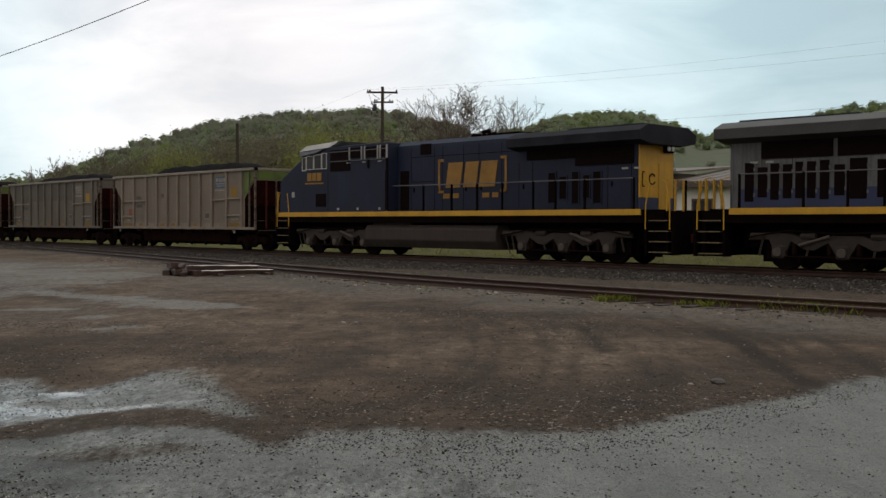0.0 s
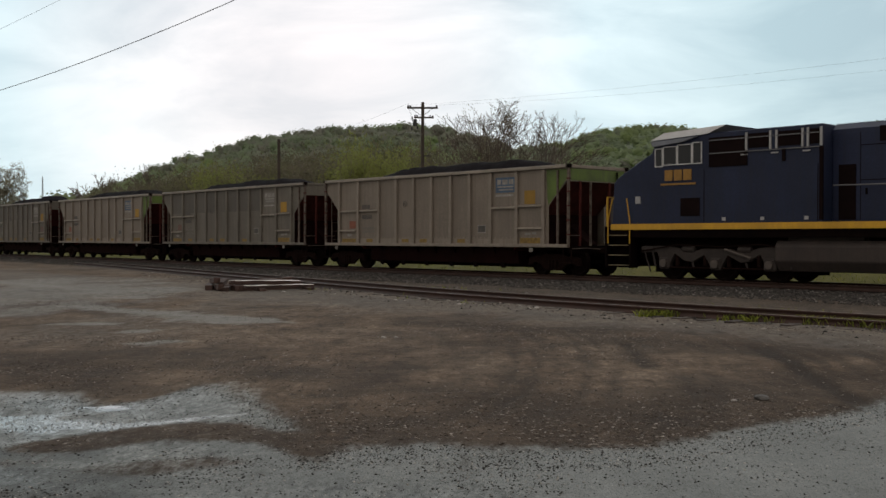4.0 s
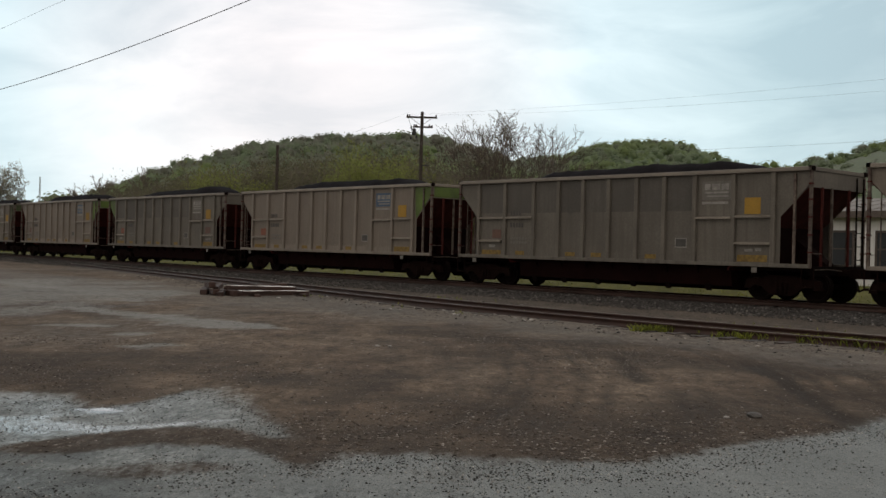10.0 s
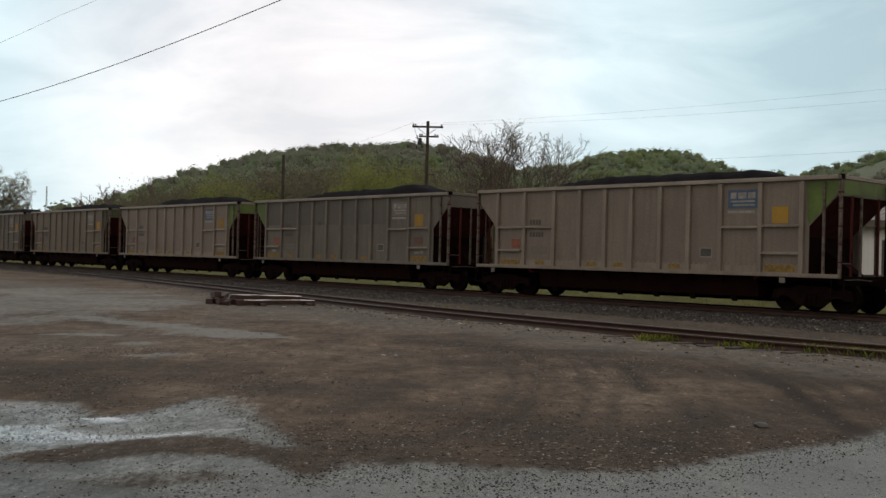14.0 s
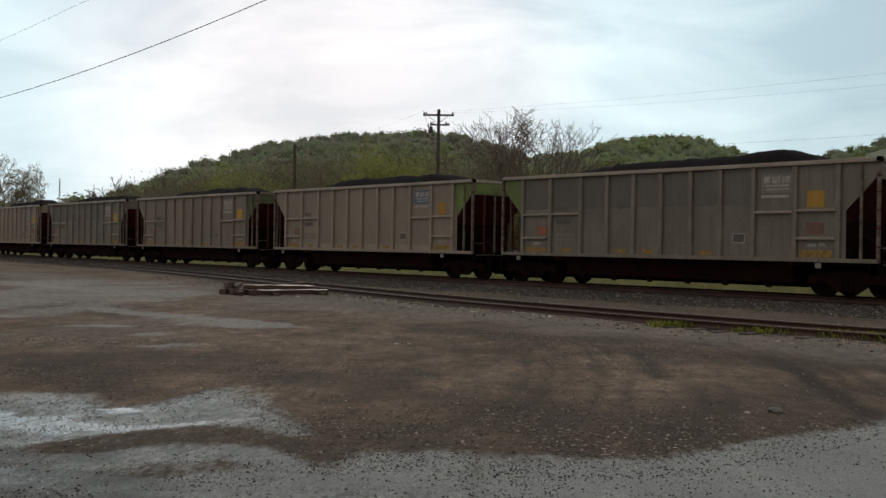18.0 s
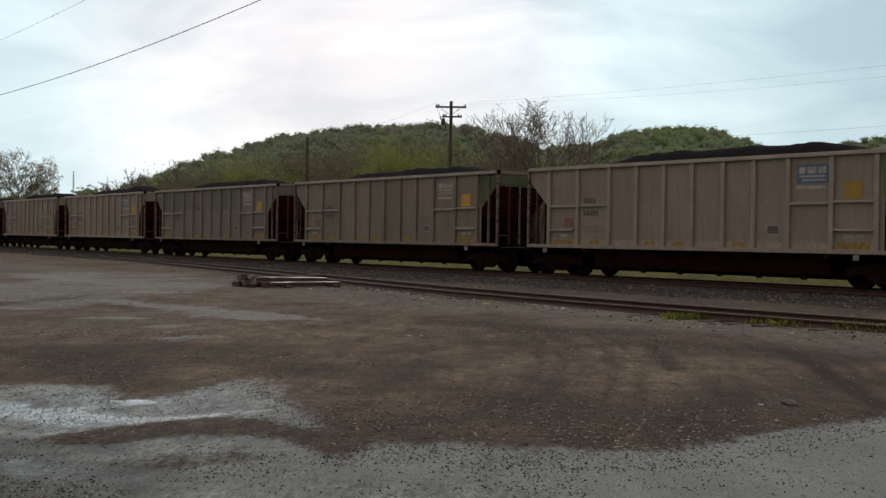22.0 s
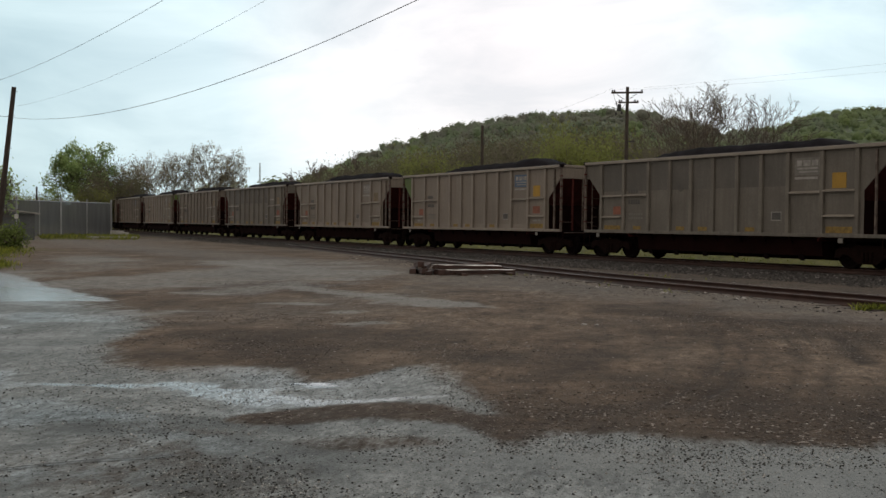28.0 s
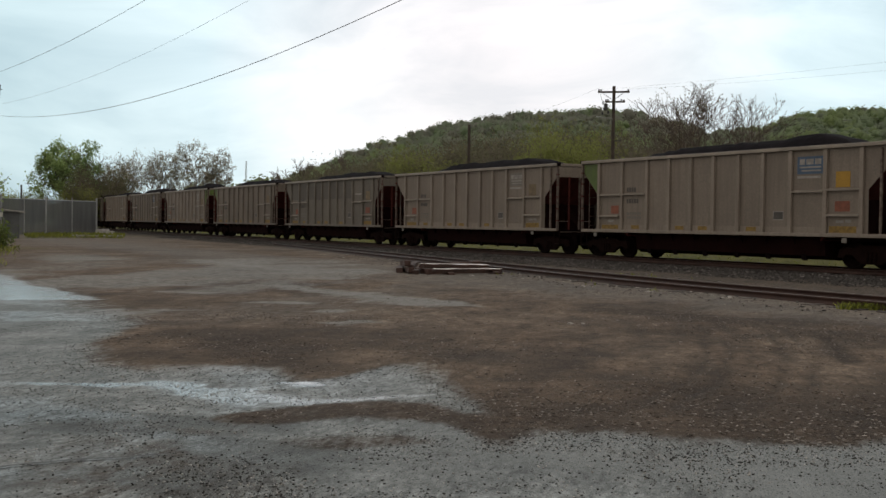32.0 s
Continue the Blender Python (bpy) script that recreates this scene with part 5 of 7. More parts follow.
    tints = np.clip(btone[:, None] + rng.normal(0, 0.05, (len(centre), k)), 0, 1)
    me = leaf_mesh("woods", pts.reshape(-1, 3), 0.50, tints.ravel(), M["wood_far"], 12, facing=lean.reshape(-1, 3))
    tagged(new("hill_woods", me), "mixed spring woods of green and bare trees on the hills", "woods", kind="stuff")


make_hills()


def make_trees():
    # the tall bare trees behind the line
    for az, dist, hgt, sd, wide, lean, buds in ((0.55, 76, 10.3, 5, 2.7, (-0.06, 0), 300), (-0.55, 75, 10.9, 12, 1.5, (0.02, 0), 2200), (-1.75, 77, 10.9, 14, 2.7, (0.16, 0), 200), (-2.2, 79, 10.4, 19, 1.8, (0.42, 0), 100)):
        t = tree("bare_tree", "tall leafless tree spreading from low forks into fine twigs", sd, hgt, 5, 4, 0.62, buds, 0.06, (0.1, 0.6), "leaf_bud", 0.22, 0.34, 0.10, twig=0.014, fan=(wide, lean), bark="bark_dark", shape=vase)
        t.matrix_basis = scaled(az, dist, 0, 0, 1.0)
    # scrub and young trees along the far side of the railway
    kinds = []
    for k, (sd, hgt, lv, tint, jit) in enumerate(((21, 8.0, 5200, (0.0, 0.65), 0.55), (22, 7.0, 6500, (0.35, 1.0), 0.65), (23, 8.5, 2000, (0.0, 0.4), 0.45), (24, 6.0, 6500, (0.55, 1.0), 0.65), (25, 9.0, 3600, (0.1, 0.8), 0.5))):
        label = ("brown budding scrub tree behind the railway", "fresh green scrub tree behind the railway", "bare brown scrub tree behind the railway", "yellow-green bushy tree behind the railway", "thin half-leafed tree behind the railway")[k]
        kinds.append(tree("scrub_tree", label, sd, hgt, 7, 3, 0.5, lv * 2, 0.105, tint, "leaf_fresh" if k in (1, 3) else "leaf_scrub", 0.35, 0.10, jit, twig=0.016, bark="bark_mid"))
        tagged(kinds[-1], group="scrub behind the railway")
    r = random.Random(77)
    spots = []
    for j in range(96):
        az = -6.5 + 26.5 * (j + r.uniform(-0.3, 0.3)) / 96
        spots.append((az, r.uniform(97, 160)))
    for j in range(16):
        spots.append((r.uniform(-24, -6), r.uniform(110, 190)))
    for az, dist, k, el in ((6.4, 92, 3, 4.9), (5.4, 95, 1, 4.6), (4.5, 93, 3, 4.0), (7.4, 98, 1, 4.2), (2.2, 94, 1, 3.6), (14.6, 99, 3, 3.4), (11.9, 104, 1, 3.5)):
        tall = (1.6 + dist * math.tan(radians(el))) / (8.0, 7.0, 8.5, 6.0, 9.0)[k]
        copy_thing(kinds[k], scaled(az, dist, 0, az * 77, 0.85, tall))
    for j, (az, dist) in enumerate(spots):
        k = (1, 3)[r.random() < 0.5] if 3.5 < az < 8 and r.random() < 0.3 else r.choice((0, 2, 4, 0, 2, 4, 0, 2, 4, 1))
        cap = np.interp(az, [-24, -7, -4, 2, 6, 12, 15, 17.5, 20], [2.4, 2.6, 3.5, 4.5, 5.0, 4.5, 4.0, 3.1, 2.5])
        top = 1.6 + dist * math.tan(radians(cap * r.uniform(0.80, 1.06)))
        k_scale = top / (8.0, 7.0, 8.5, 6.0, 9.0)[k]
        m = scaled(az, dist, 0, r.uniform(0, 360), max(0.6, min(k_scale, 1.35)), k_scale)
        if j < 5:
            kinds[j].matrix_basis = scaled(az, dist, 0, r.uniform(0, 360), 1.0)
        else:
            copy_thing(kinds[k], m)
    # the trees past the far end of the fence
    t = tree("leafy_tree", "large tree in fresh green leaf with gaps in its crown", 31, 13.2, 8, 3, 0.62, 17000, 0.17, (0.0, 1.0), "leaf_green", 0.22, 0.16, 0.42, twig=0.03, fan=(5.9, 0.16, 900, None, 0.16), bark="bark", shape=domed, clumps=130)
    t.matrix_basis = scaled(32.1, 152, 0, 30, 0.90, 0.93)
    for az, dist, hgt, sd, wide in ((27.35, 165, 12.2, 46, 3.3), (25.9, 165, 13.6, 41, 3.6), (24.55, 166, 12.5, 44, 3.0)):
        t = tree("budding_tree", "rounded budding tree with brownish twigs", sd, hgt, 8, 4, 0.6, 6200, 0.10, (0.0, 0.7), "leaf_bud_lit", 0.25, 0.18, 0.24, twig=0.034, fan=(wide, 0.24, 620, None, 0.30, 0.034), bark="bark_mid", shape=domed)
        t.matrix_basis = scaled(az, dist, 0, sd, 1.0)
    for az, dist, hgt, sd, wide in ((28.8, 162, 11.2, 47, 2.6), (29.5, 163, 10.2, 48, 2.4)):
        t = tree("budding_tree", "thin budding tree with brownish twigs", sd, hgt, 8, 4, 0.6, 2200, 0.09, (0.3, 1.0), "leaf_bud_lit", 0.25, 0.18, 0.30, twig=0.022, fan=(wide, (0, 0), 5, 3), bark="bark_far", shape=vase)
        t.matrix_basis = scaled(az, dist, 0, sd, 1.0, 0.98)
    for az, dist, k in ((29.6, 150, 4), (30.9, 142, 4), (31.5, 140, 1), (30.2, 146, 4), (25.6, 158, 4), (33.6, 150, 3), (36.5, 120, 1), (38, 110, 3), (34.6, 170, 1), (35.4, 165, 3)):
        copy_thing(kinds[k], scaled(az, dist, 0, az * 50, 1.0, 1.1 if 28.5 < az < 30.5 else 0.8))
    for az, dist, hgt, sd, wide, lean in ((20.0, 150, 9.6, 51, 3.4, (0, 0)), (18.0, 140, 10.4, 53, 1.9, (0, 0)), (21.2, 155, 8.2, 55, 2.6, (-0.3, 0)), (16.6, 150, 9.4, 57, 1.6, (0.1, 0))):
        t = tree("bare_tree", "small leafless tree on the skyline", sd, hgt, 5, 4, 0.55, 700, 0.06, (0.1, 0.6), "leaf_bud", 0.3, 0.25, 0.2, twig=0.032, fan=(wide, lean, 6, 3), bark="bark_dark", shape=vase)
        t.matrix_basis = scaled(az, dist, 0, 0, 1.0)
    # a bush and a small tree by the leaning pole
    t = tree("leafy_bush", "low green bush in long grass beside the poles", 61, 1.7, 9, 3, 0.7, 2600, 0.08, (0.2, 0.9), "leaf_bush", 0.15, 0.06, 0.28, "bush")
    t.matrix_basis = scaled(37.0, 58, 0, 10, 1.0)
    t = tree("leafy_bush", "low green bush in long grass beside the poles", 62, 1.4, 9, 3, 0.8, 2200, 0.08, (0.2, 0.9), "leaf_bush", 0.15, 0.06, 0.28, "bush")
    t.matrix_basis = scaled(35.4, 60, 0, 80, 1.0)
    t = tree("leafy_tree", "small tree in thin leaf behind the poles", 63, 6.6, 6, 3, 0.6, 1300, 0.16, (0.2, 0.9), "leaf_green", 0.2, 0.25, 0.35, twig=0.02)
    t.matrix_basis = scaled(36.4, 82, 0, 80, 1.0)


make_trees()


# ---- poles and wires ----
def cable(label, a, b, sag, r=0.012, n=24, tail=None):
    pts = []
    for i in range(n + 1):
        u = i / n
        p = [a[k] + (b[k] - a[k]) * u for k in range(3)]
        p[2] -= sag * 4 * u * (1 - u)
        pts.append(tuple(p))
    if tail:
        pts.append(tail)
    return tagged(new("overhead_wire", data("overhead_wire", T(pts, r, n=4), M["wire"])), label, "wire")


def utility_pole():
    x, y, _ = bearing(3.37, 65)
    p = tagged(new("utility_pole"), "dark wooden utility pole with two crossarms and insulators", "utility pole")
    p.matrix_basis = pose(x, y, 0, 0, 0, 3)
    part("pole", T([(0, 0, -0.3), (0.03, 0, 5), (0.05, 0, 9.98)], 0.13, 0.095, 10), M["pole"], p)
    part("crossarm", B((-0.92, 0.98, -0.06, 0.06, 9.58, 9.69)), M["pole"], p, bevel=0.01)
    part("crossarm", B((-0.5, 0.72, -0.05, 0.05, 8.99, 9.09)), M["pole"], p, bevel=0.01)
    for x0, x1 in ((0.1, 0.6), (-0.1, -0.6)):
        part("brace", T([(x0, -0.08, 9.18), (x1, -0.08, 9.55)], 0.02, n=4), M["pole"], p)
    for xx, z in ((-0.85, 9.69), (-0.72, 9.69), (0.9, 9.69), (-0.42, 9.09), (-0.3, 9.09), (0.5, 9.09), (0.66, 9.05)):
        bm = bmesh.new()
        lathe(bm, [(0.02, z), (0.05, z + 0.03), (0.05, z + 0.08), (0.03, z + 0.12)], 8, "z")
        part("insulator", bm, M["wire"], p, at=pose(xx, 0, 0))
    bm = bmesh.new()
    lathe(bm, [(0.02, 8.5), (0.12, 8.52), (0.12, 8.9), (0.05, 8.95)], 10, "z")
    part("transformer", bm, M["wire"], p, at=pose(-0.42, -0.05, 0))
    part("cutout", B((-0.62, -0.56, -0.03, 0.03, 8.85, 9.1), (-0.70, -0.5, -0.02, 0.02, 8.95, 8.98)), M["wire"], p)
    part("lamp_arm", T([(0.0, -0.1, 8.0), (-0.9, -0.5, 8.1), (-1.0, -0.55, 8.08)], 0.02, n=5), M["steel"], p)
    for xx, z in ((-0.62, 8.35), (-0.52, 8.62), (-0.28, 8.42)):
        bm = bmesh.new()
        lathe(bm, [(0.02, z - 0.1), (0.055, z - 0.08), (0.055, z + 0.06), (0.025, z + 0.1)], 8, "z")
        part("fuse_holder", bm, M["wire"], p, at=pose(xx, -0.06, 0))
    part("jumper_wire", T([(-0.85, 0, 9.75), (-0.7, -0.05, 9.3), (-0.55, -0.06, 8.7), (-0.4, -0.05, 8.5), (-0.1, -0.05, 8.9)], 0.012, n=4), M["wire"], p)
    part("terminal_box", B((0.1, 0.5, -0.16, -0.06, 6.65, 6.72)), M["wire"], p)


utility_pole()


def plain_pole(label, az, dist, top, r0, r1, lean=(0, 0)):
    x, y, _ = bearing(az, dist)
    p = tagged(new("utility_pole"), label, "utility pole")
    p.matrix_basis = pose(x, y, 0)
    part("pole", T([(0, 0, -0.3), (lean[0] * 0.5, lean[1] * 0.5, top * 0.5), (lean[0], lean[1], top)], r0, r1, 9), M["pole"], p)
    for k in (0.62, 0.82, 0.97):
        part("bolt", T([(lean[0] * k - r0, lean[1] * k, top * k), (lean[0] * k + r0 + 0.08, lean[1] * k, top * k)], 0.02, n=4), M["wire"], p)
    return p


plain_pole("bare wooden pole without crossarms", 11.05, 90, 9.95, 0.17, 0.12)
plain_pole("dark upright wooden pole among bushes", 36.12, 61, 9.05, 0.19, 0.14)
plain_pole("dark leaning wooden pole among bushes", 36.02, 62, 8.72, 0.17, 0.12, (0.78, 0.40))
plain_pole("small distant pole by the trees", 34.15, 140, 5.6, 0.14, 0.1)
pole_a = bearing(35.3, 62)
cable("thin black cable sagging over the lot", (pole_a[0], pole_a[1], 7.08), (-6.4, 24.9, 7.05), 1.0, 0.010, 26, (29.0, -6.0, 12.0))
cable("thin black cable rising over the lot", (-36.6, 49.8, 8.85), (-18.5, 34.8, 9.5), 0.25, 0.008, 14, (10.0, 11.2, 11.6))
cable("thin pale cable rising over the lot", (-35.6, 50.7, 7.7), (-12.9, 30.9, 8.5), 0.45, 0.004, 16, (12.0, 9.2, 10.6))
cable("short cable between the two poles", (-35.95, 49.3, 7.1), (-35.85, 50.5, 7.15), 0.05, 0.015, 4)
pt = bearing(3.37, 65)


def line_right(z0, z1, q, sag, r, dx=0.0):
    a = (pt[0] + dx, pt[1], z0)
    b = (pt[0] + dx + ALONG[0] * q, pt[1] + ALONG[1] * q, z1)
    return cable("power line running along the railway", a, b, sag, r)


line_right(9.80, 9.7, 60, 0.75, 0.003, -0.8)
line_right(9.80, 9.5, 60, 0.95, 0.003, 0.9)
line_right(7.3, 7.4, 60, 0.8, 0.004)
pb = bearing(11.05, 90)
for dx, sag in ((-0.8, 0.35),):
    cable("power line running along the railway", (pt[0] + dx, pt[1], 9.92), (pb[0], pb[1], 9.6), sag, 0.004)
mast = tagged(new("lattice_mast"), "thin distant lattice radio mast", "radio mast")
mast.matrix_basis = pose(*bearing(22.97, 300))
for k in range(3):
    a = k * 2.094
    part("mast_leg", T([(0.5 * math.cos(a), 0.5 * math.sin(a), 0), (0.12 * math.cos(a), 0.12 * math.sin(a), 18)], 0.05, n=4), M["steel"], mast)
bm = bmesh.new()
for j in range(17):
    w0, w1 = 0.5 - 0.0215 * j, 0.5 - 0.0215 * (j + 1)
    for k in range(3):
        a, b = k * 2.094, (k + 1) * 2.094
        tube(bm, [(w0 * math.cos(a), w0 * math.sin(a), j), (w1 * math.cos(b), w1 * math.sin(b), j + 1)], 0.03, n=3)
part("mast_bracing", bm, M["steel"], mast)


# ---- fence, sheds and buildings ----
def mesh_fence_material():
    """Slatted chain-link: strips of grey plastic woven in wire, with gaps that show what is behind."""
    m = bpy.data.materials.new("slatted_mesh")
    m.use_nodes = True
    nt = m.node_tree
    n, ln = nt.nodes.new, nt.links.new
    b, out = nt.nodes["Principled BSDF"], nt.nodes["Material Output"]
    b.inputs["Roughness"].default_value = 0.7
    co = n("ShaderNodeTexCoord")
    no = n("ShaderNodeTexNoise")
    no.inputs["Scale"].default_value = 1.6
    no.inputs["Detail"].default_value = 4.0
    mp = n("ShaderNodeMapping")
    mp.inputs["Scale"].default_value = (1.6, 1.6, 0.15)
    ln(co.outputs["Object"], mp.inputs["Vector"])
    ln(mp.outputs["Vector"], no.inputs["Vector"])
    r = n("ShaderNodeValToRGB")
    r.color_ramp.elements[0].color, r.color_ramp.elements[1].color = (0.050, 0.054, 0.060, 1), (0.140, 0.150, 0.160, 1)
    ln(no.outputs["Fac"], r.inputs["Fac"])
    ln(r.outputs["Color"], b.inputs["Base Color"])
    tr, mx = n("ShaderNodeBsdfTransparent"), n("ShaderNodeMixShader")
    mx.inputs["Fac"].default_value = 0.80
    ln(tr.outputs[0], mx.inputs[1])
    ln(b.outputs[0], mx.inputs[2])
    ln(mx.outputs[0], out.inputs["Surface"])
    return m


M["mesh"] = mesh_fence_material()
M.update({
    "siding_white": mat("white_siding", (0.82, 0.82, 0.80), 0.6, 0.0, 0.12, 0.8, 20, 0.03, streak=(0.66, 0.65, 0.62)),
    "shed_brown": mat("weathered_brown_boards", (0.060, 0.050, 0.046), 0.9, 0.0, 0.3, 1.5, 25, 0.2, obj_var=0.12),
    "roof_tan": mat("tan_metal_roof", (0.125, 0.100, 0.083), 0.7, 0.0, 0.2, 0.6, 15, 0.05),
    "trim_brown": mat("brown_trim", (0.11, 0.085, 0.07), 0.7, 0.0, 0.3, 2, 20, 0.05),
    "shed_wall": mat("grey_shed_boards", (0.105, 0.112, 0.118), 0.85, 0.0, 0.3, 1.5, 25, 0.2),
    "concrete": mat("pale_concrete", (0.34, 0.33, 0.31), 0.85, 0.0, 0.3, 1.5, 25, 0.3),
    "stone_dark": mat("dark_stone", (0.055, 0.048, 0.042), 0.7, 0.0, 0.4, 8, 40, 0.4),
    "stone_pale": mat("pale_stone", (0.32, 0.295, 0.27), 0.85, 0.0, 0.35, 8, 40, 0.3),
    "old_wood": mat("old_timber", (0.048, 0.024, 0.018), 0.85, 0.0, 0.45, 3, 30, 0.4, obj_var=0.25),
    "sheen_wood": mat("wet_sheen_timber", (0.66, 0.62, 0.58), 0.35, 0.0, 0.35, 3, 30, 0.12),
})


def make_fence():
    f = tagged(new("chain_link_fence"), "tall grey slatted chain-link fence on steel posts", "fence")
    corners = [bearing(30.55, 112), bearing(33.0, 106), bearing(35.1, 100), bearing(38.5, 92)]
    for a, b in zip(corners, corners[1:]):
        av, bv = Vector(a), Vector(b)
        d = bv - av
        k = 2
        for j in range(k):
            p, q = av + d * (j / k), av + d * ((j + 1) / k)
            v = [(p.x, p.y, 0.05), (q.x, q.y, 0.05), (q.x, q.y, 3.25), (p.x, p.y, 3.25)]
            part("fence_panel", mesh_of("fence_panel", v, [(0, 1, 2, 3)], M["mesh"]), None, f)
            part("top_rail", T([(p.x, p.y, 3.27), (q.x, q.y, 3.27)], 0.035, n=5), M["steel"], f)
        for j in range(k):
            p = av + d * (j / k)
            part("fence_post", T([(p.x, p.y, 0), (p.x, p.y, 3.6)], 0.10 if j == 0 else 0.05, n=8), M["steel"], f)
    # pale blocks and a plank at the fence's end
    for az, r, w, h, turn in ((30.25, 108, 1.2, 0.55, 20), (29.95, 107, 0.9, 0.4, 50)):
        x, y, _ = bearing(az, r)
        b = tagged(new("concrete_block", data("concrete_block", B((-w / 2, w / 2, -0.4, 0.4, 0, h)), M["concrete"], bevel=0.05)), "pale concrete block at the end of the fence", "block", group="blocks at the fence")
        b.matrix_basis = pose(x, y, 0, 0, 0, turn)
    x, y, _ = bearing(30.5, 92)
    b = tagged(new("plank", data("plank", B((-2.0, 2.0, -0.25, 0.25, 0.1, 0.22), (-1.6, -1.4, -0.2, 0.2, 0, 0.1), (1.4, 1.6, -0.2, 0.2, 0, 0.1)), M["concrete"], bevel=0.01)), "pale weathered plank lying on the grass", "plank")
    b.matrix_basis = pose(x, y, 0, 0, 0, 28)
    # a low shed roof and a white notice behind the bushes
    shed = tagged(new("shed"), "low grey shed with a pale sloping roof", "shed")
    x, y, _ = bearing(35.7, 88)
    shed.matrix_basis = pose(x, y, 0, 0, 0, 36)
    part("wall", B((-3, 2.2, -1.5, 1.5, 0, 2.0)), M["shed_wall"], shed)
    part("roof", P([(-3.4, 2.75), (2.6, 2.05), (2.6, 1.95), (-3.4, 2.65)], -1.8, 1.8), M["concrete"], shed)
    sg = tagged(new("notice"), "small white notice on a post", "sign")
    x, y, _ = bearing(35.1, 84)
    sg.matrix_basis = pose(x, y, 0, 0, 0, 35)
    part("post", T([(0, 0, 0), (0, 0, 1.7)], 0.05, n=6), M["steel"], sg)
    part("board", B((-0.14, 0.14, -0.07, -0.05, 1.62, 1.95)), M["white_paint2"], sg)


M["white_paint2"] = mat("white_board", (0.60, 0.60, 0.58), 0.5, 0.0, 0.12, 3, 30, 0.02)
make_fence()


def make_building():
    """The long low white building across the tracks."""
    b = tagged(new("building"), "long low white building with a tan metal roof", "building")
    x, y = ALONG * -6.9 + AWAY * 45.5
    b.matrix_basis = pose(x, y, 0.4, 0, 0, math.degrees(math.atan2(ALONG[1], ALONG[0])))
    half, eave, ridge, depth = 19.0, 3.0, 3.8, 5.0
    part("wall", B((-half, half, -depth, -depth + 0.2, 0, eave)), M["siding_white"], b)
    part("wall", B((-half, half, depth - 0.2, depth, 0, eave)), M["siding_white"], b)
    for e in (-1, 1):
        xs = sorted((e * half, e * (half - 0.2)))
        part("gable", P([(-depth, 0), (depth, 0), (depth, eave), (0, ridge - 0.1), (-depth, eave)], xs[0], xs[1], "x"), M["siding_white"], b)
    for sgn in (-1, 1):
        pts = [(sgn * (depth + 0.5), eave - 0.02), (0, ridge), (0, ridge + 0.08), (sgn * (depth + 0.5), eave + 0.08)]
        part("roof", P(pts, -half - 0.4, half + 0.4, "x"), M["roof_tan"], b, "tan ribbed metal roof")
    rib = data("roof_rib", P([(-depth - 0.5, eave + 0.08), (0, ridge + 0.08), (0, ridge + 0.10), (-depth - 0.5, eave + 0.10)], -0.03, 0.03, "x"), M["roof_tan"])
    for k in range(49):
        part("roof_rib", rib, None, b, at=pose(-half + k * 0.79, 0, 0))
    part("fascia", B((-half - 0.4, half + 0.4, -depth - 0.54, -depth - 0.5, eave - 0.18, eave + 0.08)), M["trim_brown"], b)
    batten = data("batten", B((-0.02, 0.02, -depth - 0.015, -depth, 0, eave - 0.02)), M["siding_white"])
    for k in range(47):
        part("batten", batten, None, b, at=pose(-half + 0.4 + k * 0.81, 0, 0))
    for xx in (-17.6, -15.3, -13.1, -11.2, -8.6, -6.1, -3.4, -1.2, 3.4, 8.2, 13.0):
        w = part("window", B((xx - 0.45, xx + 0.45, -depth - 0.02, -depth + 0.02, 0.95, 2.25)), M["glass2"], b)
        part("window_frame", B((xx - 0.53, xx - 0.45, -depth - 0.05, -depth, 0.87, 2.33), (xx + 0.45, xx + 0.53, -depth - 0.05, -depth, 0.87, 2.33), (xx - 0.45, xx + 0.45, -depth - 0.05, -depth, 2.25, 2.33), (xx - 0.45, xx + 0.45, -depth - 0.05, -depth, 0.87, 0.95), (xx - 0.45, xx + 0.45, -depth - 0.04, -depth, 1.57, 1.62)), M["trim_brown"], w)
    d = part("door", B((5.2, 6.2, -depth - 0.04, -depth, 0.05, 2.0)), M["trim_brown"], b)
    part("door_handle", B((6.05, 6.1, -depth - 0.09, -depth - 0.04, 1.0, 1.1)), M["steel"], d)


def make_store():
    """The drab board shed that adjoins the white building."""
    b = tagged(new("storage_shed"), "drab brown board shed adjoining the white building", "shed")
    x, y = ALONG * -29.9 + AWAY * 44.0
    b.matrix_basis = pose(x, y, 0.2, 0, 0, math.degrees(math.atan2(ALONG[1], ALONG[0])))
    half, deep, tall = 3.8, 3.0, 3.7
    for y0, y1 in ((-deep, -deep + 0.12), (deep - 0.12, deep)):
        part("wall", B((-half, half, y0, y1, 0, tall)), M["shed_brown"], b)
    for x0, x1 in ((-half, -half + 0.12), (half - 0.12, half)):
        part("end_wall", B((x0, x1, -deep + 0.12, deep - 0.12, 0, tall)), M["shed_brown"], b)
    part("roof", P([(-deep - 0.35, tall), (deep + 0.35, tall + 0.55), (deep + 0.35, tall + 0.63), (-deep - 0.35, tall + 0.08)], -half - 0.2, half + 0.2, "x"), M["roof_tan"], b)
    board = data("board", B((-0.115, 0.115, -deep - 0.018, -deep, 0.05, tall - 0.02)), M["shed_brown"])
    for k in range(31):
        part("board", board, None, b, at=pose(-half + 0.13 + k * 0.246, 0, 0))
    part("corner_board", B((-1.98, -1.86, -deep - 0.045, -deep - 0.02, 0.05, 2.4)), M["siding_white"], b, "pale door post")


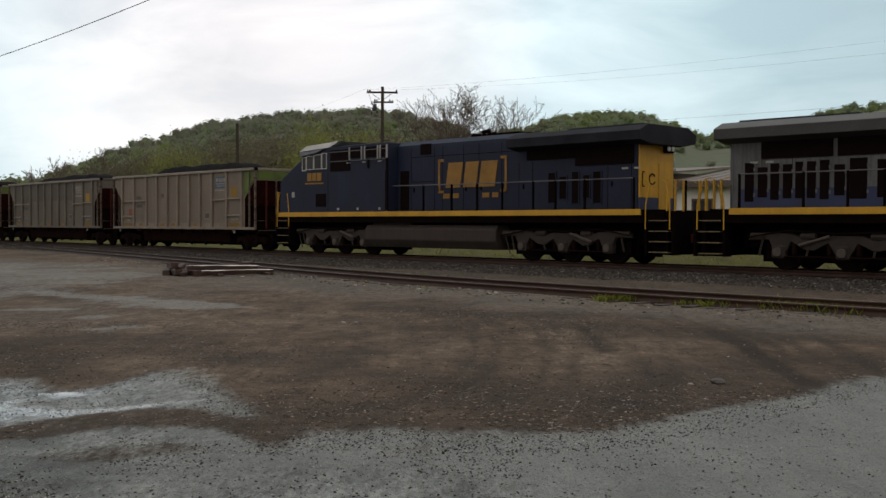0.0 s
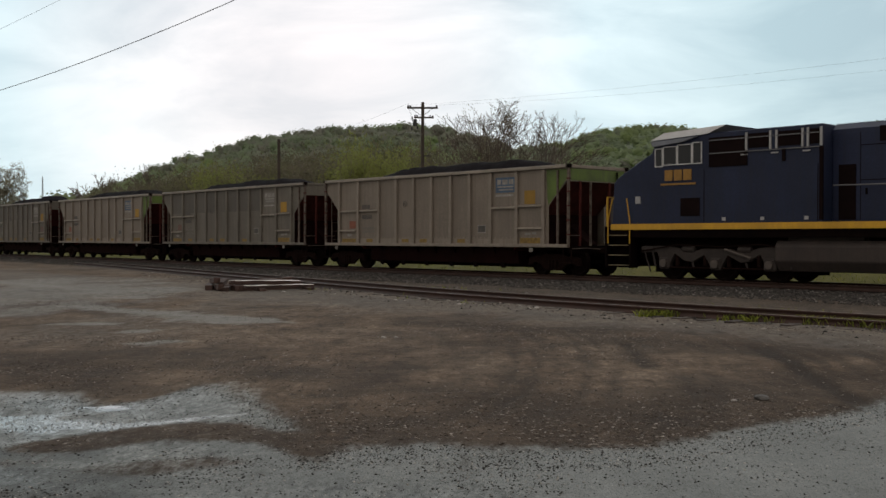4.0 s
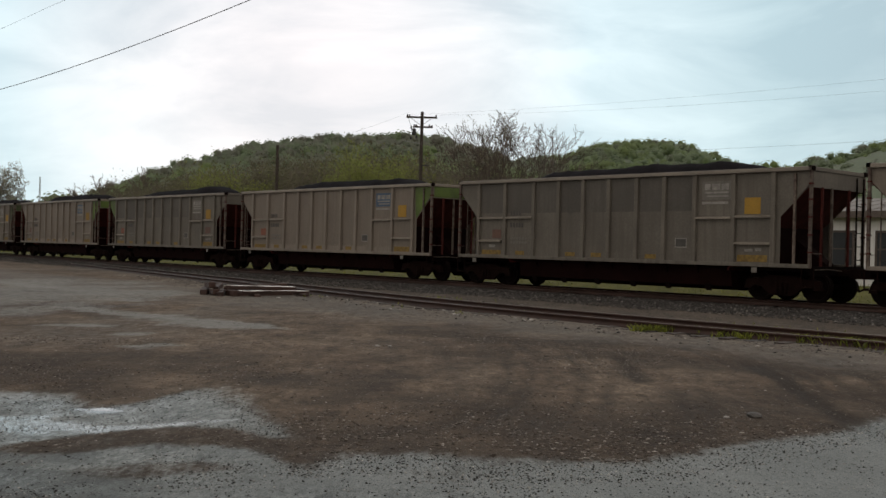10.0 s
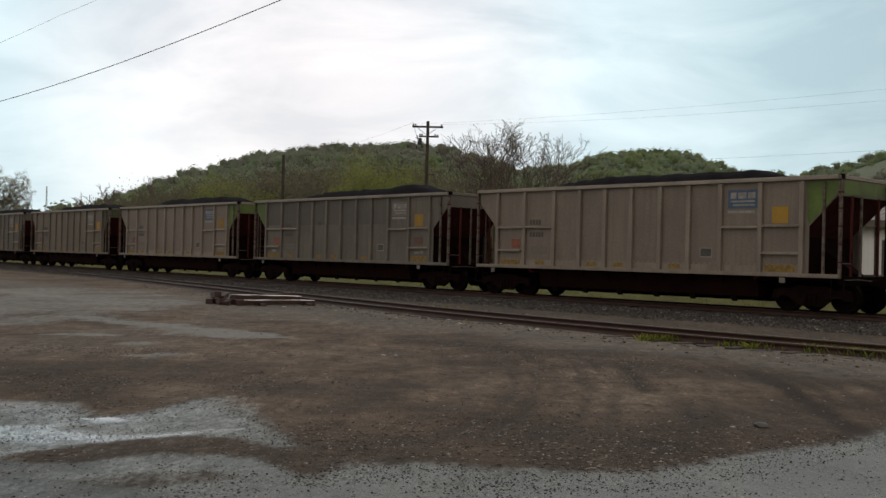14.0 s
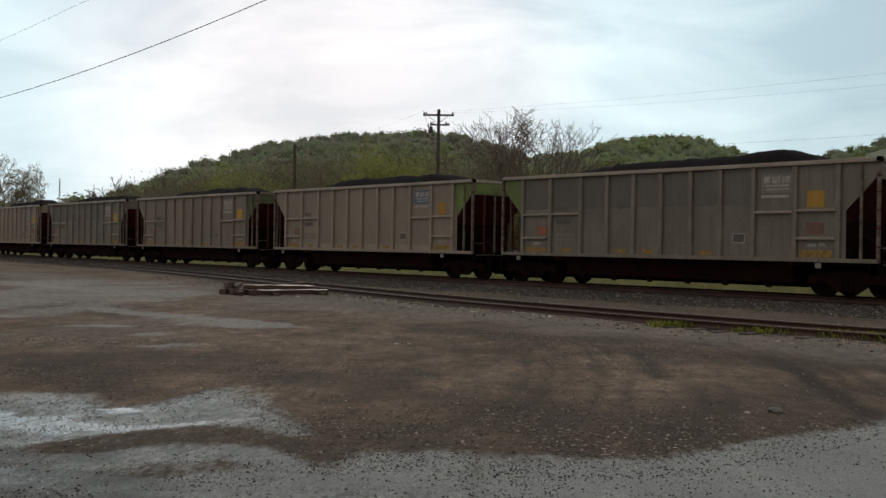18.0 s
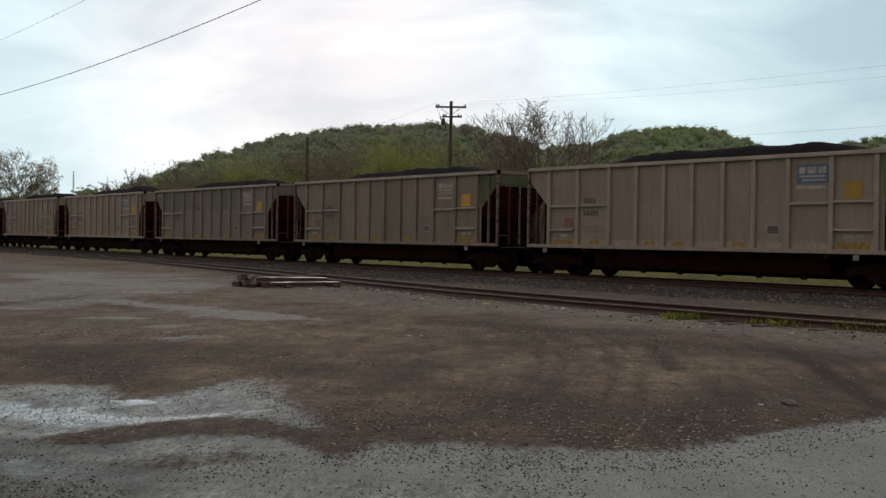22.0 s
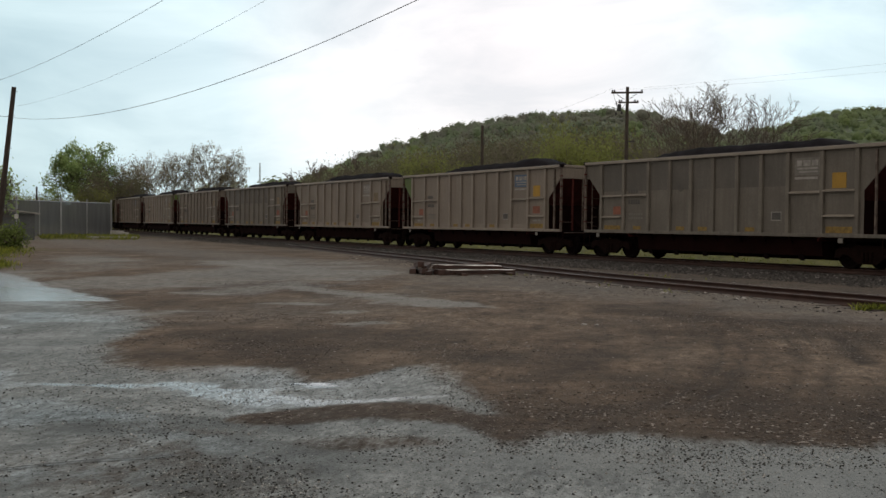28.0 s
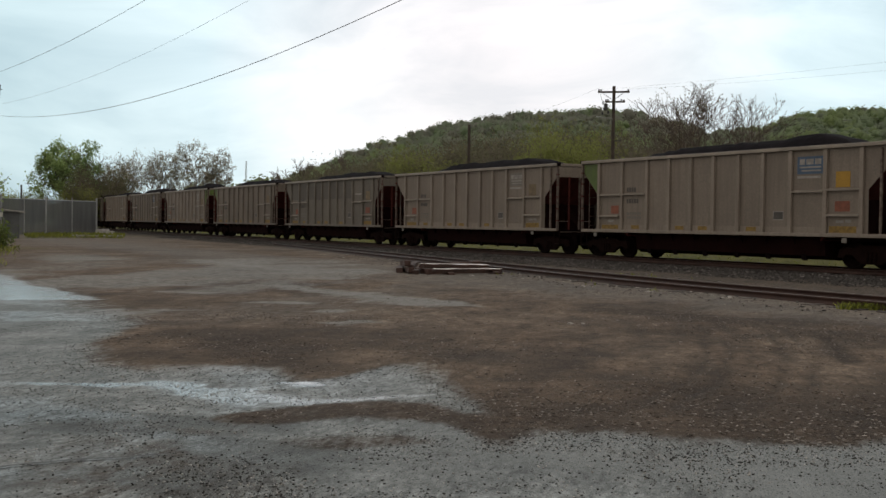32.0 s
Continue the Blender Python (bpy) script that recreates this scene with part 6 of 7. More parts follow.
def dull_glass():
    m = bpy.data.materials.new("dull_window_glass")
    m.use_nodes = True
    b = m.node_tree.nodes["Principled BSDF"]
    b.inputs["Base Color"].default_value = (0.05, 0.055, 0.06, 1)
    b.inputs["Roughness"].default_value = 0.12
    return m


M["glass2"] = dull_glass()
make_building()
make_store()


# ---- the pile of old ties by the siding ----
def make_ties():
    r = random.Random(9)

    def timber(length, wide, thick, bleached):
        bm = bmesh.new()
        box(bm, -length / 2, length / 2, -wide / 2, wide / 2, 0, thick)
        bmesh.ops.subdivide_edges(bm, edges=[e for e in bm.edges if abs(e.verts[0].co.x - e.verts[1].co.x) > length / 2], cuts=6)
        for v in bm.verts:
            v.co.y += r.uniform(-0.014, 0.014)
            v.co.z += r.uniform(-0.008, 0.010)
            v.co.x += r.uniform(-0.03, 0.03)
        me = data("railroad_tie", bm, M["old_wood"], bevel=0.012)
        # the sky's sheen on wet top faces is put in as a pale colour
        if bleached:
            me.materials.append(M["sheen_wood"])
            for p in me.polygons:
                p.material_index = 1 if p.normal.z > 0.6 else 0
        return me

    # x, y, height over the ground, turn, tilt, length, width, thickness, sky sheen coloured on top
    rows = [(-8.62, 32.95, 0.0, 103, 0, 2.4, 0.21, 0.17, 0), (-8.28, 32.4, 0.0, 112, 2, 2.3, 0.2, 0.16, 0), (-7.88, 32.3, 0.0, 99, -1, 2.2, 0.2, 0.15, 0), (-8.45, 32.9, 0.17, 108, 3, 2.3, 0.2, 0.17, 0), (-8.1, 32.5, 0.16, 96, -4, 1.1, 0.18, 0.14, 0),
            (-7.55, 32.2, 0.0, 88, 0, 0.9, 0.2, 0.17, 0), (-5.55, 32.75, 0.0, 120, 0, 0.9, 0.2, 0.09, 0), (-6.75, 31.55, 0.0, 118, 0, 0.7, 0.2, 0.09, 0), (-6.22, 31.98, 0.09, 48, 0.8, 2.55, 0.2, 0.10, 1), (-6.62, 32.4, 0.0, 50, 0, 2.5, 0.22, 0.17, 0),
            (-7.02, 32.75, 0.0, 45, 0, 2.5, 0.22, 0.17, 0), (-6.74, 32.5, 0.18, 50, 1.5, 2.6, 0.2, 0.12, 1), (-7.0, 33.0, 0.17, 52, -2, 2.4, 0.2, 0.14, 0)]
    for x, y, z, turn, tilt, length, wide, thick, bleached in rows:
        label = "old railroad tie with wet sky sheen coloured pale on top, in a loose stack" if bleached else "old dark reddish railroad tie lying in a loose stack"
        t = tagged(new("railroad_tie", timber(length, wide, thick, bleached)), label, "railroad tie", group="stack of old ties")
        t.matrix_basis = pose(x, y, z + ground_z(np.array([x]), np.array([y]))[0] - 0.012, r.uniform(-2, 2), tilt, turn)


make_ties()


# ---- loose stones, ballast and weeds ----
def stones_mesh(name, x, y, size, material, seed, tint=None, lift=0.3, tall=0.8):
    """Many small angular stones in one mesh."""
    rng = np.random.default_rng(seed)
    n = len(x)
    base = np.array([(1, 0, 0), (0, 1, 0), (-1, 0, 0), (0, -1, 0), (0, 0, 0.75), (0, 0, -0.75)])
    tri = np.array([(0, 1, 4), (1, 2, 4), (2, 3, 4), (3, 0, 4), (1, 0, 5), (2, 1, 5), (3, 2, 5), (0, 3, 5)])
    v = base[None] * rng.uniform(0.6, 1.2, (n, 6, 1)) + rng.normal(0, 0.16, (n, 6, 3))
    a = rng.uniform(0, 6.283, n)
    c, s = np.cos(a), np.sin(a)
    vx = v[..., 0] * c[:, None] - v[..., 1] * s[:, None]
    vy = v[..., 0] * s[:, None] + v[..., 1] * c[:, None]
    z = ground_z(x, y)
    out = np.stack([vx * size[:, None] + x[:, None], vy * size[:, None] + y[:, None], v[..., 2] * size[:, None] * tall + (z + size * lift)[:, None]], 2)
    f = (tri[None] + (np.arange(n) * 6)[:, None, None]).reshape(-1, 3)
    return mesh_of(name, out.reshape(-1, 3), f, material, {"tint": np.repeat(tint if tint is not None else rng.random(n), 6)})


M["gravel"] = leaf_material("gravel_stones", (0.026, 0.024, 0.023), (0.27, 0.255, 0.235), (0.070, 0.064, 0.059), 0.85)
M["pebble"] = leaf_material("dirt_pebbles", (0.045, 0.035, 0.028), (0.34, 0.31, 0.28), (0.11, 0.09, 0.075), 0.85)
M["specks"] = leaf_material("dark_gravel", (0.016, 0.015, 0.014), (0.32, 0.31, 0.29), (0.035, 0.033, 0.030), 0.7)
M["weed"] = leaf_material("weeds", (0.08, 0.092, 0.017), (0.23, 0.245, 0.038), (0.145, 0.165, 0.027), 0.8, 0.35)


def make_gravel():
    rng = np.random.default_rng(5)
    # ballast along the main track
    n = 52000
    s = -np.abs(rng.uniform(0, 1, n) ** 1.4) * 95 + 5
    off = rng.uniform(-4.6, 2.4, n)
    lat = MAIN + off + np.where(s < 0, BEND * s * s / 2, 0)
    x, y = ALONG[0] * s + AWAY[0] * lat, ALONG[1] * s + AWAY[1] * lat
    keep = np.abs(np.abs(off) - 0.75) > 0.12
    x, y = x[keep], y[keep]
    me = stones_mesh("ballast", x, y, rng.uniform(0.02, 0.05, len(x)), M["gravel"], 6, np.clip(rng.beta(1.6, 3.0, len(x)), 0, 1))
    tagged(new("ballast_stones", me), "grey crushed stone ballast round the rails", "ballast", kind="stuff")
    # sparse stones between the siding's rails and along its edge
    n = 5000
    s = rng.uniform(-45, 5, n)
    lat = np.array([siding_lat(q) for q in s]) + rng.normal(0.3, 1.3, n)
    x, y = ALONG[0] * s + AWAY[0] * lat, ALONG[1] * s + AWAY[1] * lat
    me = stones_mesh("siding_stones", x, y, rng.uniform(0.012, 0.05, n), M["gravel"], 7, np.where(rng.random(n) < 0.05, 1.0, np.clip(rng.beta(1.3, 3.2, n), 0, 1)), 0.1)
    tagged(new("siding_stones", me), "scattered stones and dirt along the siding", "gravel", kind="stuff")
    # pale scraps and broken stone in front of the siding
    n = 420
    s = -6 - 40 * rng.uniform(0, 1, n) ** 0.9
    lat = np.array([siding_lat(q) for q in s]) - 0.9 - np.abs(rng.normal(0, 0.9, n))
    x, y = ALONG[0] * s + AWAY[0] * lat, ALONG[1] * s + AWAY[1] * lat
    me = stones_mesh("scraps", x, y, 0.012 + 0.05 * rng.uniform(0, 1, n) ** 3, M["pebble"], 10, np.clip(rng.beta(2.0, 1.0, n), 0, 1), 0.1, 0.5)
    tagged(new("stone_scraps", me), "pale broken stones strewn in front of the siding", "gravel", kind="stuff")
    # dark chips on the worn paving, stones in the dirt
    n = 200000
    r = 6.0 + 13.0 * rng.uniform(0, 1, n) ** 1.6
    az = np.radians(rng.uniform(-24, 42, n))
    x, y = -np.sin(az) * r, np.cos(az) * r
    paved, wet, water, _ = lot_masks(x, y)
    clump = fbm(x * 1.1, y * 1.1, 101)
    keep = (water < 0.3) & (rng.random(n) < np.where(paved > 0.4, (0.12 + 0.45 * smooth(0.42, 0.70, clump)) * np.where(x > 0.5, 0.45, 1.0), 0.0))
    edge = np.interp(x, *zip(*EDGE)) - y
    keep |= (np.abs(edge - 0.35) < 0.35) & (paved > 0.25) & (rng.random(n) < 0.85)
    size = 0.0026 + 0.0095 * rng.uniform(0, 1, n) ** 4
    me = stones_mesh("chips", x[keep], y[keep], size[keep], M["specks"], 8, np.where(rng.random(keep.sum()) < 0.22, 1.0, np.clip(rng.beta(1.1, 4.0, keep.sum()), 0, 1)), 0.25, 0.8)
    tagged(new("gravel_chips", me), "dark gravel chips strewn over the wet paving", "gravel", kind="stuff")
    n = 150000
    r = 8.0 + 24.0 * rng.uniform(0, 1, n) ** 1.3
    az = np.radians(rng.uniform(-26, 30, n))
    x, y = -np.sin(az) * r, np.cos(az) * r
    paved, wet, water, _ = lot_masks(x, y)
    clump = fbm(x * 0.55 + 9, y * 0.55, 111)
    lat = x * AWAY[0] + y * AWAY[1]
    keep = (paved < 0.4) & (lat < 18.5) & (rng.random(n) < 0.09 + 0.91 * smooth(0.52, 0.74, clump + 0.12 * smooth(12, 9, y) * smooth(-3, -1, x)))
    for cx, cy, w in ((-1.07, 9.3, 0.8), (-0.1, 10.1, 0.7), (-5.36, 12.7, 0.55), (-5.5, 15.4, 0.4), (-2.9, 13.2, 1.0), (-1.64, 17.0, 0.4), (1.0, 17.3, 0.9), (-4.4, 12.9, 0.4), (0.9, 10.6, 0.6), (-7.2, 12.6, 0.5), (2.6, 10.6, 0.5)):
        keep |= (paved < 0.4) & (rng.random(n) < 0.75 * np.exp(-((x - cx) ** 2 + 0.5 * (y - cy) ** 2) / w ** 2))
    size = 0.004 + 0.020 * rng.uniform(0, 1, n) ** 3.2
    me = stones_mesh("pebbles", x[keep], y[keep], size[keep], M["pebble"], 9, np.clip(rng.beta(1.2, 1.8, keep.sum()), 0, 1), 0.15, 0.35)
    tagged(new("dirt_pebbles", me), "small pale and dark stones in the brown dirt", "gravel", kind="stuff")


make_gravel()


def make_rocks():
    r = random.Random(3)
    for x, y, w, label in ((2.75, 10.55, 0.075, "dark flat broken stone on the dirt"), (2.45, 10.45, 0.035, "small broken stone on the dirt"), (-1.62, 17.0, 0.045, "pale broken stone on the dirt"), (-1.42, 17.05, 0.035, "pale broken stone on the dirt"),
                           (-5.9, 31.0, 0.07, "pale stone by the ties"), (-2.3, 27.5, 0.06, "pale stone by the siding"), (-0.6, 25.6, 0.07, "pale flat stone by the siding"), (1.2, 24.2, 0.07, "pale flat stone by the siding")):
        bm = bmesh.new()
        bmesh.ops.create_icosphere(bm, subdivisions=2, radius=w)
        for v in bm.verts:
            v.co *= 1 + noise.noise(v.co * 9 + Vector((x, y, 0))) * 0.45
            v.co.z *= 0.45
        o = tagged(new("rock", data("rock", bm, M["stone_dark" if "flat broken" in label else "stone_pale"])), label, "rock")
        o.matrix_basis = pose(x, y, ground_z(np.array([x]), np.array([y]))[0] + w * 0.2, 0, 0, r.uniform(0, 360))


make_rocks()


def make_seam():
    """A tarred seam across the old paving, worn ragged."""
    rng = np.random.default_rng(23)
    u = np.linspace(-0.6, 1.05, 70)
    x, y = -4.21 + 0.94 * u, 5.84 + 0.84 * u + 0.06 * np.sin(u * 5)
    w = 0.017 * (1 + rng.normal(0, 0.3, len(u))) * smooth(1.05, 0.8, u) + 0.001
    z = ground_z(x, y) + 0.014
    v = np.concatenate([np.stack([x, y - w, z], 1), np.stack([x, y + w, z], 1)])
    i = np.arange(len(u) - 1)
    me = mesh_of("pavement_seam", v, np.stack([i, i + 1, i + 1 + len(u), i + len(u)], 1), M["tar"])
    tagged(new("pavement_seam", me), "dark tarred seam in the old paving", "seam", kind="structure")


M["tar"] = mat("old_tar", (0.030, 0.029, 0.028), 0.7, 0.0, 0.4, 6, 40, 0.2)
make_seam()


# tufts by the siding: place, blades, spread
WEED_SPOTS = ((3.46, 22.1, 110, 0.10), (3.72, 22.2, 150, 0.12), (3.95, 22.15, 60, 0.10), (4.77, 21.7, 110, 0.12), (5.0, 21.15, 120, 0.14), (5.34, 20.85, 170, 0.14), (5.76, 20.6, 150, 0.14), (6.2, 20.4, 200, 0.15),
              (6.35, 20.0, 160, 0.14), (6.67, 19.8, 260, 0.15), (6.95, 19.5, 260, 0.15), (7.15, 19.2, 200, 0.15), (7.6, 18.8, 200, 0.18))


def make_weeds():
    """Clumps of grass blades along the siding and the far verge."""
    rng = np.random.default_rng(17)
    spots = []
    for x, y, k, w in WEED_SPOTS:
        spots += [(x + rng.normal(0, w * 1.3), y + rng.normal(0, w * 0.6), 0.03, 0.17) for _ in range(k)]
    for _ in range(1500):
        s = rng.uniform(-30, 0)
        lat = siding_lat(s) + rng.choice((-1.35, 0.1, 1.3, 2.2)) + rng.normal(0, 0.3)
        p = ALONG * s + AWAY * lat
        if value_noise(np.array([s * 0.8]), np.array([lat]), 3)[0] > 0.72:
            spots.append((p[0], p[1], 0.03, 0.11))
    for _ in range(9000):
        s = rng.uniform(-110, 0)
        lat = MAIN + rng.uniform(3.2, 9.0) + (BEND * s * s / 2)
        p = ALONG * s + AWAY * lat
        spots.append((p[0], p[1], 0.05, 0.20))
    for _ in range(9000):
        if rng.random() < 0.75:
            a, r = 36.9 + rng.normal(0, 0.85), 56 + rng.normal(0, 5)
        else:
            a, r = 36.6 + rng.normal(0, 0.55), 38.5 + rng.normal(0, 1.1)
        q = bearing(a, r)
        spots.append((q[0], q[1], 0.05, 0.26))
    for _ in range(1600):
        a, r = rng.uniform(29.2, 34.0), rng.uniform(88, 108)
        q = bearing(a, r)
        spots.append((q[0], q[1], 0.15, 0.4))
    sp = np.array(spots)
    n = len(sp)
    h = rng.uniform(sp[:, 2], sp[:, 3])
    z = ground_z(sp[:, 0], sp[:, 1])
    a = rng.uniform(0, 6.283, n)
    w = np.where(h > 0.3, 0.03, 0.012) * rng.uniform(0.7, 1.4, n)
    lean = rng.normal(0, 0.55, (n, 2)) * h[:, None]
    dx, dy = np.cos(a) * w, np.sin(a) * w
    v = np.stack([np.stack([sp[:, 0] - dx, sp[:, 1] - dy, z], 1), np.stack([sp[:, 0] + dx, sp[:, 1] + dy, z], 1),
                  np.stack([sp[:, 0] + dx * 0.6 + lean[:, 0] * 0.4, sp[:, 1] + dy * 0.6 + lean[:, 1] * 0.4, z + h * 0.6], 1),
                  np.stack([sp[:, 0] + lean[:, 0], sp[:, 1] + lean[:, 1], z + h], 1)], 1).reshape(-1, 3)
    me = mesh_of("weeds", v, np.arange(4 * n).reshape(n, 4), M["weed"], {"tint": np.repeat(rng.random(n), 4)})
    tagged(new("weeds", me), "tufts of green grass and weeds by the tracks", "weeds", kind="stuff")


make_weeds()


# ---- locomotives ----
M.update({
    "loco_blue": mat("dull_blue_paint", (0.0128, 0.0190, 0.0460), 0.66, 0.0, 0.3, 0.8, 20, 0.03, streak=(0.0120, 0.0150, 0.0300), spec=0.25),
    "loco_deep": mat("deep_blue_paint", (0.0084, 0.0189, 0.0770), 0.55, 0.0, 0.3, 0.8, 20, 0.03),
    "loco_grey": mat("grey_paint", (0.0945, 0.1015, 0.1085), 0.6, 0.0, 0.3, 0.8, 20, 0.03, streak=(0.0350, 0.0329, 0.0315)),
    "loco_dim": mat("dark_grey_paint", (0.0525, 0.0546, 0.0574), 0.7, 0.0, 0.35, 0.8, 20, 0.03),
    "loco_roof": mat("sooty_roof_paint", (0.0252, 0.0273, 0.0364), 0.9, 0.0, 0.4, 0.9, 20, 0.05, spec=0.1),
    "loco_yellow": mat("dull_yellow_paint", (0.5180, 0.2870, 0.0035), 0.55, 0.0, 0.25, 1.2, 25, 0.03, streak=(0.3640, 0.1960, 0.0084)),
    "loco_gold": mat("gold_lettering", (0.2520, 0.1295, 0.0154), 0.65, 0.0, 0.3, 2.0, 25, 0.03),
    "grille": mat("dark_red_grille", (0.0077, 0.0035, 0.0035), 0.95, 0.0, 0.4, 3, 30, 0.3, spec=0.1),
    "tank": mat("grimy_tank_steel", (0.0350, 0.0245, 0.0205), 0.8, 0.0, 0.4, 1.5, 30, 0.1, streak=(0.0168, 0.0134, 0.0112)),
    "loco_truck": mat("dusty_truck_steel", (0.0310, 0.0230, 0.0195), 0.85, 0.1, 0.45, 3, 30, 0.2),
    "axle_cap": mat("rubbed_axle_cap", (0.0805, 0.0644, 0.0546), 0.6, 0.3, 0.35, 6, 40, 0.1),
    "white_paint": mat("white_trim", (0.30, 0.30, 0.30), 0.5, 0.0, 0.15, 3, 30, 0.02),
    "frame_white": mat("white_window_frame", (0.46, 0.46, 0.46), 0.5, 0.0, 0.15, 3, 30, 0.02),
    "visor": mat("grey_visor_steel", (0.150, 0.165, 0.190), 0.5, 0.2, 0.2, 3, 30, 0.02),
    "cab_roof": mat("pale_cab_roof", (0.5740, 0.5810, 0.5950), 0.35, 0.3, 0.15, 2, 30, 0.02),
    "step_edge": mat("worn_step_edge", (0.1820, 0.1400, 0.0770), 0.7, 0.0, 0.4, 6, 30, 0.05),
    "handrail": mat("handrail_steel", (0.1050, 0.1050, 0.1120), 0.5, 0.2, 0.2, 3, 30, 0.02),
})


def glass_material():
    m = bpy.data.materials.new("dark_glass")
    m.use_nodes = True
    b = m.node_tree.nodes["Principled BSDF"]
    b.inputs["Base Color"].default_value = (0.012, 0.014, 0.016, 1)
    b.inputs["Roughness"].default_value = 0.08
    b.inputs["Specular IOR Level"].default_value = 0.2
    return m


M["glass"] = glass_material()
LOCO_LEN = 22.3
LC = LOCO_LEN / 2
LOCO_R = 0.533


def loco_wheels():
    return wheelset_mesh(LOCO_R, "wheelset")


LOCO_WHEELSET = loco_wheels()


def loco_truck(parent, xs, flip):
    mid = xs[1]
    t = part("truck", B((-2.7, 2.7, -0.66, 0.66, 0.22, 0.85)), M["under"], parent, at=pose(mid - LC, 0, 0))
    # a cast frame that dips between the axles, with a pedestal down to each axle box
    frame_line = [(-2.85, 0.86), (-2.75, 1.04), (-2.2, 1.08), (-1.5, 1.04), (-0.95, 0.86), (-0.5, 1.00), (0.5, 1.00), (0.95, 0.86), (1.5, 1.04), (2.2, 1.08), (2.75, 1.04), (2.85, 0.86), (2.20, 0.88), (1.98, 0.42), (1.74, 0.42), (1.52, 0.84),
                  (1.15, 0.62), (0.85, 0.58), (0.42, 0.80), (0.14, 0.36), (-0.14, 0.36), (-0.42, 0.80), (-0.85, 0.58), (-1.15, 0.62), (-1.52, 0.84), (-1.74, 0.42), (-1.98, 0.42), (-2.20, 0.88)]
    for y in (-1.2, 1.2):
        part("side_frame", P(frame_line, y - 0.08, y + 0.08), M["loco_truck"], t, bevel=0.012)
        for x in xs:
            part("journal_box", B((x - mid - 0.2, x - mid + 0.2, y - 0.14, y + 0.14, LOCO_R - 0.19, LOCO_R + 0.19)), M["loco_truck"], t, bevel=0.05)
        for x in (-2.55, 2.55, -1.0, 1.0):
            part("brake_cylinder", T([(x - 0.22, y * 1.04, 0.98), (x + 0.22, y * 1.04, 0.98)], 0.09, n=8), M["loco_truck"], t)
        for x in (-1.45, -0.42, 0.42, 1.45):
            part("spring", T([(x, y, 0.46), (x, y, 0.80)], 0.075, n=8), M["truck"], t)
        for x in (-2.4, -0.95, 0.95, 2.4):
            part("brake_rod", T([(x, y * 1.03, 0.92), (x + 0.12, y * 1.03, 0.42)], 0.035, n=5), M["loco_truck"], t)
        for x in xs:
            part("axle_cap", T([(x - mid, y * 1.0 + (0.13 if y > 0 else -0.13), LOCO_R), (x - mid, y * 1.0 + (0.19 if y > 0 else -0.19), LOCO_R)], 0.13, n=12), M["axle_cap"], t)
            part("brake_shoe", B((x - mid + 0.50, x - mid + 0.60, y * 0.62 - 0.07, y * 0.62 + 0.07, LOCO_R - 0.22, LOCO_R + 0.22)), M["truck"], t)
        part("damper", T([(0.35, y * 1.1, 0.98), (1.25, y * 1.1, 0.72)], 0.05, n=8), M["axle_cap"], t)
        part("air_line", T([(-2.8, y * 1.12, 0.9), (-1.4, y * 1.12, 1.12), (0.2, y * 1.12, 1.06), (1.6, y * 1.12, 1.14), (2.8, y * 1.12, 0.95)], 0.02, n=5), M["truck"], t)
        part("sand_pipe", T([(-2.75, y * 1.02, 1.0), (-2.62, y * 1.02, 0.6), (-2.5, y * 1.0, 0.25)], 0.025, n=5), M["loco_truck"], t)
        part("tie_bar", T([(-1.9, y * 1.05, 0.40), (1.9, y * 1.05, 0.40)], 0.03, n=5), M["truck"], t)
    for x in xs:
        part("wheelset", LOCO_WHEELSET, None, t, at=pose(x - mid, 0, LOCO_R))


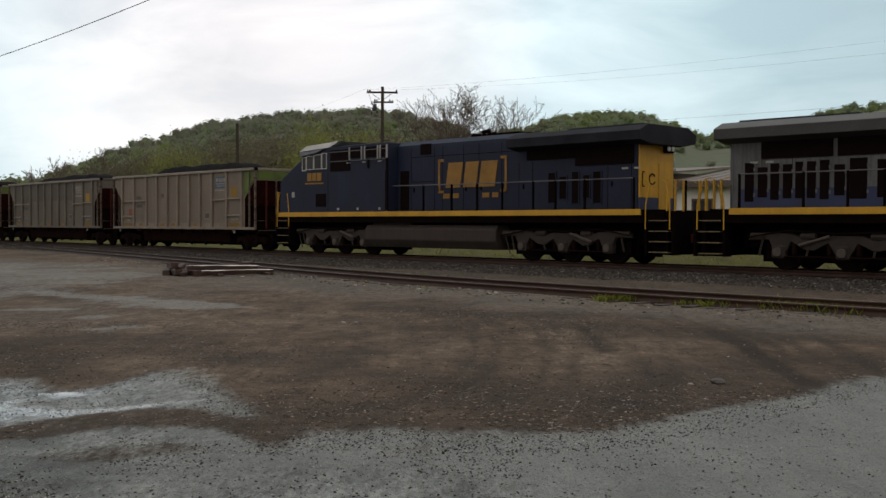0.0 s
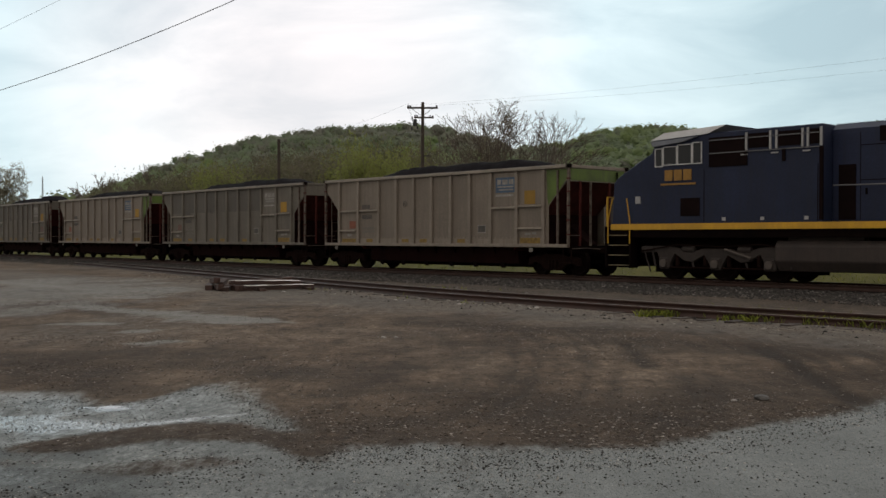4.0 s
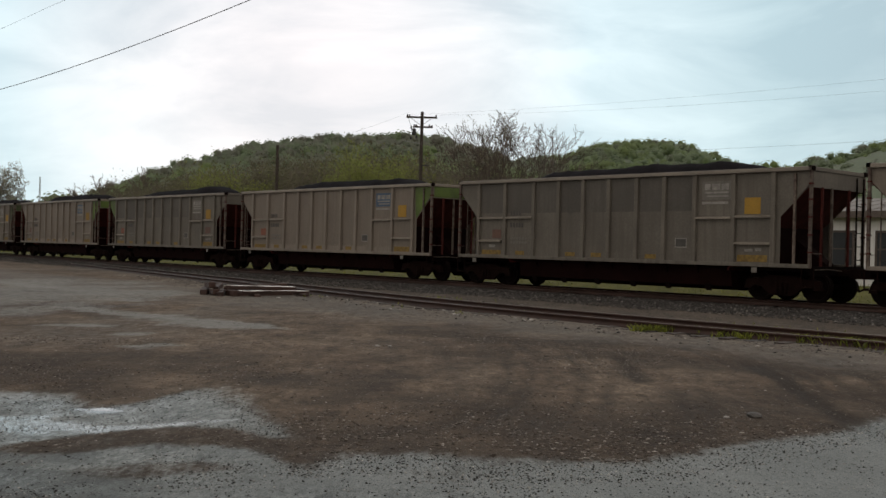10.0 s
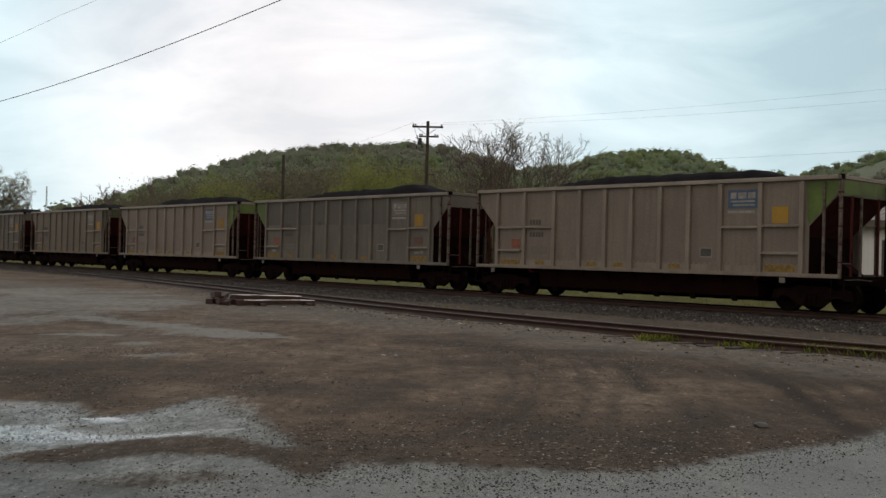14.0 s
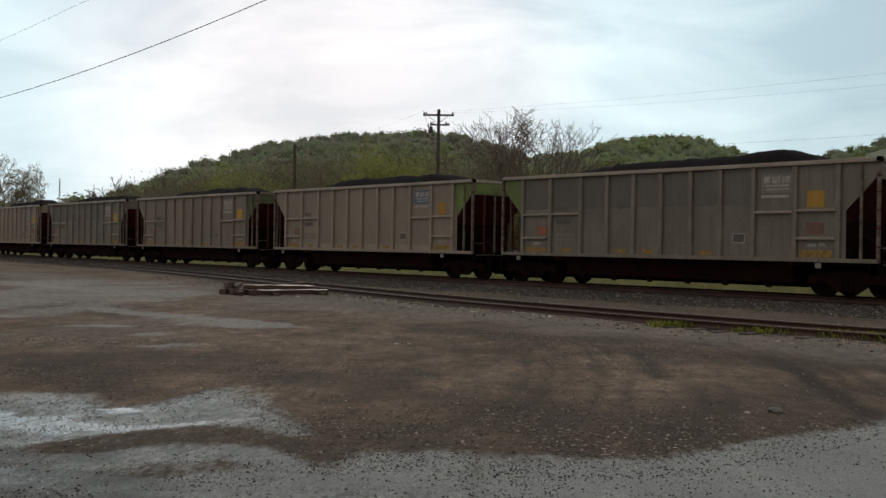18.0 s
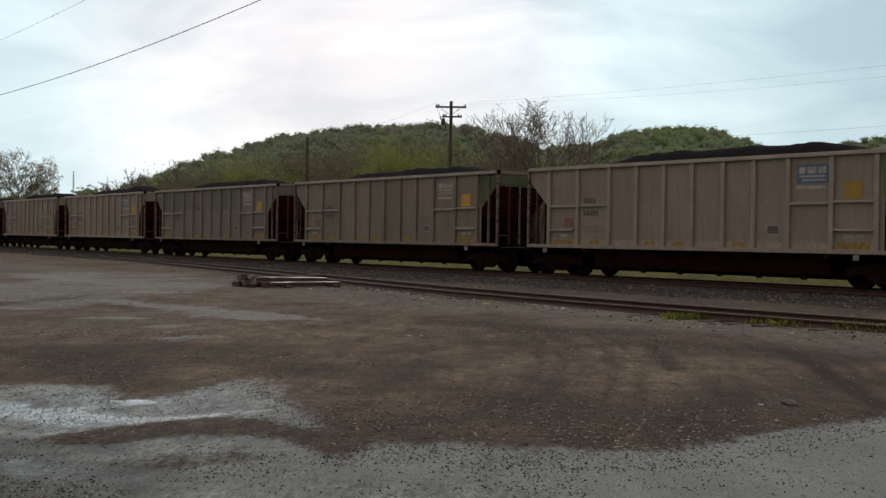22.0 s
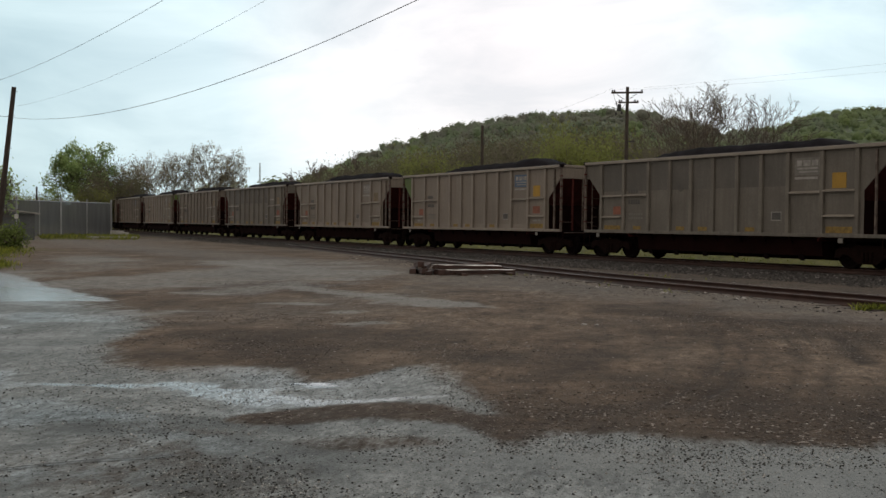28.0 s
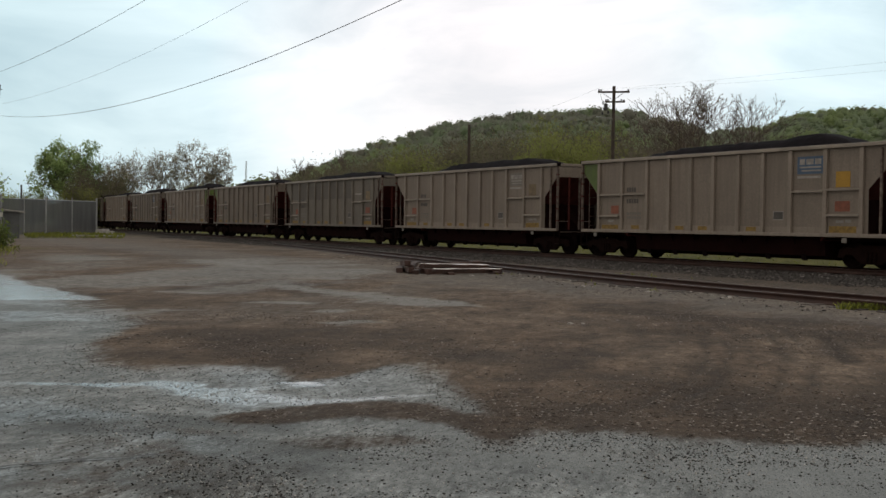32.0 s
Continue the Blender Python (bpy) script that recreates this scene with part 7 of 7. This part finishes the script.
def locomotive(label, body, low, hood, end, gold, hood_end, wing_end):
    e = tagged(new("locomotive"), label, "locomotive", group="engines of the coal train")

    def put(name, bm, material, text="", **kw):
        return part(name, bm, M[material], e, text, **kw)

    def xp(pts):
        return [(a - LC, b) for a, b in pts]

    def bx(x0, x1, y0, y1, z0, z1):
        return (x0 - LC, x1 - LC, y0, y1, z0, z1)

    put("frame", B(bx(0.75, 21.6, -1.46, 1.46, 1.35, 1.72)), "under")
    for sgn in (-1, 1):
        y0, y1 = (sgn * 1.50 - 0.02, sgn * 1.50 + 0.02)
        put("stripe", B(bx(1.0, 20.75, y0, y1, 1.60, 1.79)), "loco_yellow", "yellow stripe along the frame")
        put("walkway", B(bx(8.5, 21.4, min(sgn * 0.95, sgn * 1.5), max(sgn * 0.95, sgn * 1.5), 1.72, 1.77)), "under")
    # wide nose and cab
    cab = xp([(1.02, 1.74), (1.10, 3.15), (1.30, 3.34), (2.62, 4.05), (2.78, 4.46), (4.6, 4.56), (8.5, 4.56), (8.5, 1.74)])
    c = put("cab", P(cab, -1.48, 1.48), body, bevel=0.03)
    if low:
        for sgn in (-1, 1):
            part("lower_band", B(bx(8.5, 20.7, sgn * 0.99 - 0.01, sgn * 0.99 + 0.01, 1.78, 2.35)), M[low], e)
            part("lower_band", B(bx(1.05, 8.5, sgn * 1.49 - 0.01, sgn * 1.49 + 0.01, 1.8, 2.35)), M[low], e)
    roof = xp([(2.60, 4.44), (3.15, 4.66), (5.40, 4.76), (4.75, 4.53)])
    part("cab_roof", P(roof, -1.53, 1.53), M["cab_roof"], c, "pale sloping edge of the cab roof")
    for sgn in (-1, 1):
        ys = (sgn * 1.49 - 0.012, sgn * 1.49 + 0.012)
        part("sun_visor", P([(x - LC, z) for x, z in ((2.74, 4.24), (2.68, 4.40), (4.40, 4.47), (3.85, 4.33))], min(sgn * 1.49, sgn * 1.60), max(sgn * 1.49, sgn * 1.60)), M["visor"], c, "grey sun visor over the cab windows")
        for x0, x1, z0, z1 in ((2.80, 3.04, 3.62, 4.16), (3.12, 3.58, 3.66, 4.20), (3.66, 4.14, 3.66, 4.24), (4.22, 4.50, 3.66, 4.28)):
            w = part("cab_window", B(bx(x0, x1, *ys, z0, z1)), M["glass"], c, "dark cab window in a white frame")
            y2 = (ys[0] - 0.01, ys[1] + 0.01)
            part("window_frame", B(bx(x0 - 0.03, x0, *y2, z0 - 0.03, z1 + 0.025), bx(x1, x1 + 0.03, *y2, z0 - 0.03, z1 + 0.025), bx(x0, x1, *y2, z0 - 0.03, z0), bx(x0, x1, *y2, z1, z1 + 0.025)), M["frame_white"], w)
        put("side_vent", B(bx(4.78, 6.02, *ys, 3.50, 4.40)), "grille", "dark recessed vent panel")
        y2 = (ys[0] - 0.02, ys[1] + 0.02)
        for x0, x1 in ((6.14, 6.82), (7.12, 7.84), (8.10, 8.42)):
            put("upper_vent", B(bx(x0, x1, *ys, 4.00, 4.43)), "grille", "dark vent panel between white posts")
        for x in (6.08, 6.87, 7.07, 7.89, 8.05, 8.45):
            put("vent_post", B(bx(x - 0.03, x + 0.03, *y2, 3.94, 4.47)), "white_paint")
        for x, z in ((6.06, 3.50), (7.30, 3.56), (8.46, 1.85)):
            put("cable_duct", B(bx(x - 0.05, x + 0.05, *y2, z, 3.92)), "grille")
        put("grab_rail", B(bx(4.8, 8.4, *y2, 3.90, 3.93)), "handrail")
        put("grab_rail", B(bx(4.8, 8.4, *y2, 4.30, 4.33)), "handrail")
        put("number_board", B(bx(3.0, 4.3, ys[0] - 0.004, ys[1] + 0.004, 3.0, 3.06), bx(3.15, 3.45, ys[0] - 0.004, ys[1] + 0.004, 3.14, 3.48), bx(3.5, 3.8, ys[0] - 0.004, ys[1] + 0.004, 3.14, 3.48), bx(3.85, 4.15, ys[0] - 0.004, ys[1] + 0.004, 3.14, 3.48)), "loco_gold", "worn number in plain gold bars")
        put("battery_door", B(bx(3.75, 4.45, *ys, 2.02, 2.58)), "grille")
        put("notice", B(bx(2.0, 2.2, *ys, 2.45, 2.68)), "white_paint", "small white notice")
        for x in (5.25, 6.55, 7.95):
            put("marker", B(bx(x, x + 0.12, *ys, 1.86, 1.96)), "white_paint")
        for x in (5.9, 6.9, 7.9):
            put("marker", B(bx(x, x + 0.22, *y2, 3.80, 3.84)), "white_paint")
        # hood doors and vents
        yh = (sgn * 0.99 - 0.014, sgn * 0.99 + 0.014)
        put("cab_door", B(bx(8.72, 9.22, yh[0], yh[1], 1.85, 3.40)), "grille")
        put("hatch", B(bx(9.9, 10.5, yh[0], yh[1], 4.0, 4.42)), "grille")
        for x0, x1, z0, z1 in () if end == "loco_grey" else ((16.50, 16.82, 2.05, 3.08), (17.0, 17.3, 2.18, 2.93), (17.55, 17.83, 2.02, 3.08), (18.03, 18.3, 2.2, 2.95), (18.46, 18.78, 2.02, 3.06)):
            v = put("vent_door", B(bx(x0, x1, *yh, z0, z1)), "grille", "dark louvred door")
            yf = (yh[0] - 0.012, yh[1] + 0.012)
            part("door_frame", B(bx(x0 - 0.04, x0, *yf, z0 - 0.04, z1 + 0.04), bx(x1, x1 + 0.04, *yf, z0 - 0.04, z1 + 0.04), bx(x0, x1, *yf, z1, z1 + 0.04)), M[hood], v)
        if end == "loco_grey":
            for x0, x1, z0, z1 in ((20.25, 20.54, 1.98, 3.12), (19.82, 20.12, 2.1, 2.98), (19.45, 19.72, 2.02, 3.08), (19.06, 19.33, 2.06, 3.04), (18.73, 18.95, 2.06, 3.1), (18.34, 18.60, 2.06, 3.1), (17.95, 18.22, 2.02, 3.12), (17.5, 17.8, 2.12, 2.98), (16.88, 17.36, 2.02, 3.14), (16.3, 16.6, 2.05, 3.08), (15.85, 16.2, 2.0, 3.1), (15.3, 15.65, 2.0, 3.1)):
                v = put("vent_door", B(bx(x0, x1, *yh, z0, z1)), "grille", "dark louvred door")
                part("door_hinge", B(bx(x0 - 0.05, x0, yh[0] - 0.01, yh[1] + 0.01, z0 + 0.15, z0 + 0.25), bx(x0 - 0.05, x0, yh[0] - 0.01, yh[1] + 0.01, z1 - 0.25, z1 - 0.15)), M["handrail"], v)
            for x0, x1 in ((15.6, 17.7), (17.85, 20.0)):
                put("intake_panel", B(bx(x0, x1, sgn * 1.0 - 0.034, sgn * 1.0 + 0.034, 3.22, 3.72)), "grille", "dark air intake panel")
        for x in (19.75, 20.25):
            put("marker", B(bx(x - 0.12, x + 0.12, *yh, 3.10, 3.16)), "white_paint")
        for x0, z0, z1 in () if end == "loco_grey" else ((15.5, 3.55, 3.90), (17.7, 3.28, 3.54)):
            put("radiator_grille", B(bx(x0, 20.1, sgn * 1.0 - 0.03, sgn * 1.0 + 0.03, z0, z1)), "grille", "dark red radiator grille")
        if gold:
            yg = (sgn * 0.99 - 0.02, sgn * 0.99 + 0.02)
            for x0, x1, d in ((10.92, 11.02, 1), (14.42, 14.52, -1)):
                put("logo_bracket", B(bx(x0, x1, *yg, 2.48, 3.78), bx(x0 if d > 0 else x0 - 0.2, x1 + 0.2 if d > 0 else x1, *yg, 3.68, 3.78), bx(x0 if d > 0 else x0 - 0.2, x1 + 0.2 if d > 0 else x1, *yg, 2.48, 2.58)), gold)
            # the emblem: three plain gold blocks
            for a, b2 in ((11.40, 12.22), (12.34, 13.06), (13.16, 14.02)):
                put("logo_shape", P(xp([(a - 0.06, 2.68), (b2 - 0.10, 2.68), (b2 + 0.06, 3.63), (a + 0.10, 3.63)]), *yg), gold, "gold block of the painted emblem")
            for x0, x1 in ((11.2, 11.55), (11.75, 12.05), (13.3, 13.65), (13.8, 14.1)):
                put("lettering", B(bx(x0, x1, *yg, 2.28, 2.46)), gold)
        # handrail along the walkway
        yr = sgn * 1.46
        top = [(8.8, 2.80)] + [(x, 2.78) for x in (12.1, 16.2, 20.45)]
        put("handrail", T([(x - LC, yr, z) for x, z in top], 0.02, n=5), "handrail")
        post = data("handrail_post", B((-0.03, 0.03, -0.03, 0.03, 1.72, 2.79)), M["under"])
        for x in (10.58, 12.14, 13.47, 14.73, 16.20, 17.2, 18.47, 20.45):
            part("handrail_post", post, None, e, at=pose(x - LC, yr, 0))
        # end steps
        for x0, d in ((0.75, 1), (21.95, -1)):
            xs = sorted((x0, x0 + d * 1.05))
            for k in range(4):
                put("step", B(bx(xs[0] + 0.15, xs[1] - 0.15, min(sgn * 1.15, sgn * 1.5), max(sgn * 1.15, sgn * 1.5), 0.42 + 0.33 * k, 0.445 + 0.33 * k)), "step_edge", "pale edged end step")
            put("step_side", B(bx(xs[0], xs[0] + 0.06, min(sgn * 1.1, sgn * 1.5), max(sgn * 1.1, sgn * 1.5), 0.35, 1.72), bx(xs[1] - 0.06, xs[1], min(sgn * 1.1, sgn * 1.5), max(sgn * 1.1, sgn * 1.5), 0.35, 1.72), bx(xs[0], xs[1], min(sgn * 1.08, sgn * 1.14), max(sgn * 1.08, sgn * 1.14), 0.35, 1.72)), "under")
            for a, b2 in ((x0 + d * 0.12, x0 + d * 0.28), (x0 + d * 1.02, x0 + d * 0.88)):
                put("grab_rail", T([(a - LC, sgn * 1.5, 1.15), (a - LC, sgn * 1.5, 1.9), (b2 - LC, sgn * 1.48, 2.62), (b2 + d * 0.25 - LC, sgn * 1.4, 2.72)], 0.022, n=5), "loco_yellow")
    # long hood, flared radiator roof and tail
    put("hood", B(bx(8.5, hood_end, -0.98, 0.98, 1.74, 4.30)), hood, bevel=0.04)
    put("hood_roof", P([(-0.98, 4.26), (-0.97, 4.40), (-0.7, 4.58), (0.7, 4.58), (0.97, 4.40), (0.98, 4.26)], 8.5 - LC, 15.2 - LC, "x"), hood)
    drop = 0.17 if end == "loco_grey" else 0.0
    wing = [(a, b - drop) for a, b in ((-0.97, 3.88), (-1.57, 3.99), (-1.60, 4.29), (-1.12, 4.50), (1.12, 4.50), (1.60, 4.29), (1.57, 3.99), (0.97, 3.88))]
    put("radiator_wing", P(wing, 15.0 - LC, wing_end - LC, "x"), "loco_dim" if end == "loco_grey" else "loco_roof", "flared radiator housing on the hood", bevel=0.01)
    put("radiator_cap", B(bx(17.2, wing_end - 0.4, -0.85, 0.85, 4.48 - drop, 4.58 - drop)), "loco_roof", bevel=0.03)
    put("tail_panel", B(bx(hood_end, hood_end + 0.05, -0.94, 0.94, 2.18, 4.0)), end, "painted end of the hood")
    put("tail_panel", B(bx(hood_end, hood_end + 0.048, -0.94, 0.94, 1.76, 2.18)), "loco_deep")
    put("light_housing", B(bx(hood_end + 0.05, hood_end + 0.20, 0.30, 0.80, 3.66, 3.95)), "under", bevel=0.04)
    for y in (0.44, 0.66):
        put("headlight", T([(hood_end + 0.16 - LC, y, 3.80), (hood_end + 0.23 - LC, y, 3.80)], 0.085, n=12), "cab_roof")
    put("tail_door", B(bx(hood_end + 0.05, hood_end + 0.07, 0.1, 0.75, 1.8, 3.3)), end)
    put("hand_brake", T([(hood_end + 0.085 - LC, -0.30 + 0.17 * math.cos(a), 2.78 + 0.17 * math.sin(a)) for a in np.linspace(0.6, 5.7, 12)], 0.022, n=5), "under")
    put("tail_bracket", B(bx(hood_end + 0.05, hood_end + 0.062, -0.82, -0.78, 2.52, 3.02), bx(hood_end + 0.05, hood_end + 0.062, -0.78, -0.68, 2.98, 3.02), bx(hood_end + 0.05, hood_end + 0.062, -0.78, -0.68, 2.52, 2.56)), "under")
    put("fuel_tank", P([(-1.25, 1.26), (-1.38, 1.10), (-1.38, 0.66), (-1.15, 0.36), (1.15, 0.36), (1.38, 0.66), (1.38, 1.10), (1.25, 1.26)], 6.95 - LC, 14.35 - LC, "x"), "tank", "long grimy fuel tank", bevel=0.03)
    for x0, x1, z in ((1.6, 6.9, 0.62), (6.9, 14.4, 1.15), (14.4, 20.7, 0.62)):
        put("equipment_box", B(bx(x0, x1, -0.7, 0.7, z, 1.38)), "under")
    put("air_tank", T([(7.3 - LC, -1.1, 1.30), (9.6 - LC, -1.1, 1.30)], 0.14, n=10), "loco_truck")
    # a cluster of air horns on a bracket
    bm = B(bx(12.35, 12.45, -0.05, 0.05, 4.5, 4.78), bx(12.05, 12.75, -0.22, 0.22, 4.62, 4.66))
    for x0, x1, y, z in ((12.4, 11.96, -0.15, 4.69), (12.4, 12.88, 0.12, 4.71), (12.4, 12.82, -0.14, 4.81)):
        tube(bm, [(x0 - LC, y, z), ((x0 + x1) / 2 - LC, y, z), (x1 - LC, y, z)], 0.03, 0.10, 8)
    put("horn", bm, "under", "cluster of black air horns")
    # seams between the hood's doors
    for sgn in (-1, 1):
        for x in (9.35, 10.7, 11.15, 12.28, 13.10, 14.25, 15.1, 15.75, 19.05, 20.0):
            put("panel_seam", B(bx(x - 0.008, x + 0.008, sgn * 0.985 - 0.003, sgn * 0.985 + 0.003, 1.82, 3.5 if x > 15 else 4.28)), "grille")
        for x0, x1, z in ((9.35, 15.1, 3.92), (9.35, 10.7, 2.95)):
            put("panel_seam", B(bx(x0, x1, sgn * 0.985 - 0.003, sgn * 0.985 + 0.003, z - 0.01, z + 0.01)), "grille")
        for x in (4.6, 8.35):
            put("panel_seam", B(bx(x - 0.012, x + 0.012, sgn * 1.482 - 0.003, sgn * 1.482 + 0.003, 1.82, 3.45)), "grille")
        for x in (9.5, 10.9, 12.4, 13.2, 15.3, 19.2):
            put("door_latch", B(bx(x, x + 0.05, sgn * 0.99 - 0.02, sgn * 0.99 + 0.02, 2.55, 2.72)), "under")
    put("exhaust_stack", B(bx(13.3, 14.6, -0.45, 0.45, 4.56, 4.68)), "under")
    for x, d in ((0.75, -1), (21.6, 1)):
        a = sorted((x, x + d * 0.1))
        put("pilot", B(bx(a[0], a[1], -1.4, 1.4, 0.35, 1.72)), "under")
        b2 = sorted((x + d * 0.08, x + d * 0.70))
        put("coupler", B(bx(b2[0], b2[1], -0.14, 0.14, 0.72, 1.0)), "rust_dark", bevel=0.02)
        put("end_railing", T([((x + d * 0.02) - LC, -1.4, 2.7), ((x + d * 0.02) - LC, -0.4, 2.7), ((x + d * 0.02) - LC, -0.4, 1.8)], 0.02, n=5), "loco_yellow")
        for y in (-1.35, -0.9, -0.45, 0.45, 0.9, 1.35):
            put("end_post", B(bx(min(x, x + d * 0.05), max(x, x + d * 0.05), y - 0.025, y + 0.025, 1.7, 2.7)), "loco_yellow")
    loco_truck(e, (3.0, 4.9, 6.75), False)
    loco_truck(e, (15.55, 17.4, 19.3), True)
    return e


engine1 = locomotive("dark blue diesel locomotive with a yellow tail and stripe", "loco_blue", None, "loco_blue", "loco_yellow", "loco_gold", 20.25, 20.75)
engine2 = locomotive("grey and blue diesel locomotive with a flared radiator roof", "loco_grey", "loco_deep", "loco_grey", "loco_grey", None, 21.0, 21.25)
ENGINE1 = FIRST + H + 0.79 + LC
ENGINE2 = ENGINE1 + LOCO_LEN
ENGINES = [(engine1, ENGINE1, 0.0), (engine2, ENGINE2, 180.0)]


# ---- what moves ----
def on_track(s, turned=0.0):
    x, y = track_xy(s)
    return pose(x, y, RAIL, 0, 0, track_yaw(s) + turned)


def motions():
    times = [0.0, 4.0, 8.0, 12.0, 16.0, 20.0, 24.0, 28.0, 32.0]
    spins = 230
    roll = [SECONDS * k / spins for k in range(spins + 1)]

    def ride(thing, start, turned=0.0):
        way = -1 if turned else 1
        walk(thing, [(t, on_track(start + SPEED * t, turned)) for t in times])
        for o in thing.children_recursive:
            if o.name.startswith("wheelset"):
                x, _, z = o.location
                walk(o, [(t, pose(x, 0, z, 0, way * math.degrees(SPEED * t / z), 0)) for t in roll])

    for i, c in enumerate(CARS):
        ride(c, FIRST - CAR_PITCH * i)
    for loco, start, turned in ENGINES:
        ride(loco, start, turned)


motions()
